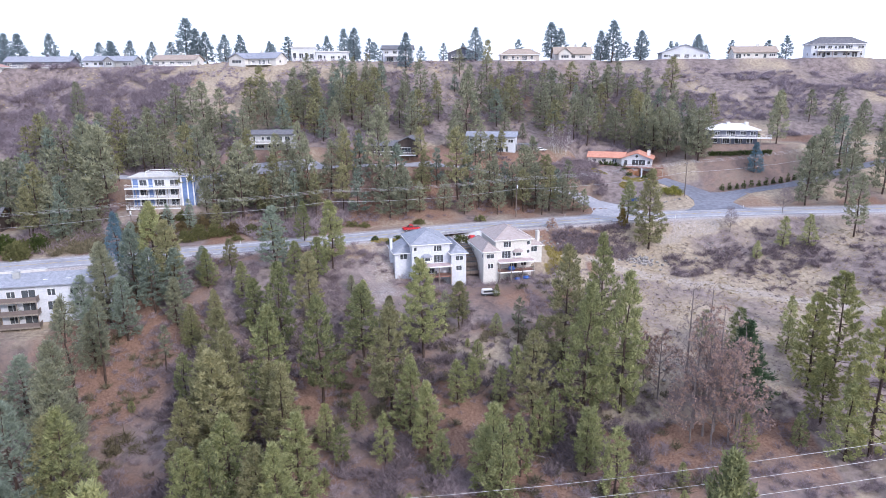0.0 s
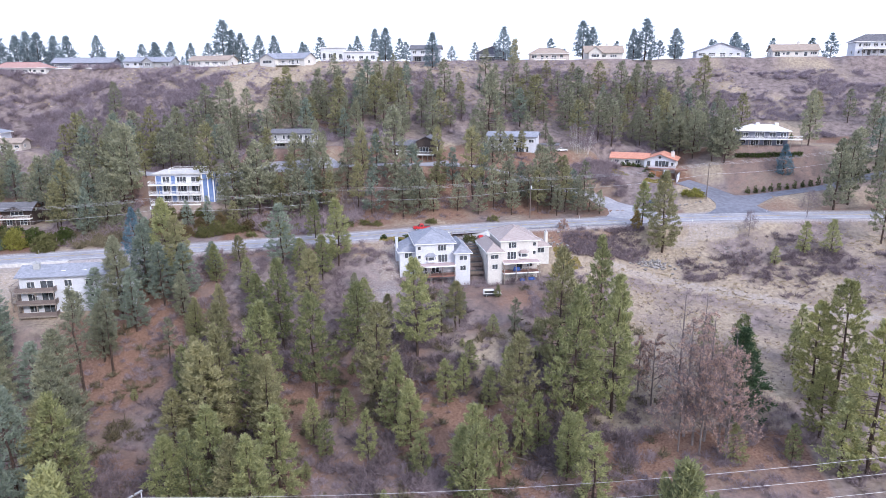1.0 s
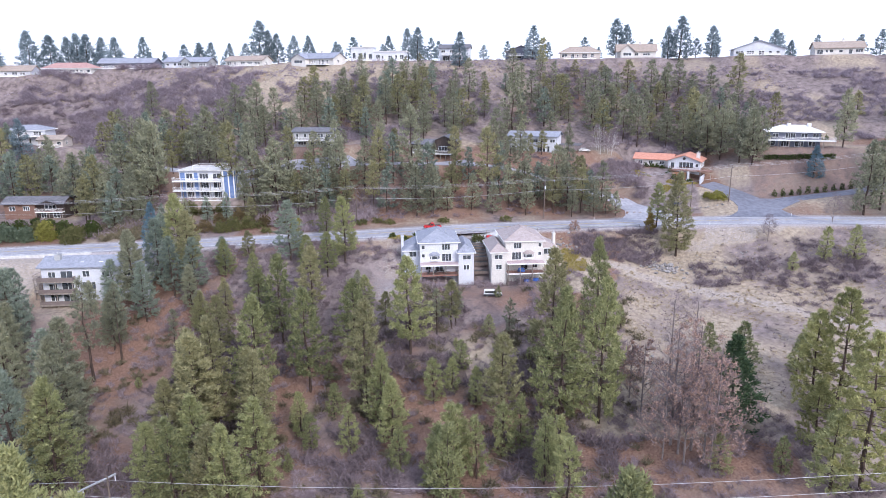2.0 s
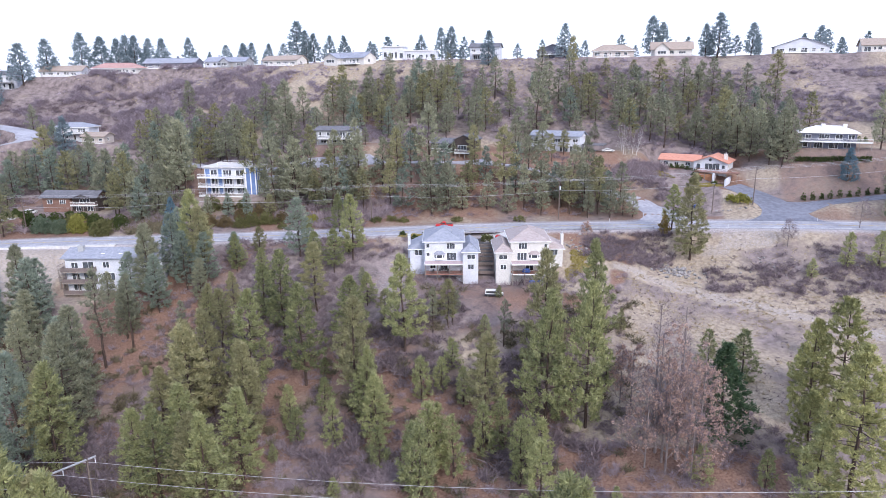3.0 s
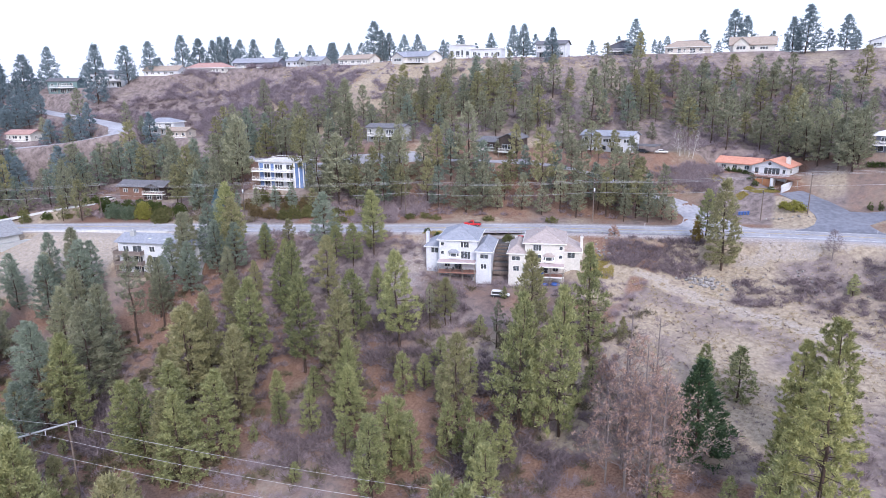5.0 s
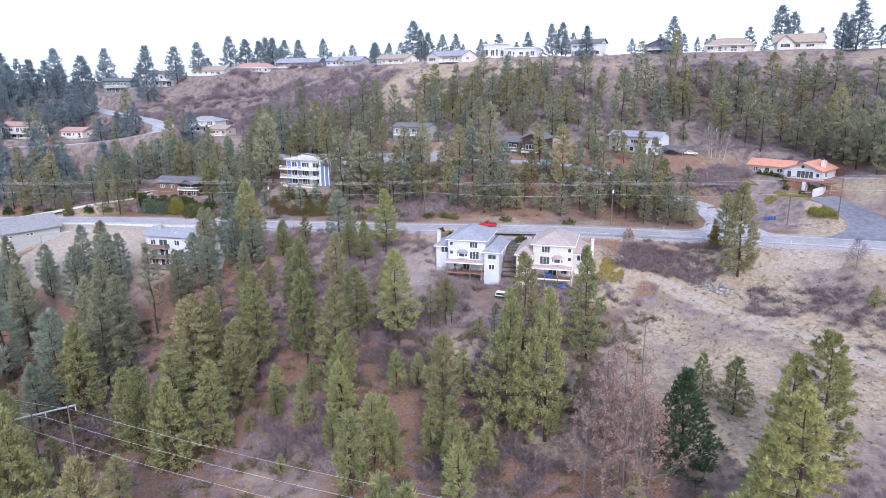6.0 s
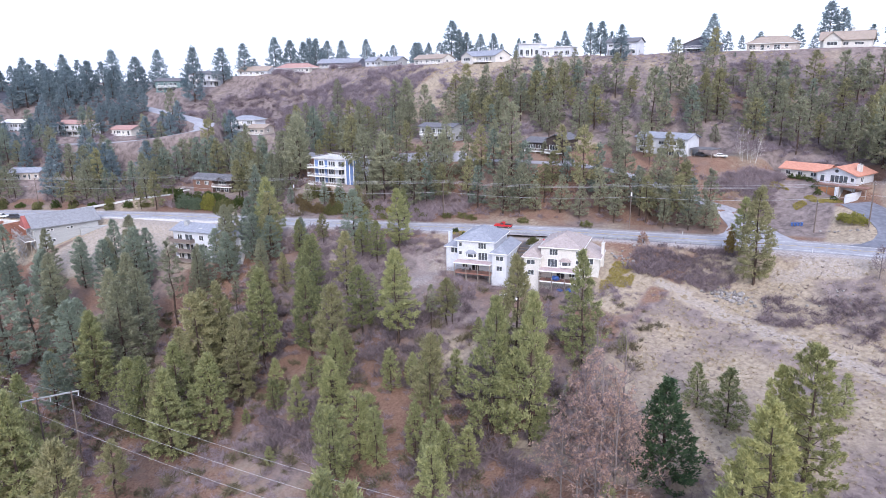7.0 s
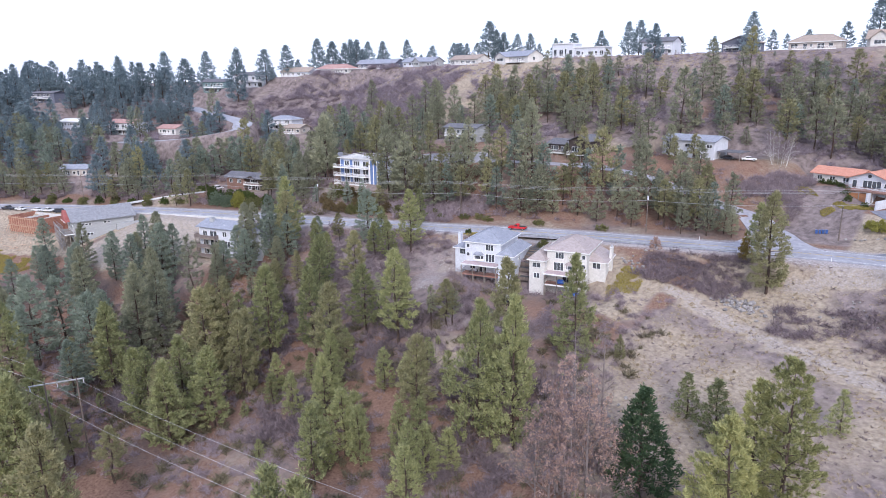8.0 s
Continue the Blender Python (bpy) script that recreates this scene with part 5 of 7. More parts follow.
for kind_list, h in ((mature, 20), (cool[1:], 20), (sunny, 20), (young, 10), (thin, 18), (fir, 14), ([blue_spruce], 12), (slope, 20), (wood, 20), (far, 18), (rim, 18)):
    for o in kind_list:
        MODEL_HEIGHT[o.name] = h
planted = []
plant_rng = random.Random(5)


def plant(models, x, y, top=None, high=None, group="", spread=1.0):
    """Stands a tree on the ground, by its top's height in the world or by its own height."""
    z = on_land(x, y)
    h = high if high else max(2.0, top - z)
    o = models[plant_rng.randrange(len(models))]
    k = h / MODEL_HEIGHT[o.name]
    w = k ** 0.8 * spread * plant_rng.uniform(0.94, 1.2)
    m = Matrix.LocRotScale((x, y, z), Euler((plant_rng.uniform(-0.03, 0.03), plant_rng.uniform(-0.03, 0.03), plant_rng.uniform(0, 6.283))), (w, w, k))
    planted.append((x, y))
    return tagged(copy_thing(o, m), group=group)


# pines on the slope before the houses: x, y, height of the top
NEAR_SLOPE = "pines on the near slope"
for x, y, top in ((-45.4, 115.6, 13.9), (-41.2, 118, 15.8), (-35.8, 125.4, 17.9), (-30.1, 113.2, 11.0), (-33.2, 117, 9.6), (-37.2, 144.2, 21.8), (-18.3, 142.9, 17.2), (-26.2, 132.3, 17.9), (-10.6, 124.8, 18.4),
                  (-2.8, 115.3, 6.3), (-6.5, 120.5, 9.6), (-4.5, 140, 23.7), (-19.9, 157, 14), (-32.2, 152.9, 22.2), (-32.9, 166.3, 22.8), (-49, 135.3, 14.2), (-50.5, 158, 18.5), (-42.2, 111.5, 14.4),
                  (-41.2, 93.2, 5.4), (-37.2, 94.2, 6.2), (-37, 101.5, 6.6), (-29.2, 94, 5.6), (-26.2, 92.2, 6.6), (-24.9, 101.8, 6.9), (-48.3, 110.4, 5.2), (18.2, 121.6, 13.9), (-58.8, 145, 11.8), (-60.3, 162, 20.8),
                  (3.9, 148.4, 16.2), (13.8, 162.3, 11.3), (-54.5, 150, 14), (-44.5, 148, 17), (-13, 151, 12)):
    plant(warm, x, y, top, group=NEAR_SLOPE)
for x, y, top in ((29.4, 126.4, 22.2), (37.4, 127.2, 24.4), (27.2, 139.6, 27.0), (38, 149.8, 27.2), (36.6, 73.5, 16.4), (38.6, 77, 14), (44, 158, 9)):
    plant([mature[0], mature[2], mature[4]], x, y, top, group=NEAR_SLOPE, spread=0.84)
for x, y, top in ((-119, 136, 19.2), (-106.5, 134.6, 21.8), (-104.8, 138.5, 17.5), (-80.5, 151, 25), (-74.6, 116.2, 14.2), (-71.2, 108.6, 13.2), (-71, 97, 11.5), (-80, 141.2, 14.6), (-68.6, 89.7, 1.6), (-90.8, 117.4, 11.2),
                  (-108.8, 110.8, 14.6), (-78.6, 138, 12.4), (-90.3, 146.4, 12.6), (-101.3, 150, 10.4), (-70.4, 153.2, 23.1), (-74.1, 145.6, 18.4), (-144.4, 110.8, 9.8), (-96.9, 92, 12), (-119.7, 112.5, 12.4), (-135.3, 122.4, 16.6),
                  (-120.9, 125.9, 12.5), (-100.6, 100.7, 9.3), (-134.7, 110.5, 11.4), (-114.6, 113.2, 8.4), (-107.4, 126.2, 15.6), (-97, 127, 13), (-101, 132.4, 19), (-126, 128, 14), (-113, 131, 15), (-128, 117, 12), (-86, 124, 8), (-92, 108, 5), (-84.5, 156, 24), (-76.5, 157, 27), (-66, 155, 22.5), (-86.5, 151.5, 17), (-64, 150, 17)):
    plant(cool, x, y, top, group=NEAR_SLOPE)
for x, y, top in ((-63.3, 97.3, 10.2), (-76, 93.4, -0.7), (-66.4, 98.6, 8.2), (-32.6, 66.8, 10.8), (-35.3, 68.6, 9.3), (-39.1, 65.5, 17.6), (-5.8, 62.2, 12.6), (-51.1, 75.9, 5.3), (-25.7, 79.8, -2.3), (-39.3, 77.6, -1.2), (-54.5, 70.8, 3.0), (-90.3, 83.3, 8.7)):
    plant(warm, x, y, top, group=NEAR_SLOPE)
for x, y, top in ((3, 127.4, 5.3), (9.6, 109.4, 4.5), (10.4, 101, 5), (14.4, 109.2, 2.7), (10.2, 112, 3.3), (18.6, 115.3, 2.5), (26.7, 109.8, 3.6), (30.8, 104.2, 2.7), (27.5, 113.4, 1.5), (-19.5, 113.8, -1.9), (57.8, 113.9, 0.4), (68.3, 114.4, 0.4),
                  (75.1, 110.8, 7.9), (62.3, 147.6, 9), (68.5, 143.8, 10.8), (79.9, 143.8, 8.5), (92, 188.5, 16), (6.5, 130.7, 4.2), (-17.7, 123.7, 0), (12, 128, 4), (22, 118, 3), (29.5, 117.6, -0.2), (8, 104.4, 3.0), (7.5, 137, 6), (86, 155, 10),
                  (101, 191.7, 22.4), (107.9, 191.1, 23.3), (-55.1, 129.3, 6), (-59, 144.7, 10), (41, 139, 6), (-23, 118, 0.5), (-11, 113, 1), (-13, 131, 5), (16, 134, 6), (0, 109, -1)):
    plant(young, x, y, top, group=NEAR_SLOPE)
for x, y, top in ((-75.5, 136.1, 15.9), (-78.9, 129.9, 18.6), (0.6, 146.3, 14.6), (4.6, 149.5, 13.8), (17.6, 145.9, 13), (-21, 150, 13), (-63, 139, 9)):
    plant(thin, x, y, top, group=NEAR_SLOPE)
plant([mature[4]], 62.5, 196.2, 35.9)
plant([mature[1]], 57.7, 204, 31.9, spread=0.9)
plant([sunny[0]], 82.6, 130.2, 23.4, spread=1.1)
plant([sunny[1]], 78.2, 131, 18.8)
plant([sunny[1]], 80.4, 111.3, 21.8, spread=1.05)
plant([sunny[1]], 76, 121, 9)
plant(fir, 62.4, 126.3, 14.2, spread=1.3)
plant([blue_spruce], 114.3, 244.6, 39.5, spread=1.1)
plant([blue_spruce], -88.9, 174.8, 27.8, spread=0.8)
# pines by the road
for x, y, top in ((-44.8, 170, 30.1), (-41, 190, 28), (-45.8, 177, 24), (-62, 164.6, 20.9), (-72.9, 161, 32.7), (-68, 158, 29), (-80, 165, 27), (-31.8, 174.2, 19), (-23.7, 164, 13.3), (-56, 168, 22)):
    plant(mature + cool[1:], x, y, top, group="pines by the road")
# pines on the bank and bench behind the road
for x, y, top in ((4.8, 226, 46), (11.3, 238, 42.5), (30.9, 236, 42.5), (27.4, 230, 40.3), (-21.9, 226, 53), (-33, 224, 45.5), (-44.4, 218, 43), (-33.3, 216, 35.5), (-54.4, 232, 42.5), (-13.2, 266, 50), (-88.5, 256, 52.8),
                  (-64.1, 208, 43.2), (-71.8, 207, 45.5), (-108.8, 246, 52.9), (-106.8, 208, 48.2), (-41.5, 256, 54.6), (-60.8, 270, 62.2), (-75.4, 282, 67.8), (-59, 272, 66.8), (9.2, 278, 64.6), (-3.3, 288, 61.8), (42.7, 300, 56)):
    plant(slope[:4], x, y, top, group="pines behind the road")
for x, y, top in ((87.6, 262, 50.7), (104, 284, 54), (92.9, 256, 48.2), (64.7, 282, 48.7), (125.8, 253.5, 58), (97.8, 253.1, 52), (122.2, 192.7, 34.6), (120.9, 219, 43), (127, 223, 45), (133, 217, 40), (139.8, 281, 56.7), (136, 278, 53), (150, 225, 47), (160, 240, 56), (-149.7, 276, 62.2), (-154, 258, 51), (20, 318, 80)):
    plant(slope[:4], x, y, top, group="pines behind the road")
for x, y, high in ((47, 219, 8), (44, 222, 9), (40, 220, 13), (36, 223, 15), (33, 219, 10), (27, 222, 14), (18, 219, 12), (12, 222, 15), (7, 218, 11), (0, 219, 12), (-8, 217, 10), (-14, 219, 14)):
    plant(slope[:4], x, y, high=high, group="pines behind the road")
for x, y, high in ((96, 262, 13), (91, 268, 15), (84, 268, 14), (99, 270, 13), (76, 272, 13), (70, 275, 14), (136, 238, 17), (144, 234, 18), (128, 232, 14)):
    plant(slope[:4], x, y, high=high, group="pines behind the road", spread=1.15)
for x, y, top in ((-172.6, 214.6, 45.3), (-112.3, 211.5, 48.8), (-242, 225.6, 45.8), (-161.5, 174.6, 34.4), (-195.3, 169.7, 30.4), (-194.5, 173.6, 34.6), (-92.7, 260.2, 61.7), (-109.3, 221.6, 38.2), (-23.7, 279.7, 57.1), (-16.7, 240.5, 40), (-2.4, 287.6, 54.3),
                  (32.6, 277, 45), (26, 328, 69), (42.3, 315, 60), (67.9, 279.7, 46), (80.8, 286.6, 58), (9, 248.4, 42), (18.2, 249.4, 42.4), (-189.7, 237.8, 46.4), (-185.2, 209.7, 33.8), (-134.4, 201.3, 38.5), (-117.9, 217.7, 49.5), (-81.5, 210.8, 48.3),
                  (-123.5, 196.7, 38.4), (-50, 238.8, 44.5), (-63.7, 216.4, 40.8), (-128.4, 237.8, 50.3), (82, 273, 55.2)):
    plant(slope, x, y, top, group="pines behind the road")
for x, y, high in ((-98, 194, 7), (-90.5, 195.5, 8), (-84, 197.5, 8.5), (-105, 193.5, 9), (-78, 199, 9.5), (-70, 200, 8), (-112, 190.5, 8)):
    plant(slope, x, y, high=high, group="pines behind the road")
# trees on the rim
for x, y, top in ((-248, 263, 80), (-250, 285.5, 80.6), (-248, 300, 83.4), (-250, 327, 88), (-228, 335.5, 86.8), (-241, 332, 86), (-235, 337, 85), (-222, 335, 86.5), (-216, 339, 85), (-220.5, 357, 86), (-212.3, 371.7, 87.2), (-201, 415, 86), (-194, 402, 84.8),
                  (-131.6, 352.4, 92.8), (-126, 353, 88), (-122, 354, 86.5), (-112, 352, 85), (-104, 353, 85), (-52.3, 364.5, 88.4), (-47.9, 366.6, 89), (-58.5, 346, 83.8), (-17.3, 313, 82.8), (15.2, 334, 86.6), (56, 361.4, 90.8), (61, 362, 88), (85, 350, 90.5), (80, 352, 86),
                  (-348.7, 242.3, 78.6), (-345.7, 272.7, 81.6), (-308, 264.7, 76.4), (-304, 278, 81), (-375, 230, 77.4), (-152, 358, 82), (-165, 362, 83), (-90, 356, 82), (-180, 360, 82), (100, 352, 86), (128, 350, 84)):
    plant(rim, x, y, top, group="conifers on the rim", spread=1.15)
for x, y, high in ((-66, 224, 15), (-57, 225.5, 13), (-49, 226, 16), (-78, 222, 13), (-30, 236, 12), (-8, 237, 13), (4, 254, 12), (14, 256, 11), (22, 257, 9), (-36, 238, 14)):
    plant(slope[:4], x, y, high=high, group="pines behind the road")


def scatter(models, zone, number, low, high, apart, group, keep):
    """Random trees in a zone x0, x1, v0, v1 (v: distance behind the road), clear of buildings, streets and one another."""
    x0, x1, v0, v1 = zone
    made = tries = 0
    while made < number and tries < number * 30:
        tries += 1
        x = plant_rng.uniform(x0, x1)
        y = float(road_y(x)) + plant_rng.uniform(v0, v1)
        if any(math.hypot(x - a, y - b) < apart for a, b in planted) or not keep(x, y):
            continue
        plant(models, x, y, high=plant_rng.uniform(low, high), group=group)
        made += 1


KEEP_OFF = [(-86, 196, 8.0), (-79, 188, 7.0), (-93, 197, 8.0), (-99, 199, 7.0), (-72, 186, 5.0), (-99, 140, 11.0), (-88, 142, 10.0), (-15, 160, 9.0), (-20, 168, 7.0), (13, 162, 9.0)] + [(float(p[0]), float(p[1]), 7.0) for line in (SIDE_STREET, HILL_STREET, LEFT_STREET, EAST_LANE) for p in line[::2]] + [(float(p[0]), float(p[1]), 10.0) for p in COURT_DRIVE[::2]]
for x, y, z, w, d, turn in PLOTS:
    for i in np.linspace(-w / 2, w / 2, 4):
        KEEP_OFF.append((x + i * math.cos(radians(turn)), y + i * math.sin(radians(turn)), d * 0.75))
for row in (*RIM, *HILLSIDE):
    (x, y, z), turn, w, d = row[:4]
    for i in np.linspace(0, w, 4):
        KEEP_OFF.append((x + i * math.cos(radians(turn)), y + i * math.sin(radians(turn)) + d / 2, d * 0.85))


# open ground before the hillside houses and the bend of the hill street
for x, y in ((-278, 206), (-246, 217), (-322, 199), (-190, 250), (-176, 250), (-238, 250), (-215, 240), (-234, 164), (-366, 204), (-92, 206), (-145, 190)):
    for away in (8, 20, 32, 44):
        KEEP_OFF.append((x + away * 0.89, y - away * 0.45, 7.0))


def clear(x, y):
    return all(math.hypot(x - a, y - b) > r for a, b, r in KEEP_OFF)


def model_arrays(o):
    """A model tree's crown triangles, and its trunk's triangles."""
    out = []
    for ob in o.children:
        me = ob.data
        me.calc_loop_triangles()
        co = np.empty(len(me.vertices) * 3, dtype=np.float32)
        me.vertices.foreach_get("co", co)
        idx = np.empty(len(me.loop_triangles) * 3, dtype=np.int32)
        me.loop_triangles.foreach_get("vertices", idx)
        out.append((ob.name.startswith("crown"), co.reshape(-1, 3)[idx], me.materials[0]))
    return out


def woods(label, models, spots, seed):
    """Many trees as one mass: a joined mesh of crowns and trunks."""
    rng = np.random.default_rng(seed)
    sets = [model_arrays(o) for o in models]
    groups, materials = {}, {}
    for x, y, h in spots:
        i = int(rng.integers(len(models)))
        k = h / MODEL_HEIGHT[models[i].name]
        a, w = rng.uniform(0, 6.283), k ** 0.85 * rng.uniform(1.0, 1.32)
        c, s = math.cos(a) * w, math.sin(a) * w
        turn = np.array(((c, -s, 0), (s, c, 0), (0, 0, k)))
        at = np.array((x, y, on_land(x, y)))
        for crown, tri, material in sets[i]:
            groups.setdefault(material.name, []).append(tri @ turn.T + at)
            materials[material.name] = material
    names = sorted(groups)
    parts = [np.concatenate(groups[n]) for n in names]
    ob = triangles("pine_woods", np.concatenate(parts), materials[names[0]])
    for n in names[1:]:
        ob.data.materials.append(materials[n])
    ob.data.polygons.foreach_set("material_index", np.concatenate([np.full(len(p) // 3, i, dtype=np.int32) for i, p in enumerate(parts)]))
    return tagged(ob, label, "woods", kind="stuff")


def spread_trees(zone, number, low, high, apart):
    """Random places for trees in a zone, clear of buildings and streets."""
    x0, x1, v0, v1 = zone
    out, tries = [], 0
    while len(out) < number and tries < number * 30:
        tries += 1
        x = plant_rng.uniform(x0, x1)
        y = float(road_y(x)) + plant_rng.uniform(v0, v1)
        if any(math.hypot(x - a, y - b) < apart for a, b in planted) or not clear(x, y):
            continue
        planted.append((x, y))
        out.append((x, y, plant_rng.uniform(low, high)))
    return out


rim_spots = [(-190 + 15 * i + plant_rng.uniform(-7, 7), plant_rng.uniform(350, 385)) for i in range(24)]
woods("blue-green conifers behind the rim houses, haze in their colour", far, [(x, y, plant_rng.uniform(6, 12)) for x, y in rim_spots if clear(x, y)], 13)
woods("green pines on the bank behind the highway", [wood[1], slope[2], slope[3], wood[0], wood[4], wood[2]], spread_trees((-95, -15, 33, 52), 12, 11, 18, 4.5) + spread_trees((-20, 44, 15, 34), 15, 10, 18, 4.5) + spread_trees((-70, -20, 22, 46), 12, 12, 19, 5)
      + spread_trees((-130, -70, 18, 40), 9, 11, 17, 5) + spread_trees((-265, -150, 9, 36), 30, 8, 15, 4), 12)
scatter(young, (-90, 24, -100, -44), 16, 2, 5, 4.5, NEAR_SLOPE, clear)
scatter(young, (40, 90, -120, -84), 5, 3, 6, 5, NEAR_SLOPE, clear)
scatter(cool, (-165, -112, -90, -40), 14, 11, 17, 5, NEAR_SLOPE, clear)
woods("green pine woods on the hillside below the rim", wood, spread_trees((-112, 62, 52, 100), 78, 9, 18, 4.4) + spread_trees((-60, 50, 92, 114), 24, 7, 12, 5)
      + spread_trees((45, 112, 60, 104), 34, 8, 16, 4.2) + spread_trees((-165, -105, 40, 90), 36, 11, 19, 5), 3)
woods("blue-green pine woods on the left hillside, haze in their colour", [wood[1], wood[2], wood[4], far[0]], spread_trees((-345, -165, 18, 100), 150, 10, 18, 4.5), 4)
woods("far blue-green woods on the skyline, haze in their colour", far, spread_trees((-470, -305, 92, 190), 120, 13, 22, 5) + spread_trees((-305, -255, 84, 130), 26, 9, 14, 5) + spread_trees((-340, -200, 188, 270), 20, 9, 14, 8) + spread_trees((-100, 210, 160, 240), 16, 9, 13, 9), 6)
woods("pine woods at the end of the highway", wood, spread_trees((140, 215, 30, 80), 13, 12, 19, 7), 7)
for x, y, h in ((-121.4, 189.0, 16.5), (-112.5, 190.2, 14.8), (-117.0, 192.5, 15.5), (-108.0, 194.0, 13.5), (-75.6, 207.4, 10.3), (-67.4, 205.0, 9.9), (-71.5, 210.5, 11.0)):
    plant(slope, x, y, high=h, group="pines behind the highway")
for x, y, h in ((-29.9, 172.8, 18.5), (-38.6, 166.3, 10.6)):
    plant([warm[0], warm[1]], x, y, high=h, group=NEAR_SLOPE)
for x, y, h in ((81.1, 281.2, 19), (86.7, 271.0, 16.8), (96.3, 252.4, 19), (92.0, 276.0, 16.4)):
    plant(slope, x, y, high=h, group="pines above the orange-roofed house")
for o in (*mature, *cool[1:], *sunny, *young, *thin, *fir, blue_spruce, *slope, *wood, *far, *rim):
    for c in o.children:
        bpy.data.objects.remove(c)
    bpy.data.objects.remove(o)


def thicket(name, label, seed, spots, material, high, count, width=0.03, spread=0.85):
    """Bare bushes: many thin twigs that fan out of each spot. One mass."""
    rng = np.random.default_rng(seed)
    out = []
    for x, y, k in spots:
        z = on_land(x, y) - 0.1
        n = max(10, int(count * k))
        d = rng.normal(0, spread, (n, 3))
        d[:, 2] = np.abs(d[:, 2]) * 0.5 + 0.4
        d /= np.linalg.norm(d, axis=1)[:, None]
        ln = high * k * rng.uniform(0.35, 1.15, (n, 1))
        start = np.array((x, y, z)) + np.concatenate((rng.normal(0, 0.32 * high * k, (n, 2)), rng.uniform(0, 0.35 * high * k, (n, 1))), 1)
        side = np.cross(d, rng.normal(0, 1, (n, 3)))
        side /= np.linalg.norm(side, axis=1)[:, None] + 1e-6
        w = width * (0.6 + k) * rng.uniform(0.6, 1.4, (n, 1))
        out.append(np.stack((start - side * w, start + side * w, start + d * ln), 1).reshape(-1, 3))
    ob = triangles(name, np.concatenate(out), material)
    return tagged(ob, label, "shrubs", kind="stuff")


def spots_in(seed, x0, x1, v0, v1, number, low=0.6, high=1.4, patch_size=18, level=0.0):
    rng, out = random.Random(seed), []
    tries = 0
    while len(out) < number and tries < number * 25:
        tries += 1
        x = rng.uniform(x0, x1)
        y = float(road_y(x)) + rng.uniform(v0, v1)
        if patch(x, y, patch_size, seed) < level or not clear(x, y):
            continue
        out.append((x, y, rng.uniform(low, high)))
    return out


def spots_between(seed, x0, x1, y0, y1, number, low, high, patch_size, level):
    rng, out, tries = random.Random(seed), [], 0
    while len(out) < number and tries < number * 25:
        tries += 1
        x, y = rng.uniform(x0, x1), rng.uniform(y0, y1)
        if patch(x, y, patch_size, seed) > level and clear(x, y):
            out.append((x, y, rng.uniform(low, high)))
    return out


thicket("bare_shrubs", "purple-grey leafless shrubs on the near slope", 1, spots_in(1, -110, 45, -115, -26, 1900, level=-0.3), TWIGS, 1.25, 84, 0.02)
thicket("bare_shrubs", "dense purple-grey brush on the hillside below the rim", 2, spots_in(2, -300, 200, 58, 116, 2700, patch_size=24, level=0.0), MAUVE_TWIGS, 2.0, 72, 0.036)
thicket("bare_shrubs", "brown leafless brush along the road bank", 3, spots_in(3, 33, 58, -20, -8, 190, 0.8, 1.5, level=-1) + spots_in(4, 66, 112, -29, -19, 190, 0.7, 1.3, level=-1) + spots_in(14, 84, 135, -44, -12, 190, 0.5, 1.3, 12, -0.2), TWIGS, 1.5, 62)
thicket("bare_shrubs", "grey leafless brush on the bank beside the side street", 15, spots_in(15, 40, 58, 26, 56, 170, 0.6, 1.4, level=-0.6), TWIGS, 2.0, 80)
thicket("bare_shrubs", "grey leafless brush in the near hollow", 5, spots_in(6, 30, 110, -135, -78, 520, level=-0.2), TWIGS, 1.5, 100, 0.02)
thicket("bare_shrubs", "brown scrub under the pines behind the road", 7, spots_in(8, -130, 60, 14, 60, 420, level=-0.2), TWIGS, 1.5, 45)
thicket("bare_shrubs", "purple-grey brush on the left hillside", 9, spots_in(9, -330, -165, 15, 150, 1300, level=-0.2), TWIGS, 2.1, 64, 0.04)
thicket("bare_shrubs", "tall mauve-brown brush on the bank behind the road", 21, spots_in(21, -125, -30, 9, 34, 420, 0.7, 1.5, 14, -0.35) + spots_in(22, -190, -110, 14, 40, 200, 0.7, 1.5, 14, -0.3), TWIGS, 2.1, 46, 0.05)
thicket("bare_shrubs", "pale mauve brush on the slope below the rim houses", 23, spots_in(23, -245, -110, 66, 132, 900, 0.8, 1.6, 22, -0.25), MAUVE_TWIGS, 2.2, 100, 0.036)
thicket("bare_shrubs", "low scattered brush on the dry slope below the rim", 25, spots_between(25, -230, 130, 284, 333, 1300, 0.4, 1.4, 8, -0.05), MAUVE_TWIGS, 1.1, 28, 0.05)
thicket("bare_shrubs", "large mauve bushes on the slope below the rim houses", 26, spots_between(26, -235, -118, 262, 326, 330, 0.8, 1.7, 15, 0.0), MAUVE_TWIGS, 2.3, 110, 0.036)
thicket("bare_shrubs", "grey brush below the white houses", 41, spots_in(41, -60, 26, -56, -20, 400, 0.6, 1.3, 13, -0.25) + spots_in(42, -70, -16, -48, -7, 420, 0.7, 1.5, 13, -0.3), TWIGS, 1.5, 80, 0.024)
thicket("underbrush", "olive-brown brush on the bank below the condominium", 63, spots_in(63, -118, -66, 9, 32, 240, 0.6, 1.4, 9, -0.25), UNDERBRUSH, 1.8, 70, 0.05)
thicket("underbrush", "brown-green underbrush between the pines on the near slope", 61, spots_in(61, -120, 48, -112, -34, 900, 0.5, 1.3, 11, -0.1), UNDERBRUSH, 1.7, 60, 0.06)
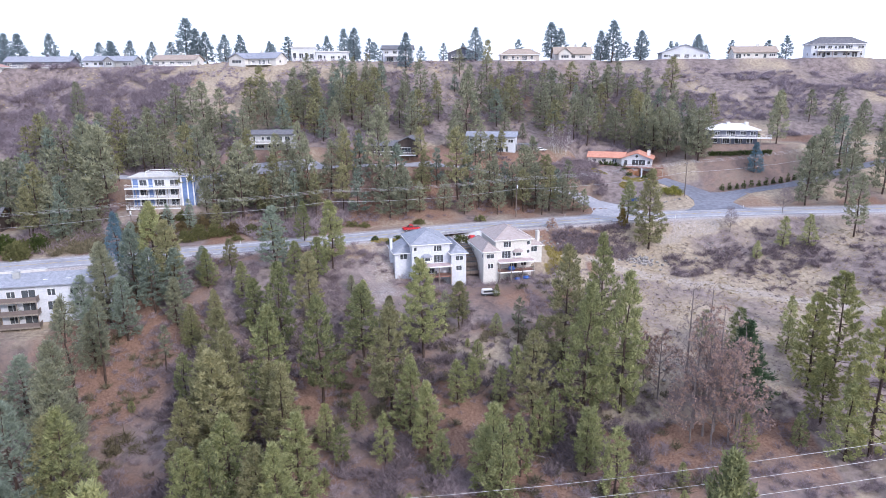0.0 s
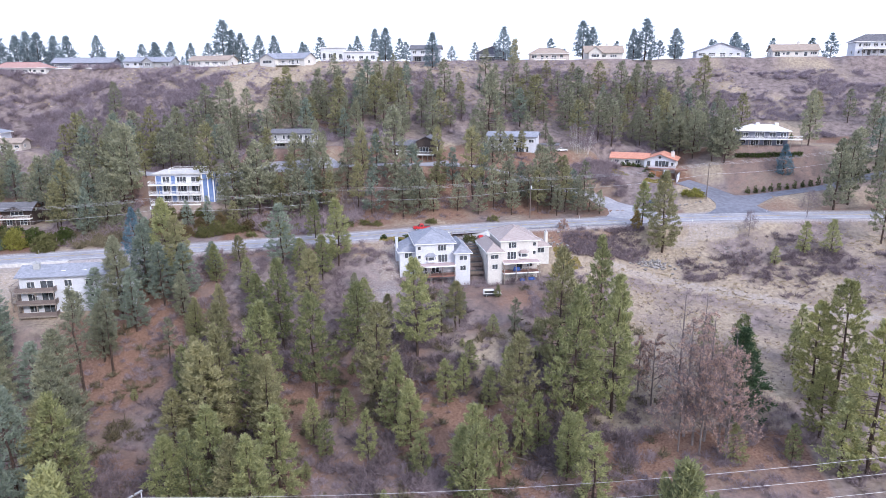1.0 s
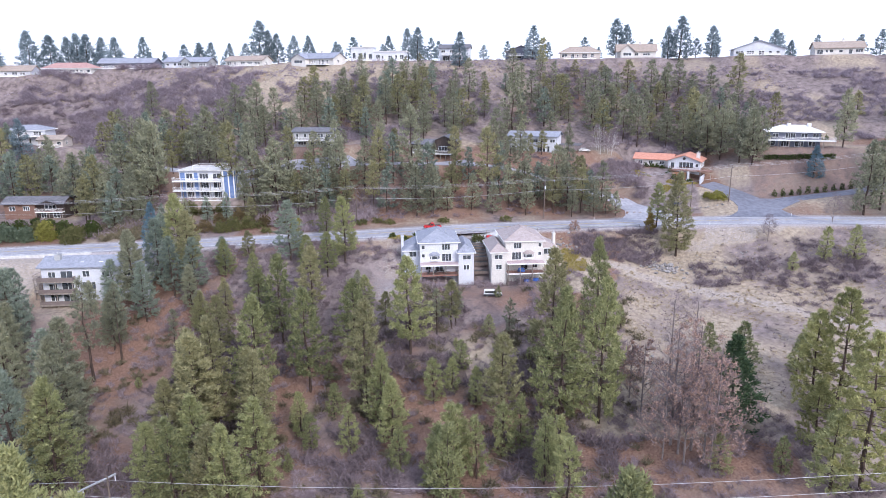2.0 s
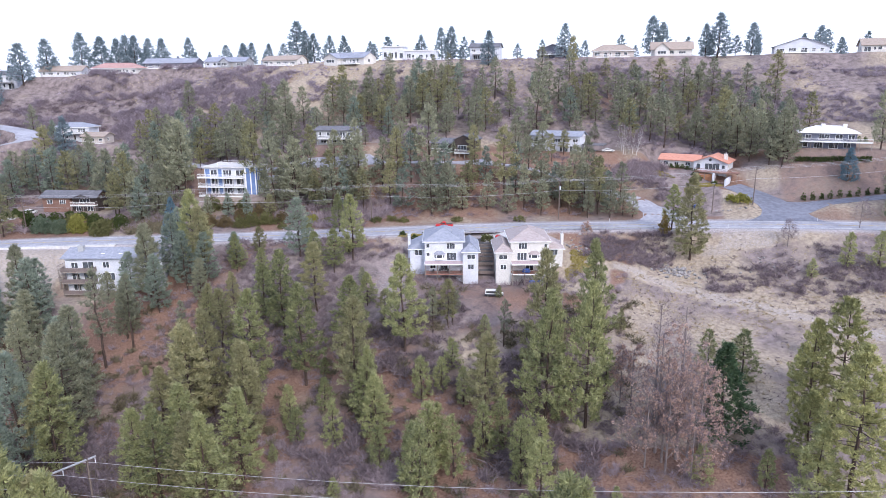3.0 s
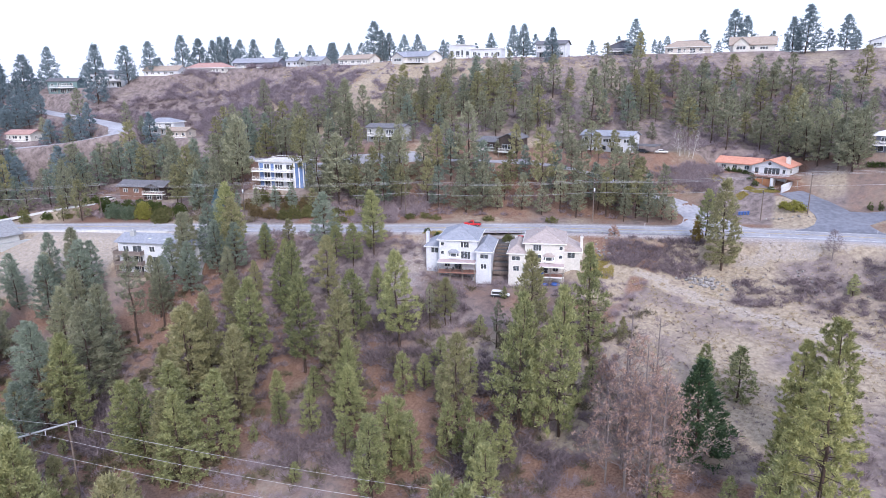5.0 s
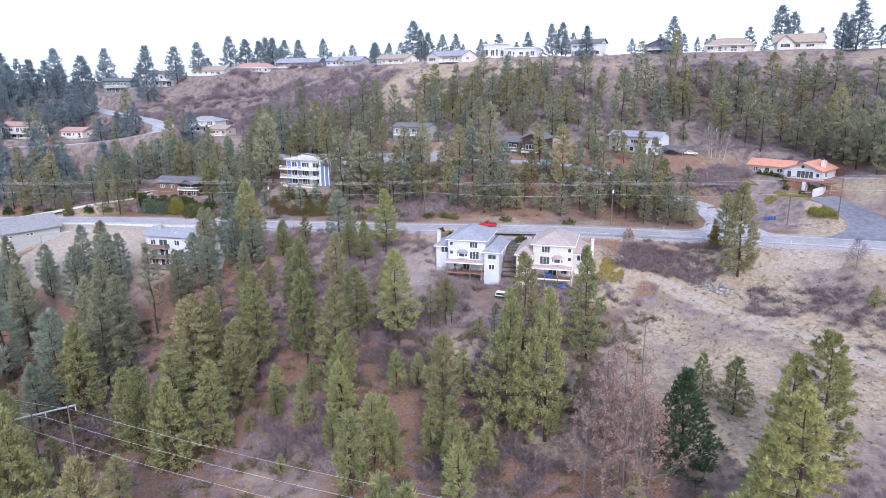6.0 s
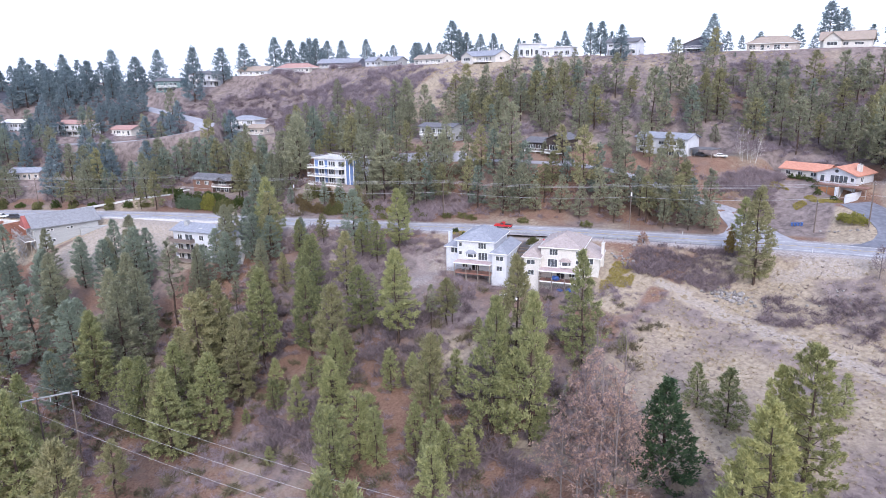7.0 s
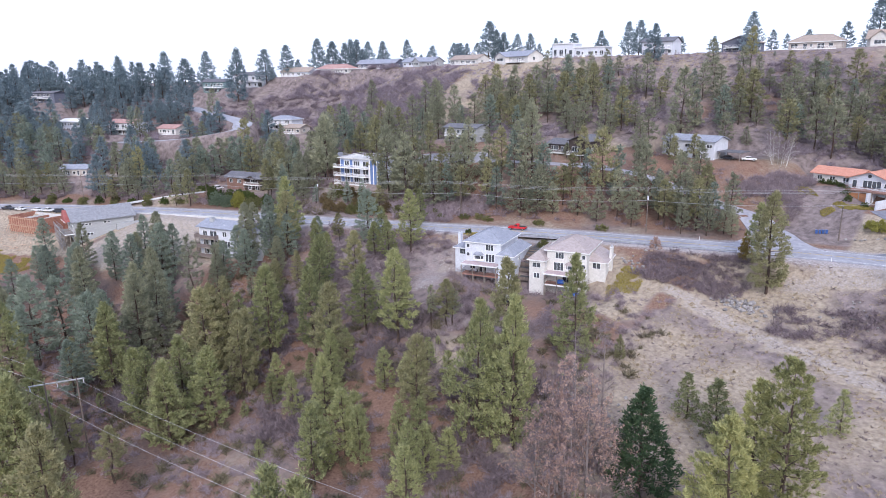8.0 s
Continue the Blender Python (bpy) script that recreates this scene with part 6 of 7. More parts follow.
thicket("underbrush", "dark mauve thicket in the hollow of the near slope", 62, spots_in(62, -75, 40, -95, -40, 500, 0.7, 1.6, 16, 0.05), DARK_TWIGS, 1.9, 70, 0.045)
thicket("brush_pile", "tangled grey brush pile on the near slope", 51, [(3 + 4.5 * math.cos(i * 2.4) * (i / 40) ** 0.5, 107 + 3.0 * math.sin(i * 2.4) * (i / 40) ** 0.5, 1.0 + 0.3 * math.sin(i)) for i in range(40)], TWIGS, 1.9, 90, 0.04, 1.0)
thicket("dry_grass", "tufts of dry straw-coloured grass", 10, spots_in(10, 28, 130, -85, -8, 4200, 0.5, 1.2, 12, -0.2), STRAW, 0.42, 14, 0.03, 0.8)
thicket("dry_weeds", "low mauve-brown weeds over the field", 31, spots_in(31, 30, 132, -85, -8, 1500, 0.4, 1.2, 16, -0.15), TWIGS, 0.55, 20, 0.025, 0.9)
thicket("dry_weeds", "pale straw-grey dead weeds in patches over the field", 33, spots_in(33, 36, 128, -70, -14, 1800, 0.5, 1.3, 9, 0.05), STRAW, 0.5, 16, 0.035, 0.9)
thicket("dry_grass", "tufts of dry grass on the slope below the rim", 12, spots_between(12, -230, 120, 286, 334, 2600, 0.6, 1.5, 12, -0.3), STRAW, 0.55, 12, 0.05, 0.8)


def bare_tree(name, seed, x, y, high, bark, label, leaf=None, reach=0.26, twig=1.0, stout=1.0, tilt=(0, 0)):
    """A leafless tree: a forked trunk and ever finer limbs, with dead leaves where given."""
    rng = random.Random(seed)
    t = thing(name, pose(x, y, on_land(x, y), *tilt), label, "tree")
    bm, tips = bmesh.new(), []

    def grow(p, d, length, r, depth):
        e = p + d * length
        rod(bm, p, e, r, r * 0.65, 5 if depth > 2 else 3)
        if depth == 0:
            tips.append((tuple(e), tuple(d)))
            return
        for _ in range(3 if depth > 1 else 4):
            w = Vector((rng.gauss(0, 1), rng.gauss(0, 1), rng.gauss(0.3, 0.6))).normalized()
            grow(p.lerp(e, rng.uniform(0.55, 1.0)), (d * 0.9 + w * 0.62).normalized(), length * rng.uniform(0.5, 0.75), r * 0.5, depth - 1)

    z = 0.0
    steps = 7
    for i in range(steps):
        r = (high * 0.011 * (1 - i / (steps + 1)) + 0.03) * stout
        rod(bm, (0, 0, z - (0.6 if i == 0 else 0)), (0, 0, z + high / steps), r, r * 0.86, 6)
        if i > 0:
            for _ in range(4):
                a = rng.uniform(0, 6.283)
                grow(Vector((0, 0, z + rng.uniform(0, high / steps))), Vector((math.cos(a), math.sin(a), rng.uniform(0.3, 1.0))).normalized(), high * reach * (1.1 - i / steps) * rng.uniform(0.5, 1.0), r * 0.45, 2)
        z += high / steps
    part("trunk", bm, bark, t)
    g = np.random.default_rng(seed)
    c, o = np.array([p for p, d in tips]), np.array([d for p, d in tips])
    triangles("fine_twig", blades(g, c, o, 5 if leaf else 4, 0.8 * twig, 0.022 * twig, 0.6, 0.2), TWIGS, t)
    if leaf:
        triangles("dead_leaves", blades(g, c, o, 5, 0.34, 0.12, 0.9, -0.1), leaf, t)
    return t


bare_tree("bare_tree", 1, 50.2, 126.1, 26.5, GREY_BARK, "tall leafless grey tree with thin limbs", None, 0.16)
bare_tree("bare_tree", 2, 54.8, 127.6, 25, GREY_BARK, "tall leafless grey tree with thin limbs", None, 0.15)
for i, (x, y, h) in enumerate(((54, 119.5, 25), (57.5, 117.5, 22), (50.5, 121, 24), (52, 115.5, 18), (56, 113, 14), (48.5, 117, 15), (58.5, 121, 15), (54.5, 124, 19), (46, 130, 15), (44, 134, 12), (51.5, 118.5, 21), (55.5, 116, 19))):
    bare_tree("oak_tree", 30 + i, x, y, h, GREY_BARK, "slender oak that still holds rust-brown dead leaves", DEAD_LEAF, 0.3)
for i in range(9):
    bare_tree("birch_tree", 10 + i, 43.2 + 0.7 * i + 0.4 * math.sin(i * 3), 266.5 + 1.2 * math.cos(i * 2), 9.5 + 1.8 * math.sin(i), WHITE_BARK, "leafless white-stemmed birch in a clump", None, 0.2, 0.8, 0.45, (6 * math.cos(i * 1.7), 2.6 * (i - 4)))
bare_tree("bare_tree", 20, 108, 208, 8, GREY_BARK, "wide leafless shrub tree beside the road", None, 0.4)
bare_tree("bare_tree", 21, 88, 199, 7, GREY_BARK, "small leafless tree below the road", None, 0.35)


def leafy(name, label, category, x, y, rx, ry, high, material, n=60, needle=0.34, turn=0.0, squared=False, group="", z=None):
    """A leafy shrub or a clipped hedge: clumps of small leaves over a dome or a box, on a few short stems."""
    g = np.random.default_rng(int(abs(x * 31 + y * 17)))
    t = thing(name, pose(x, y, on_land(x, y) if z is None else z, 0, 0, turn), label, category, group)
    if squared:
        c = np.stack((g.uniform(-rx, rx, n), g.uniform(-ry, ry, n), g.uniform(0.1, high, n)), 1)
        o = np.stack((c[:, 0] / rx, c[:, 1] / ry, np.ones(n) * 0.4), 1)
    else:
        d = g.normal(0, 1, (n, 3))
        d[:, 2] = np.abs(d[:, 2])
        d /= np.linalg.norm(d, axis=1)[:, None]
        d *= g.uniform(0.45, 1.0, (n, 1))
        c = d * np.array((rx, ry, high)) + np.array((0, 0, 0.1))
        o = d
    bm = bmesh.new()
    for i in range(4):
        rod(bm, (0, 0, -0.2), tuple(c[i % n] * 0.7), 0.05, 0.02, 4)
    part("stem", bm, BARK, t)
    triangles("foliage", blades(g, c, o, 14, needle, needle * 0.32, 0.8, 0.2), material, t)
    return t


# garden shrubs and hedges
for x, y, r in ((60.5, 257.3, 1.0), (62.5, 256.6, 1.0), (64.5, 255.8, 1.1), (66.3, 254.8, 1.0), (68.2, 251.0, 1.5), (69.4, 247.5, 1.3), (74.0, 243.6, 1.0)):
    leafy("round_shrub", "clipped round green shrub before the orange-roofed house", "shrub", x, y, r, r, r * 1.5, HEDGE, 50, 0.28, group="round shrubs")
leafy("broad_shrub", "broad yellow-green shrub on a rock-edged island", "shrub", 80.5, 229.5, 3.4, 2.4, 2.8, YELLOW_SHRUB, 200, 0.4)
leafy("broad_shrub", "broad yellow-green shrub beside the driveway", "shrub", 77.5, 231.0, 1.8, 1.6, 1.8, YELLOW_SHRUB, 80, 0.36)
for i in range(22):
    x = 100.5 + 2.6 * i
    y = 237.6 + max(0.0, x - 123) * 0.26
    leafy("columnar_cypress", "narrow dark green columnar cypress in a row", "shrub", x, y, 0.8, 0.8, 2.6 + 0.5 * math.sin(i * 2.3), HEDGE, 42, 0.26, group="columnar cypresses")
for i in range(8):
    leafy("hedge", "long clipped dark green hedge below the grey house", "hedge", 101.5 + 2.7 * i, 251.6 - 0.47 * i, 1.5, 0.8, 1.6, HEDGE, 80, 0.3, -10, True, group="hedge")
for i in range(12):
    leafy("columnar_cypress", "small dark cypress behind the grey house", "shrub", 104 + 2.0 * i, 272 - 0.3 * i, 0.7, 0.7, 2.6, HEDGE, 36, 0.3, group="cypresses behind the house")
for x, y, r, h in ((-158, 184, 2.6, 2.6), (-153, 183.5, 2.8, 2.8), (-148, 184.5, 2.6, 2.4), (-143, 185.5, 2.8, 3.0), (-138, 187, 2.6, 3.2), (-134, 187.5, 2.4, 2.8), (-163, 184, 2.2, 2.2), (-146, 181.5, 2.0, 1.8)):
    leafy("juniper_shrub", "wide dark green juniper below the brown house", "shrub", x, y, r, r * 0.8, h, HEDGE, 110, 0.42, group="junipers")
for x, y, r, h, m, words in ((-142, 178.6, 4.4, 5.4, BLUE_SHRUB, "tall blue-green shrub on the bank above the highway"), (-135.9, 179.5, 3.6, 4.6, BLUE_SHRUB, "tall blue-green shrub on the bank above the highway"),
                             (-130.2, 181.0, 3.6, 6.2, YELLOW_SHRUB, "tall yellow-green shrub below the brown house"), (-125.6, 184.0, 3.2, 5.6, HEDGE, "tall dark green shrub below the brown house"),
                             (-120.8, 184.0, 2.8, 4.2, OLIVE, "olive-green shrub on the bank above the highway"), (-116.9, 185.2, 3.0, 5.4, HEDGE, "tall dark green shrub on the bank above the highway"),
                             (-148.4, 180.4, 3.0, 4.2, HEDGE, "dark green shrub on the bank above the highway"), (-119.8, 179.2, 3.8, 5.2, OLIVE, "broad olive-green shrub close behind the highway"),
                             (-134.6, 183.8, 2.6, 4.6, OLIVE, "olive-green shrub below the brown house")):
    leafy("bank_shrub", words, "shrub", x, y, r, r * 0.8, h, m, int(52 * r + 22 * h), 0.46, group="bank shrubs")
for x, y, r, h, m in ((-88.4, 192.4, 3.2, 4.2, RUSSET), (-82.8, 192.6, 3.0, 3.6, RUSSET), (-77.3, 193.0, 2.8, 3.6, OLIVE), (-73.6, 194.6, 2.9, 4.6, OLIVE), (-69.4, 196.6, 2.8, 4.2, OLIVE),
                      (-65.0, 198.4, 2.6, 3.6, RUSSET), (-91.4, 199.6, 3.2, 5.0, OLIVE), (-86.4, 201.6, 2.8, 3.6, RUSSET), (-81.4, 203.0, 2.6, 3.4, OLIVE), (-59.3, 198.8, 2.4, 3.2, OLIVE),
                      (-54.6, 199.8, 2.2, 2.6, YELLOW_SHRUB), (-94.2, 195.2, 2.8, 3.8, RUSSET), (-79.8, 198.2, 2.6, 3.0, RUSSET), (-74.4, 200.6, 2.6, 3.4, RUSSET)):
    leafy("bank_shrub", "russet and fading shrub on the bank below the condominium" if m == RUSSET else "olive-green shrub on the bank below the condominium", "shrub", x, y, r, r * 0.85, h, m, int(46 * r + 16 * h), 0.40, group="shrubs below the condominium")
for i in range(14):
    x = -226 + 5.2 * i
    leafy("juniper_shrub", "broad dark green evergreen shrub beside the highway", "shrub", x, float(road_y(x)) + 11 + 3 * math.sin(i * 2.1), 2.2, 2.0, 2.4 + 0.9 * math.sin(i * 1.3), OLIVE if i % 3 else HEDGE, 90, 0.42, group="roadside evergreens")
leafy("garden_shrub", "broad yellow-green garden shrub between two houses", "shrub", 5.6, 189.2, 2.2, 1.7, 2.0, OLIVE, 110, 0.32, group="garden shrubs")
for x, y in ((4.2, 192.0), (-13.5, 191), (-15.5, 186), (-20, 188)):
    leafy("garden_shrub", "small green garden shrub beside a white house", "shrub", x, y, 1.1, 1.0, 1.4, HEDGE, 46, 0.3, group="garden shrubs")
for x, y, r in ((-42, 201, 1.6), (-46, 203, 1.9), (-50, 200, 1.7), (-34, 204, 1.6), (-29, 206, 1.8), (-66, 197, 1.9), (-71, 196, 1.6), (-58, 199, 2.0), (-76, 193, 1.7), (-55, 195, 1.8), (-8, 208.5, 1.6), (12, 212, 1.8), (-62, 193, 1.5), (-25, 205, 1.4)):
    leafy("roadside_shrub", "olive green shrub on the road bank", "shrub", x, y, r * 1.3, r, r * 1.1, OLIVE, 60, 0.36, group="roadside shrubs")
leafy("larch_sapling", "golden-brown sapling below the road", "shrub", 55.5, 201.5, 1.6, 1.5, 6.5, NEEDLES_GOLD, 130, 0.4)
leafy("larch_sapling", "rust-brown leafless bush by the guard rail", "shrub", 33.5, 200.2, 1.8, 1.6, 3.2, DEAD_LEAF, 70, 0.3)


def lawn(x, y, rx, ry, turn, label):
    """A patch of short winter grass."""
    g = np.random.default_rng(int(abs(x * 13 + y)))
    k = int(rx * ry * 120)
    a, r = g.uniform(0, 6.283, k), np.sqrt(g.uniform(0, 1, k))
    u, v = rx * r * np.cos(a), ry * r * np.sin(a)
    c, s = math.cos(radians(turn)), math.sin(radians(turn))
    px, py = x + u * c - v * s, y + u * s + v * c
    base = np.array([(p, q, on_land(p, q) + 0.05) for p, q in zip(px, py) if patch(p, q, 5.0, 9) > -0.12 + 0.5 * (((p - x) / rx) ** 2 + ((q - y) / ry) ** 2 - 0.55)])
    k = len(base)
    o = np.tile((0, 0, 1.0), (k, 1))
    return tagged(triangles("lawn_grass", blades(g, base, o, 3, 0.3, 0.08, 0.6, 0.6), LAWN), label, "grass", kind="stuff")


lawn(32.5, 183.5, 4.2, 7.0, 14, "yellow-green winter lawn beside the cream house")
lawn(-17, 188, 4.5, 2.5, 30, "pale yellow lawn beside the white house")
lawn(-172, 108, 16, 6, 15, "strip of green grass below the building site")
lawn(72.5, 243, 10, 3.2, -38, "straw-yellow grass strip below the orange-roofed house")
lawn(57, 250.5, 8, 2.4, -44, "straw-yellow grass edge above the side street")
lawn(65, 241, 6, 2.2, -56, "straw-yellow grass edge above the side street")


# ---- poles, wires, rails, vehicles and small things ----
def utility_pole(x, y, high, turn, label="tall wooden utility pole with a crossarm and a transformer", transformer=True):
    z = on_land(x, y)
    p = thing("utility_pole", pose(x, y, z, 0, 0, turn), label, "utility pole", "poles along the highway")
    bm = bmesh.new()
    rod(bm, (0, 0, -0.8), (0, 0, high), 0.19, 0.12, 9)
    part("pole", bm, POLE_WOOD, p)
    part("crossarm", boxes((-0.06, 0.06, -1.25, 1.25, high - 0.75, high - 0.6)), POLE_WOOD, p)
    for y0 in (-1.1, 0.0, 1.1):
        ins = bmesh.new()
        rod(ins, (0, y0, high - 0.6 if y0 else high), (0, y0, high - 0.35 if y0 else high + 0.25), 0.06, 0.05, 6)
        part("insulator", ins, GREY_WALL, p)
    if transformer:
        tr = bmesh.new()
        rod(tr, (0.1, -0.42, high - 3.3), (0.1, -0.42, high - 2.3), 0.24, 0.24, 10)
        part("transformer", tr, STUCCO, p)
    return Vector((x, y, z + high))


def wire(a, b, sag, name="power_line", r=0.022, label="thin sagging power line between poles"):
    bm = bmesh.new()
    k, last = 16, None
    way = (Vector(b) - Vector(a)).normalized()
    side = Vector((-way.y, way.x, 0)).normalized() * r
    for i in range(k + 1):
        f = i / k
        q = Vector(a).lerp(Vector(b), f) - Vector((0, 0, 4 * sag * f * (1 - f)))
        ring = [bm.verts.new(q + o) for o in (side, Vector((0, 0, r)), -side, Vector((0, 0, -r)))]
        if last:
            for j in range(4):
                bm.faces.new((last[j], last[(j + 1) % 4], ring[(j + 1) % 4], ring[j]))
        last = ring
    return tagged(part(name, bm, WIRE), label, "power line", "power lines")


POLES = ((-262, 128, 12), (-204, 152, 12.2), (-147.5, 177.5, 12.2), (-91.6, 190, 12.5), (-35.7, 204.3, 12.2), (24, 216, 13.1), (83.7, 228.2, 12), (140, 232, 12.4), (200, 226, 12.4))
tops = []
for i, (x, y, h) in enumerate(POLES):
    tops.append(utility_pole(x, y, h, 14, transformer=i in (3, 5, 7)))
for a, b in zip(tops, tops[1:]):
    for dy, dz, r in ((-1.1, -0.35, 0.022), (0, 0.25, 0.022), (1.1, -0.35, 0.022), (0, -3.6, 0.035)):
        off = Vector((-0.24 * dy, 0.97 * dy, dz))
        wire(a + off, b + off, 0.9 if dz > -1 else 1.2, r=r)
utility_pole(71.5, 226, 9, 14, "slim wooden service pole by the driveway", False)

# the H-frame pylon on the near slope and its three lines
hz = min(on_land(-42.5, 81), on_land(-38.5, 73.5))
pylon = thing("pylon", pose(-40.5, 77.3, 0, 0, 0, -27), "wooden H-frame pylon with a pale steel crossarm", "pylon")
for v in (-2.2, 3.6):
    leg = bmesh.new()
    w = pylon.matrix_basis @ Vector((0, v, 0))
    rod(leg, (0, v, on_land(w.x, w.y) - 0.8), (0, v, 3.9), 0.21, 0.14, 9)
    part("leg", leg, POLE_WOOD, pylon)
part("crossarm", bevelled(boxes((-0.12, 0.12, -5.0, 5.0, 3.45, 3.7)), 0.02), STEEL, pylon)
for v in (-4.8, 0, 4.8):
    ins = bmesh.new()
    rod(ins, (0, v, 3.45), (0, v, 2.5), 0.09, 0.07, 8)
    part("insulator", ins, STUCCO, pylon)
for v in (-4.8, 0, 4.8):
    a = pylon.matrix_basis @ Vector((0, v, 2.5))
    for reach, turn, rise, sag in ((220, 4, 29, 7.3), (-160, 8, 6, 4)):
        b = a + Vector((reach * math.cos(radians(turn)), reach * math.sin(radians(turn)), rise))
        wire(a, b, sag, r=0.03, label="pale transmission line over the near slope")

# guard rail along the downhill side of the highway
rail_m = thing("guard_rail", pose(0, 0, 0), "galvanised steel guard rail beside the highway", "guard rail")
rx = np.arange(-8, 56, 3.8)
edge = []
for x in rx:
    y = float(road_y(x)) - 5.9
    edge.append((x, y, float(road_z(x)) + 0.1))
for a, b in zip(edge, edge[1:]):
    beam = bmesh.new()
    w = [(0.0, 0.40), (0.06, 0.46), (0.06, 0.54), (0.0, 0.60), (0.06, 0.66), (0.06, 0.74), (0.0, 0.80), (-0.03, 0.60)]
    ends = [[beam.verts.new((p[0], p[1] - d, p[2] + h)) for d, h in w] for p in (a, b)]
    for i in range(8):
        beam.faces.new((ends[0][i], ends[0][(i + 1) % 8], ends[1][(i + 1) % 8], ends[1][i]))
    for e in ends:
        beam.faces.new(e)
    bmesh.ops.recalc_face_normals(beam, faces=beam.faces[:])
    part("rail", beam, STEEL, rail_m)
for a in edge:
    part("post", boxes((a[0] - 0.08, a[0] + 0.08, a[1] + 0.08, a[1] + 0.2, a[2] - 0.6, a[2] + 0.75)), GREY_WOOD, rail_m)


def car(x, y, turn, colour, label, kind_of="suv", lower=None, z=None, pitch=0.0):
    """A car: shaped body, cabin with glass, four wheels, lamps and bumpers. kind_of: suv, sedan or pickup."""
    at = on_land(x, y) + 0.02 if z is None else z
    c = thing("car" if kind_of != "pickup" else "pickup_truck", pose(x, y, at, 0, pitch, turn), label, "car")
    length, wide, sill, belt, top = {"suv": (4.7, 1.85, 0.42, 1.0, 1.75), "sedan": (4.6, 1.78, 0.36, 0.88, 1.42), "pickup": (5.4, 1.95, 0.5, 1.08, 1.82)}[kind_of]
    hl, hw = length / 2, wide / 2
    bm = bmesh.new()
    nose = belt - (0.12 if kind_of == "sedan" else 0.06)
    poly_solid(bm, [(-hl, sill + 0.1), (-hl + 0.12, sill), (hl - 0.12, sill), (hl, sill + 0.12), (hl, nose - 0.12), (hl - 0.25, nose), (0.9, belt), (-hl + 0.1, belt), (-hl, belt - 0.15)], -hw, hw)
    bevelled(bm, 0.07, 2)
    part("body", bm, colour, c)
    if lower:
        part("side_panel", boxes((-hl + 0.05, hl - 0.05, -hw - 0.015, -hw + 0.02, sill, sill + 0.4), (-hl + 0.05, hl - 0.05, hw - 0.02, hw + 0.015, sill, sill + 0.4)), lower, c)
    back = {"suv": -hl + 0.08, "sedan": -hl + 0.75, "pickup": -0.55}[kind_of]
    cab = bmesh.new()
    poly_solid(cab, [(back, belt - 0.02), (1.15, belt - 0.02), (0.45, top - 0.06), (0.25, top), (back + (0.65 if kind_of == "sedan" else 0.2), top), (back + (0.5 if kind_of == "sedan" else 0.1), top - 0.06)], -hw + 0.12, hw - 0.12)
    bevelled(cab, 0.05, 2)
    cabin = part("cabin", cab, colour, c)
    gl = bmesh.new()
    poly_solid(gl, [(back + 0.3, belt + 0.06), (0.95, belt + 0.06), (0.42, top - 0.14), (back + (0.62 if kind_of == "sedan" else 0.32), top - 0.14)], -hw + 0.105, hw - 0.105)
    part("side_glass", gl, DARK_TRIM, cabin)
    ws = bmesh.new()
    q = [ws.verts.new(p) for p in ((1.13, -hw + 0.22, belt + 0.04), (1.13, hw - 0.22, belt + 0.04), (0.53, hw - 0.28, top - 0.12), (0.53, -hw + 0.28, top - 0.12))]
    ws.faces.new(q)
    ring = bmesh.ops.extrude_face_region(ws, geom=ws.faces[:])
    bmesh.ops.translate(ws, verts=[e for e in ring["geom"] if isinstance(e, bmesh.types.BMVert)], vec=(0.06, 0, 0.05))
    part("windscreen", ws, DARK_TRIM, cabin)
    if kind_of == "pickup":
        part("load_bed", boxes((-hl + 0.15, back - 0.1, -hw + 0.15, hw - 0.15, belt - 0.02, belt + 0.02)), DARK_TRIM, c)
    for wx in (-hl + 0.85, hl - 0.9):
        for wy in (-hw + 0.02, hw - 0.02):
            wb = bmesh.new()
            rod(wb, (wx, wy - 0.11, 0.34), (wx, wy + 0.11, 0.34), 0.34, 0.34, 14)
            wheel = part("wheel", wb, TYRE, c)
            rb = bmesh.new()
            s = 0.115 if wy > 0 else -0.115
            rod(rb, (wx, wy, 0.34), (wx, wy + s, 0.34), 0.2, 0.2, 10)
            part("rim", rb, CHROME, wheel)
    for wy in (-hw + 0.3, hw - 0.3):
        part("headlight", boxes((hl - 0.04, hl + 0.02, wy - 0.18, wy + 0.18, nose - 0.3, nose - 0.14)), LAMP_GLASS, c)
        part("tail_light", boxes((-hl - 0.02, -hl + 0.04, wy - 0.12, wy + 0.12, belt - 0.4, belt - 0.15)), TAIL_RED, c)
    for bx in (hl + 0.015, -hl - 0.015):
        part("bumper", bevelled(boxes((bx - 0.065, bx + 0.065, -hw + 0.1, hw - 0.1, sill, sill + 0.2)), 0.02), DARK_TRIM, c)
    return c


def road_car(x, lane, way, *rest):
    """A car on the highway; lane: metres from the centre line, way: 1 to the right, -1 to the left."""
    slope = math.degrees(math.atan2(float(road_y(x + 3) - road_y(x - 3)), 6))
    return car(x, float(road_y(x)) + lane, slope + (0 if way > 0 else 180), *rest, z=float(road_z(x)) + 0.24)


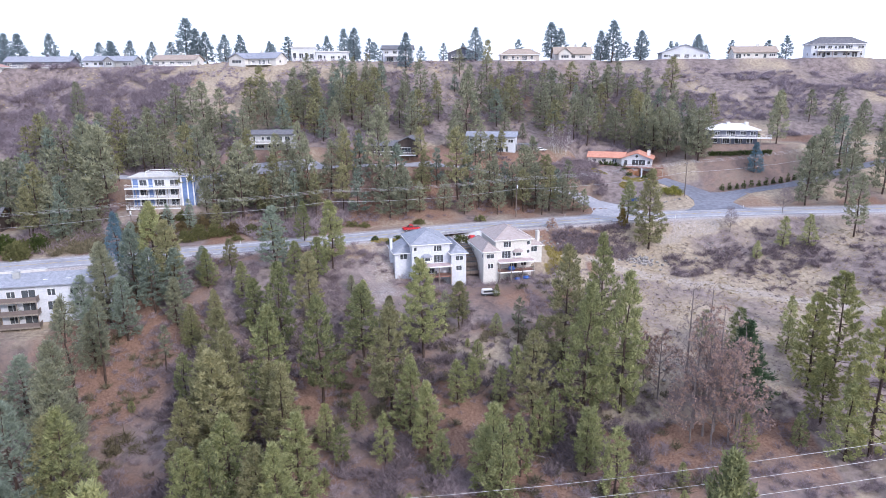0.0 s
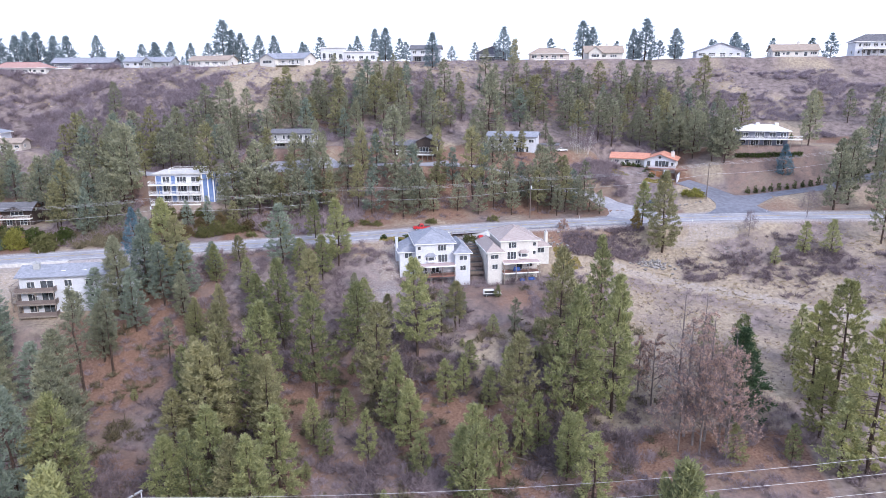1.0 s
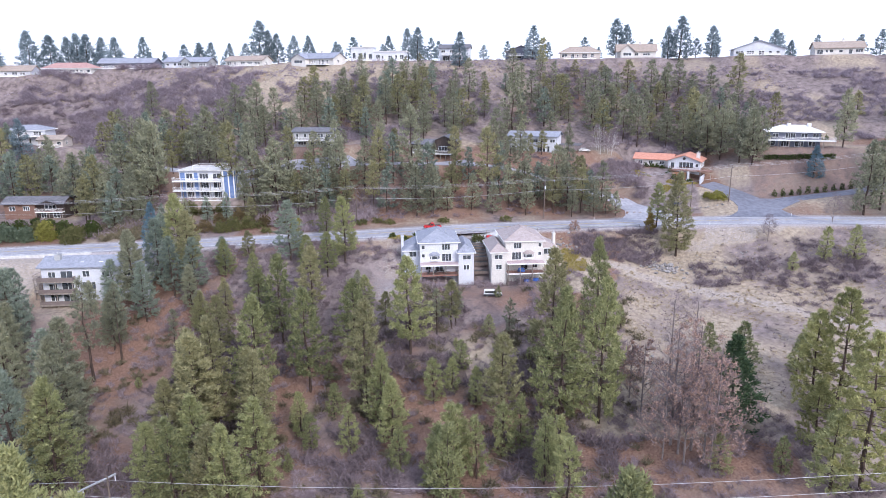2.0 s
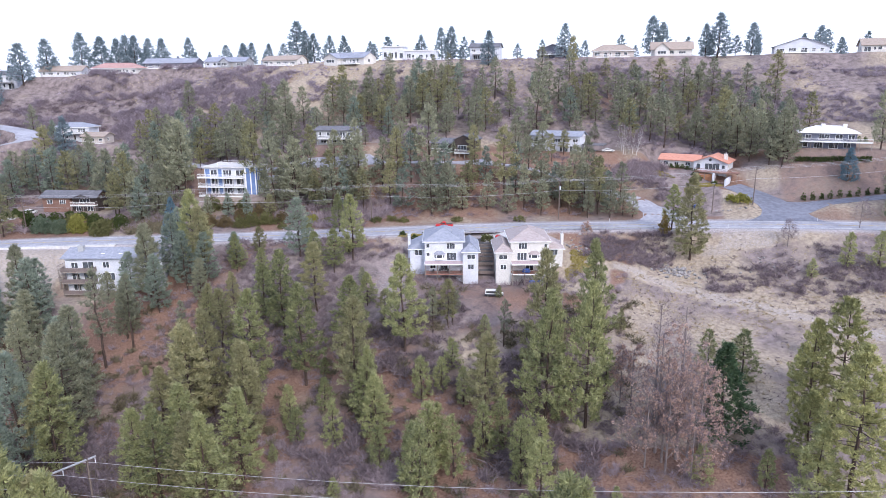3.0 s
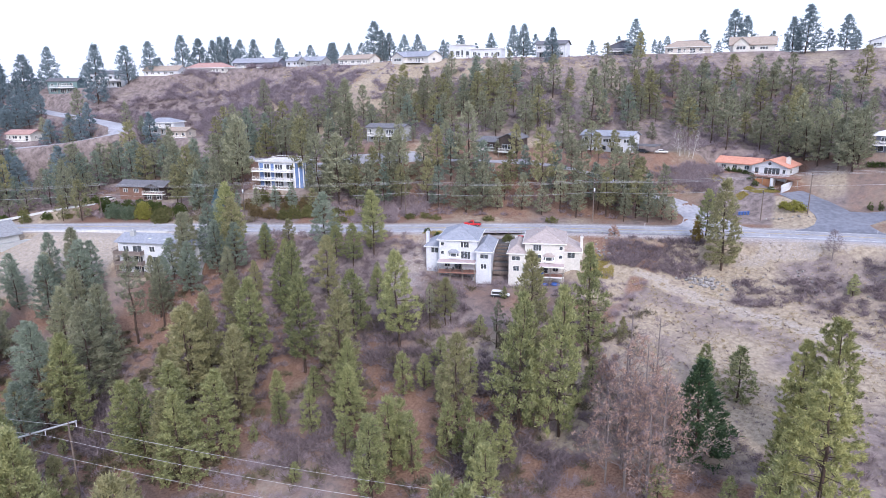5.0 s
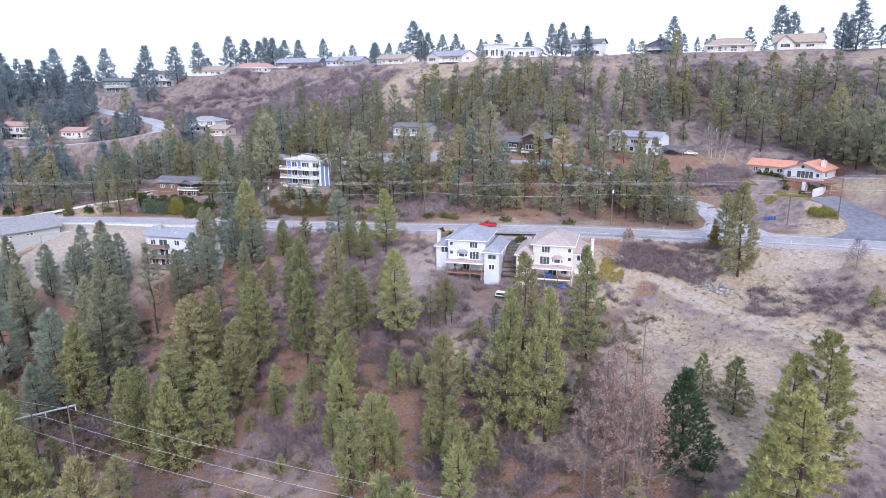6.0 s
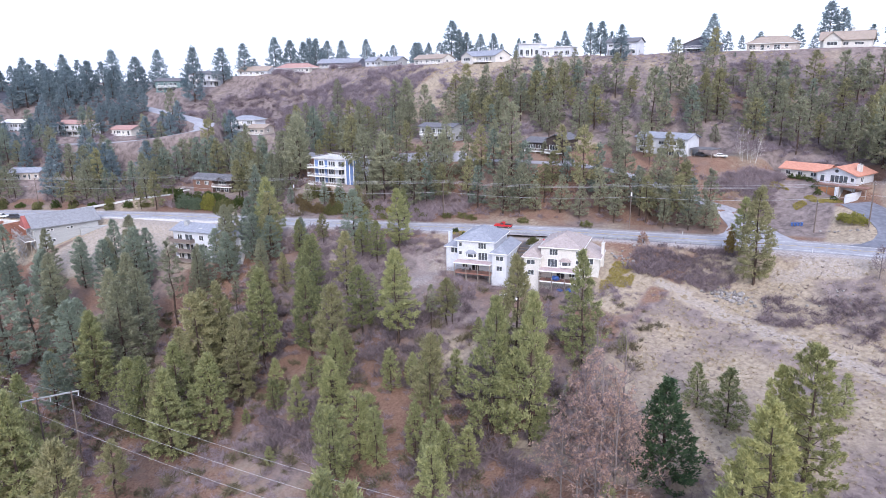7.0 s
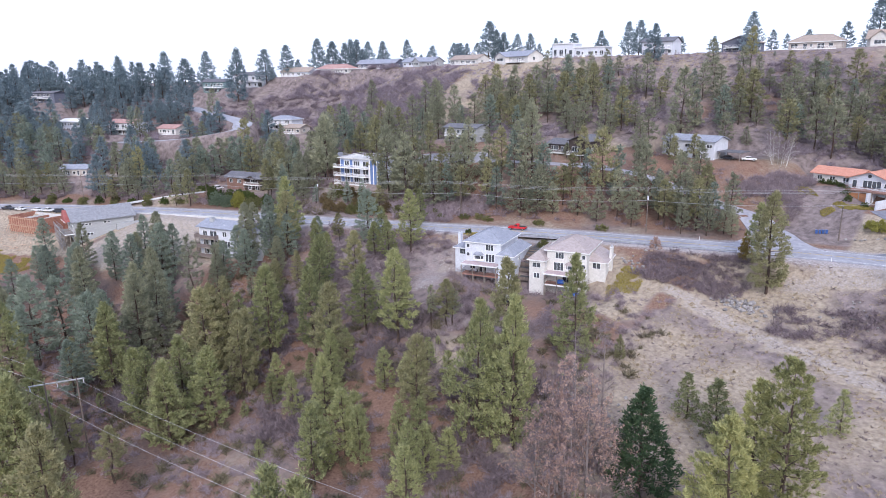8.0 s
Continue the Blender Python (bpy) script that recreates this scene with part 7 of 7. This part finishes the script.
car(12.2, 163.6, 8, CAR_WHITE, "white and brown off-road car parked on the grass", "suv", CAR_DARK)
road_car(-10, 2.3, -1, CAR_RED, "red pickup truck on the highway", "pickup")
car(8.5, 191.5, 100, CAR_RED, "red car parked on the concrete drive", "sedan")
car(31.5, 262, -20, CAR_DARK, "dark car parked beside a house", "sedan")
car(38, 262.5, 15, CAR_WHITE, "white car parked beside a house", "sedan")
car(-155.5, 187.8, 95, CAR_WHITE, "white van parked at a garage", "suv")
for i, (x, y, c, k) in enumerate(((-213, 125.5, CAR_DARK, "pickup"), (-207, 128, CAR_WHITE, "sedan"), (-199, 131.5, CAR_WHITE, "sedan"), (-193.5, 133.5, CAR_WHITE, "pickup"), (-187.5, 136, CAR_DARK, "suv"))):
    car(x, y, 25, c, ("dark" if c is CAR_DARK else "white") + " vehicle parked beside the building site", k)
# carport beside the long white house
port = thing("carport", pose(29.0, 260.5, on_land(32, 263), 0, 0, -10), "open carport with a dark flat roof", "carport")
part("roof", boxes((-0.5, 7.5, -0.5, 6, 2.6, 2.9)), ROOF_DARK, port)
for u, v in ((0, 0), (7, 0), (0, 5.5), (7, 5.5)):
    part("post", boxes((u - 0.1, u + 0.1, v - 0.1, v + 0.1, -0.5, 2.6)), GREY_WOOD, port)

# the grey lodge, still with scaffolding, by the road
lodge = thing("lodge", pose(-154, 127.5, 4.0, 0, 0, 78), "large grey unfinished building with red gables and a grey roof", "building")
walls(lodge, 0, 20.5, 0, 13, -2, 9.6, GREY_WALL,
      front=[(3.0, 8.2, 0.8, 0.6, 1), (4.2, 8.2, 0.8, 0.6, 1), (5.4, 8.2, 0.8, 0.6, 1), (10.5, 8.2, 0.8, 0.6, 1), (11.7, 8.2, 0.8, 0.6, 1), (3.2, 4.4, 0.8, 0.8, 1), (4.4, 4.4, 0.8, 0.8, 1), (5.6, 4.4, 0.8, 0.8, 1)],
      left=[(2.5, 6.2, 2.6, 2.2, 2), (7.5, 6.2, 2.6, 2.2, 2), (2.5, 2.0, 2.6, 2.4, 2), (7.5, 2.0, 2.6, 2.4, 2), (11, 6.2, 1.6, 2.0, 1)])
RED_GABLE = mat("red_shingle_gable", (0.24, 0.07, 0.065), (0.36, 0.13, 0.12), 4)
gable_roof(lodge, 0, 20.5, 0, 13, 9.9, 3.9, 0.9, ROOF_SLATE, "u", GREY_WALL)
small_gable = bmesh.new()
pts = [(-2.2, 2.2, 9.7), (-2.2, 10.8, 9.7), (-2.2, 6.5, 13.6), (1.2, 2.2, 9.7), (1.2, 10.8, 9.7), (1.2, 6.5, 13.6)]
gv = [small_gable.verts.new(p) for p in pts]
for f in ((0, 1, 2), (3, 5, 4), (0, 2, 5, 3), (1, 4, 5, 2), (0, 3, 4, 1)):
    small_gable.faces.new([gv[i] for i in f])
bmesh.ops.recalc_face_normals(small_gable, faces=small_gable.faces[:])
part("red_gable", small_gable, RED_GABLE, lodge)
part("gable_trim", boxes((-2.3, -2.21, 2.0, 11.0, 9.4, 9.7)), TRIM, lodge)
part("lower_wing", boxes((14.0, 23.5, -1.6, -0.02, -1, 7.6)), GREY_WALL, lodge)
deck(lodge, -3.2, -0.05, 0.3, 12, 5.6, -1.5, GREY_WOOD, 3, STEEL)
scaffold = thing("scaffold", pose(-154, 127.5, 4.0, 0, 0, 78), "blue-grey tube scaffold against an unfinished wall", "scaffold")
for v in np.arange(0, 12.1, 2.0):
    for u in (-4.6, -3.5):
        tube = bmesh.new()
        rod(tube, (u, v, -2), (u, v, 9.0), 0.06, 0.06, 5)
        part("upright", tube, STEEL, scaffold)
for z in (1.5, 3.5, 5.5, 7.5):
    part("deck_board", boxes((-4.5, -3.6, -0.2, 12.2, z, z + 0.05)), GREY_WOOD, scaffold)
    bm = bmesh.new()
    rod(bm, (-4.6, 0, z + 1), (-4.6, 12, z + 1), 0.05, 0.05, 5)
    part("guard_tube", bm, STEEL, scaffold)

# the concrete forms of the next building
forms = thing("formwork", pose(-193.6, 119.1, 7.0, 0, 0, 13), "red-brown plywood formwork with timber braces on a building site", "formwork")
part("form_wall", boxes((0, 19.5, 0, 0.3, -1, 6.0)), PLY_RED, forms)
part("form_wall", boxes((19.5, 19.8, 0, 11, -1, 6.0)), PLY_RED, forms)
part("form_wall", boxes((0, 0.3, 0.3, 11, -1, 6.0)), PLY_RED, forms)
part("form_wall", boxes((9.0, 9.3, 0.3, 11, -1, 5.2)), PLY_RED, forms)
part("concrete_wall", boxes((0.3, 19.5, 10.4, 11, -1, 5.6), (13.0, 13.4, 0.3, 10.4, -1, 5.0), (4.4, 4.8, 0.3, 10.4, -1, 5.0), (13.4, 19.5, 4.0, 4.4, -1, 5.0)), CONCRETE, forms)
part("slab", boxes((0.3, 19.5, 0.3, 10.4, 2.2, 2.4)), CONCRETE, forms)
for i in range(14):
    u = 0.6 + i * 1.42
    part("brace", boxes((u - 0.08, u + 0.08, -0.12, -0.005, -1, 6.3)), PALE_WOOD, forms)
    bm = bmesh.new()
    rod(bm, (u, -2.6, -0.8), (u, -0.1, 3.6), 0.09, 0.09, 4)
    part("brace", bm, PALE_WOOD, forms)
part("waler", boxes((-0.3, 19.9, -0.3, -0.13, 5.5, 5.75), (-0.3, 19.9, -0.3, -0.13, 2.5, 2.75)), PALE_WOOD, forms)


# loose lumber round the forms
lumber_rng = random.Random(77)
for i in range(46):
    on_top = i % 3 == 0
    u, v = (lumber_rng.uniform(1, 18), lumber_rng.uniform(0.2, 10)) if on_top else (lumber_rng.uniform(-3, 23), lumber_rng.uniform(-9, -2.5))
    c, s13 = math.cos(radians(13)), math.sin(radians(13))
    gx, gy = -193.6 + u * c - v * s13, 119.1 + u * s13 + v * c
    long = lumber_rng.uniform(1.2, 3.0)
    plank = bmesh.new()
    box(plank, -long, long, -0.14, 0.14, 0.0, 0.09)
    at = 9.42 if on_top else on_land(gx, gy) + 0.05
    board = thing("lumber_board", pose(gx, gy, at, 0, lumber_rng.uniform(-2, 2), lumber_rng.uniform(-30, 60)), "pale rough lumber board on the building site", "lumber", "loose lumber")
    part("board", bevelled(plank, 0.015), PALE_WOOD, board)

# ---- stones, bins, posts, logs ----
def boulder_mesh(seed):
    g = random.Random(seed)
    bm = bmesh.new()
    bmesh.ops.create_icosphere(bm, subdivisions=2, radius=0.5)
    for v in bm.verts:
        v.co *= 1 + 0.5 * noise.noise(v.co * 2.2 + Vector((seed * 3.1, 0, 0)))
        v.co.z *= 0.7
    me = bpy.data.meshes.new("boulder")
    bm.to_mesh(me)
    bm.free()
    me.materials.append(ROCK)
    return me


STONES = [boulder_mesh(i) for i in range(5)]
stone_rng = random.Random(9)


def stones(x, y, rx, ry, n, low, high, label, group):
    for i in range(n):
        px, py = stone_rng.gauss(x, rx), stone_rng.gauss(y, ry)
        s = stone_rng.uniform(low, high)
        ob = new("boulder", STONES[i % 5])
        ob.matrix_basis = Matrix.LocRotScale((px, py, on_land(px, py) + 0.16 * s), Euler((stone_rng.uniform(-0.3, 0.3), stone_rng.uniform(-0.3, 0.3), stone_rng.uniform(0, 6))), (s, s * stone_rng.uniform(0.7, 1.2), s))
        tagged(ob, label, "rock", group)


stones(59, 190.5, 3.0, 1.4, 80, 0.4, 1.2, "grey broken basalt boulder in a heap", "boulders in a heap")
stones(32, 192, 2.6, 2.0, 22, 0.4, 1.1, "grey boulder on the bank beside the cream house", "boulders on the bank")
stones(86, 192, 9, 2.5, 34, 0.3, 0.9, "pale boulder among brush below the road", "boulders below the road")
stones(50, 140, 2.5, 5, 22, 0.3, 0.9, "pale stone in a gully at the field's edge", "stones in a gully")
stones(80.5, 226.6, 2.8, 0.4, 9, 0.5, 0.9, "pale edging boulder round a planted island", "edging boulders")
stones(-9, 160, 7, 3, 14, 0.3, 0.7, "grey stone on the slope below the house", "stones below the house")


def bin_at(x, y, turn):
    b = thing("wheeled_bin", pose(x, y, on_land(x, y), 0, 0, turn), "dark blue wheeled refuse bin at the street corner", "bin", "bins")
    bm = bmesh.new()
    poly_solid(bm, [(-0.25, 0.08), (0.25, 0.08), (0.31, 1.0), (-0.31, 1.0)], -0.3, 0.3)
    part("body", bm, BIN_BLUE, b)
    part("lid", bevelled(boxes((-0.35, 0.35, -0.33, 0.35, 1.0, 1.08)), 0.02), BIN_BLUE, b)
    for u in (-0.24, 0.24):
        w = bmesh.new()
        rod(w, (u - 0.03, 0.26, 0.1), (u + 0.03, 0.26, 0.1), 0.1, 0.1, 8)
        part("wheel", w, TYRE, b)


for i in range(4):
    bin_at(65.6 + 0.8 * i, 229.9 - 0.1 * i, 10)


def marker_post(x, y, label, high=1.2, material=TRIM):
    p = thing("marker_post", pose(x, y, on_land(x, y)), label, "post", "roadside posts")
    bm = bmesh.new()
    rod(bm, (0, 0, -0.3), (0, 0, high), 0.06, 0.06, 6)
    part("post", bm, material, p)
    part("reflector", boxes((-0.05, 0.05, -0.075, -0.062, high - 0.2, high - 0.06)), STEEL, p)


marker_post(73.5, 206.3, "white marker post at the road's edge")
for x in (-120, -60, 40, 100):
    marker_post(x, float(road_y(x)) + 6.4, "slim white marker post beside the highway", 1.0)

# a mailbox row at the drive
mail = thing("mailbox", pose(4.0, 196.3, on_land(4, 196.3), 0, 0, 14), "small white mailboxes on a wooden stand", "mailbox")
part("stand", boxes((-0.05, 0.05, -0.05, 0.05, -0.3, 1.0)), GREY_WOOD, mail)
for u in (-0.3, 0.3):
    part("box", bevelled(boxes((u - 0.13, u + 0.13, -0.25, 0.25, 1.0, 1.3)), 0.05), TRIM, mail)

# fallen logs on the near slope
for x, y, l, t in ((-35, 88, 3.4, 20), (-19, 92, 3.0, -10), (-30, 84, 2.4, 60), (6, 96, 4.0, 30), (10, 93, 3.2, -40)):
    lg = bmesh.new()
    z = on_land(x, y)
    rod(lg, (-l / 2, 0, 0.16), (l / 2, 0, 0.22), 0.2, 0.15, 8)
    ob = part("log", lg, GREY_BARK)
    ob.matrix_basis = pose(x, y, z, 0, 0, t)
    tagged(ob, "weathered fallen log on the slope", "log", "fallen logs")

# furniture and a tarp on and under the decks of the cream house
def house_point(h, u, v, z):
    return h.matrix_basis @ Vector((u, v, z))


def tarp(h, u, v, z, w, d, high):
    p = house_point(h, u, v, z)
    bm = bmesh.new()
    bmesh.ops.create_icosphere(bm, subdivisions=3, radius=0.5)
    for q in bm.verts:
        q.co *= 1 + 0.28 * noise.noise(q.co * 3.1 + Vector((u, v, 0)))
        q.co = Vector((q.co.x * w, q.co.y * d, max(q.co.z, -0.3) * high + 0.3 * high))
    ob = part("covered_furniture", bm, TARP_BLUE)
    ob.matrix_basis = pose(*p, 0, 0, 14)
    tagged(ob, "garden furniture under a bright blue tarpaulin", "tarpaulin", "tarpaulins")


tarp(house_b, -1.0, -1.4, 11.05, 2.2, 1.4, 1.5)
tarp(house_b, 3.0, -2.2, on_land(*house_point(house_b, 3.0, -2.2, 0)[:2]) - 0.05, 2.4, 1.4, 1.0)
tarp(house_b, 0.4, -2.4, on_land(*house_point(house_b, 0.4, -2.4, 0)[:2]) - 0.05, 1.6, 1.2, 0.8)
for u in (-3.0, -1.2, 1.2):
    p = house_point(house_a, u, -1.5, 11.05)
    ch = thing("deck_chair", pose(*p, 0, 0, 14 + 20 * u), "dark deck chair on a balcony", "chair", "deck chairs")
    part("seat", boxes((-0.28, 0.28, -0.28, 0.28, 0.4, 0.46)), DARK_TRIM, ch)
    part("backrest", boxes((-0.28, 0.28, 0.24, 0.3, 0.46, 1.0)), DARK_TRIM, ch)
    for a in (-0.24, 0.24):
        for b in (-0.24, 0.24):
            part("leg", boxes((a - 0.025, a + 0.025, b - 0.025, b + 0.025, 0, 0.4)), DARK_TRIM, ch)


# timber terraces between the two white houses; their dark colours stand in for shade
steps = thing("timber_steps", pose(7.5, 177.4, 0, 0, 0, 14), "timber-edged garden terraces between two houses, darkened for shade", "steps")
for i in range(11):
    v = -3.0 + 1.6 * i
    gx, gy = 7.5 - v * math.sin(radians(14)), 177.4 + v * math.cos(radians(14))
    z = max(on_land(gx + k * 2.0, gy + q) for k in (-1, 0, 1) for q in (0, 1.5)) + 0.06
    tread = part("tread", boxes((-2.05, 2.05, v + 0.16, v + 1.6, z - 0.9, z)), DARK_GRAVEL, steps)
    part("timber_edge", bevelled(boxes((-2.1, 2.1, v, v + 0.15, z - 0.9, z + 0.05)), 0.02), POLE_WOOD, tread)
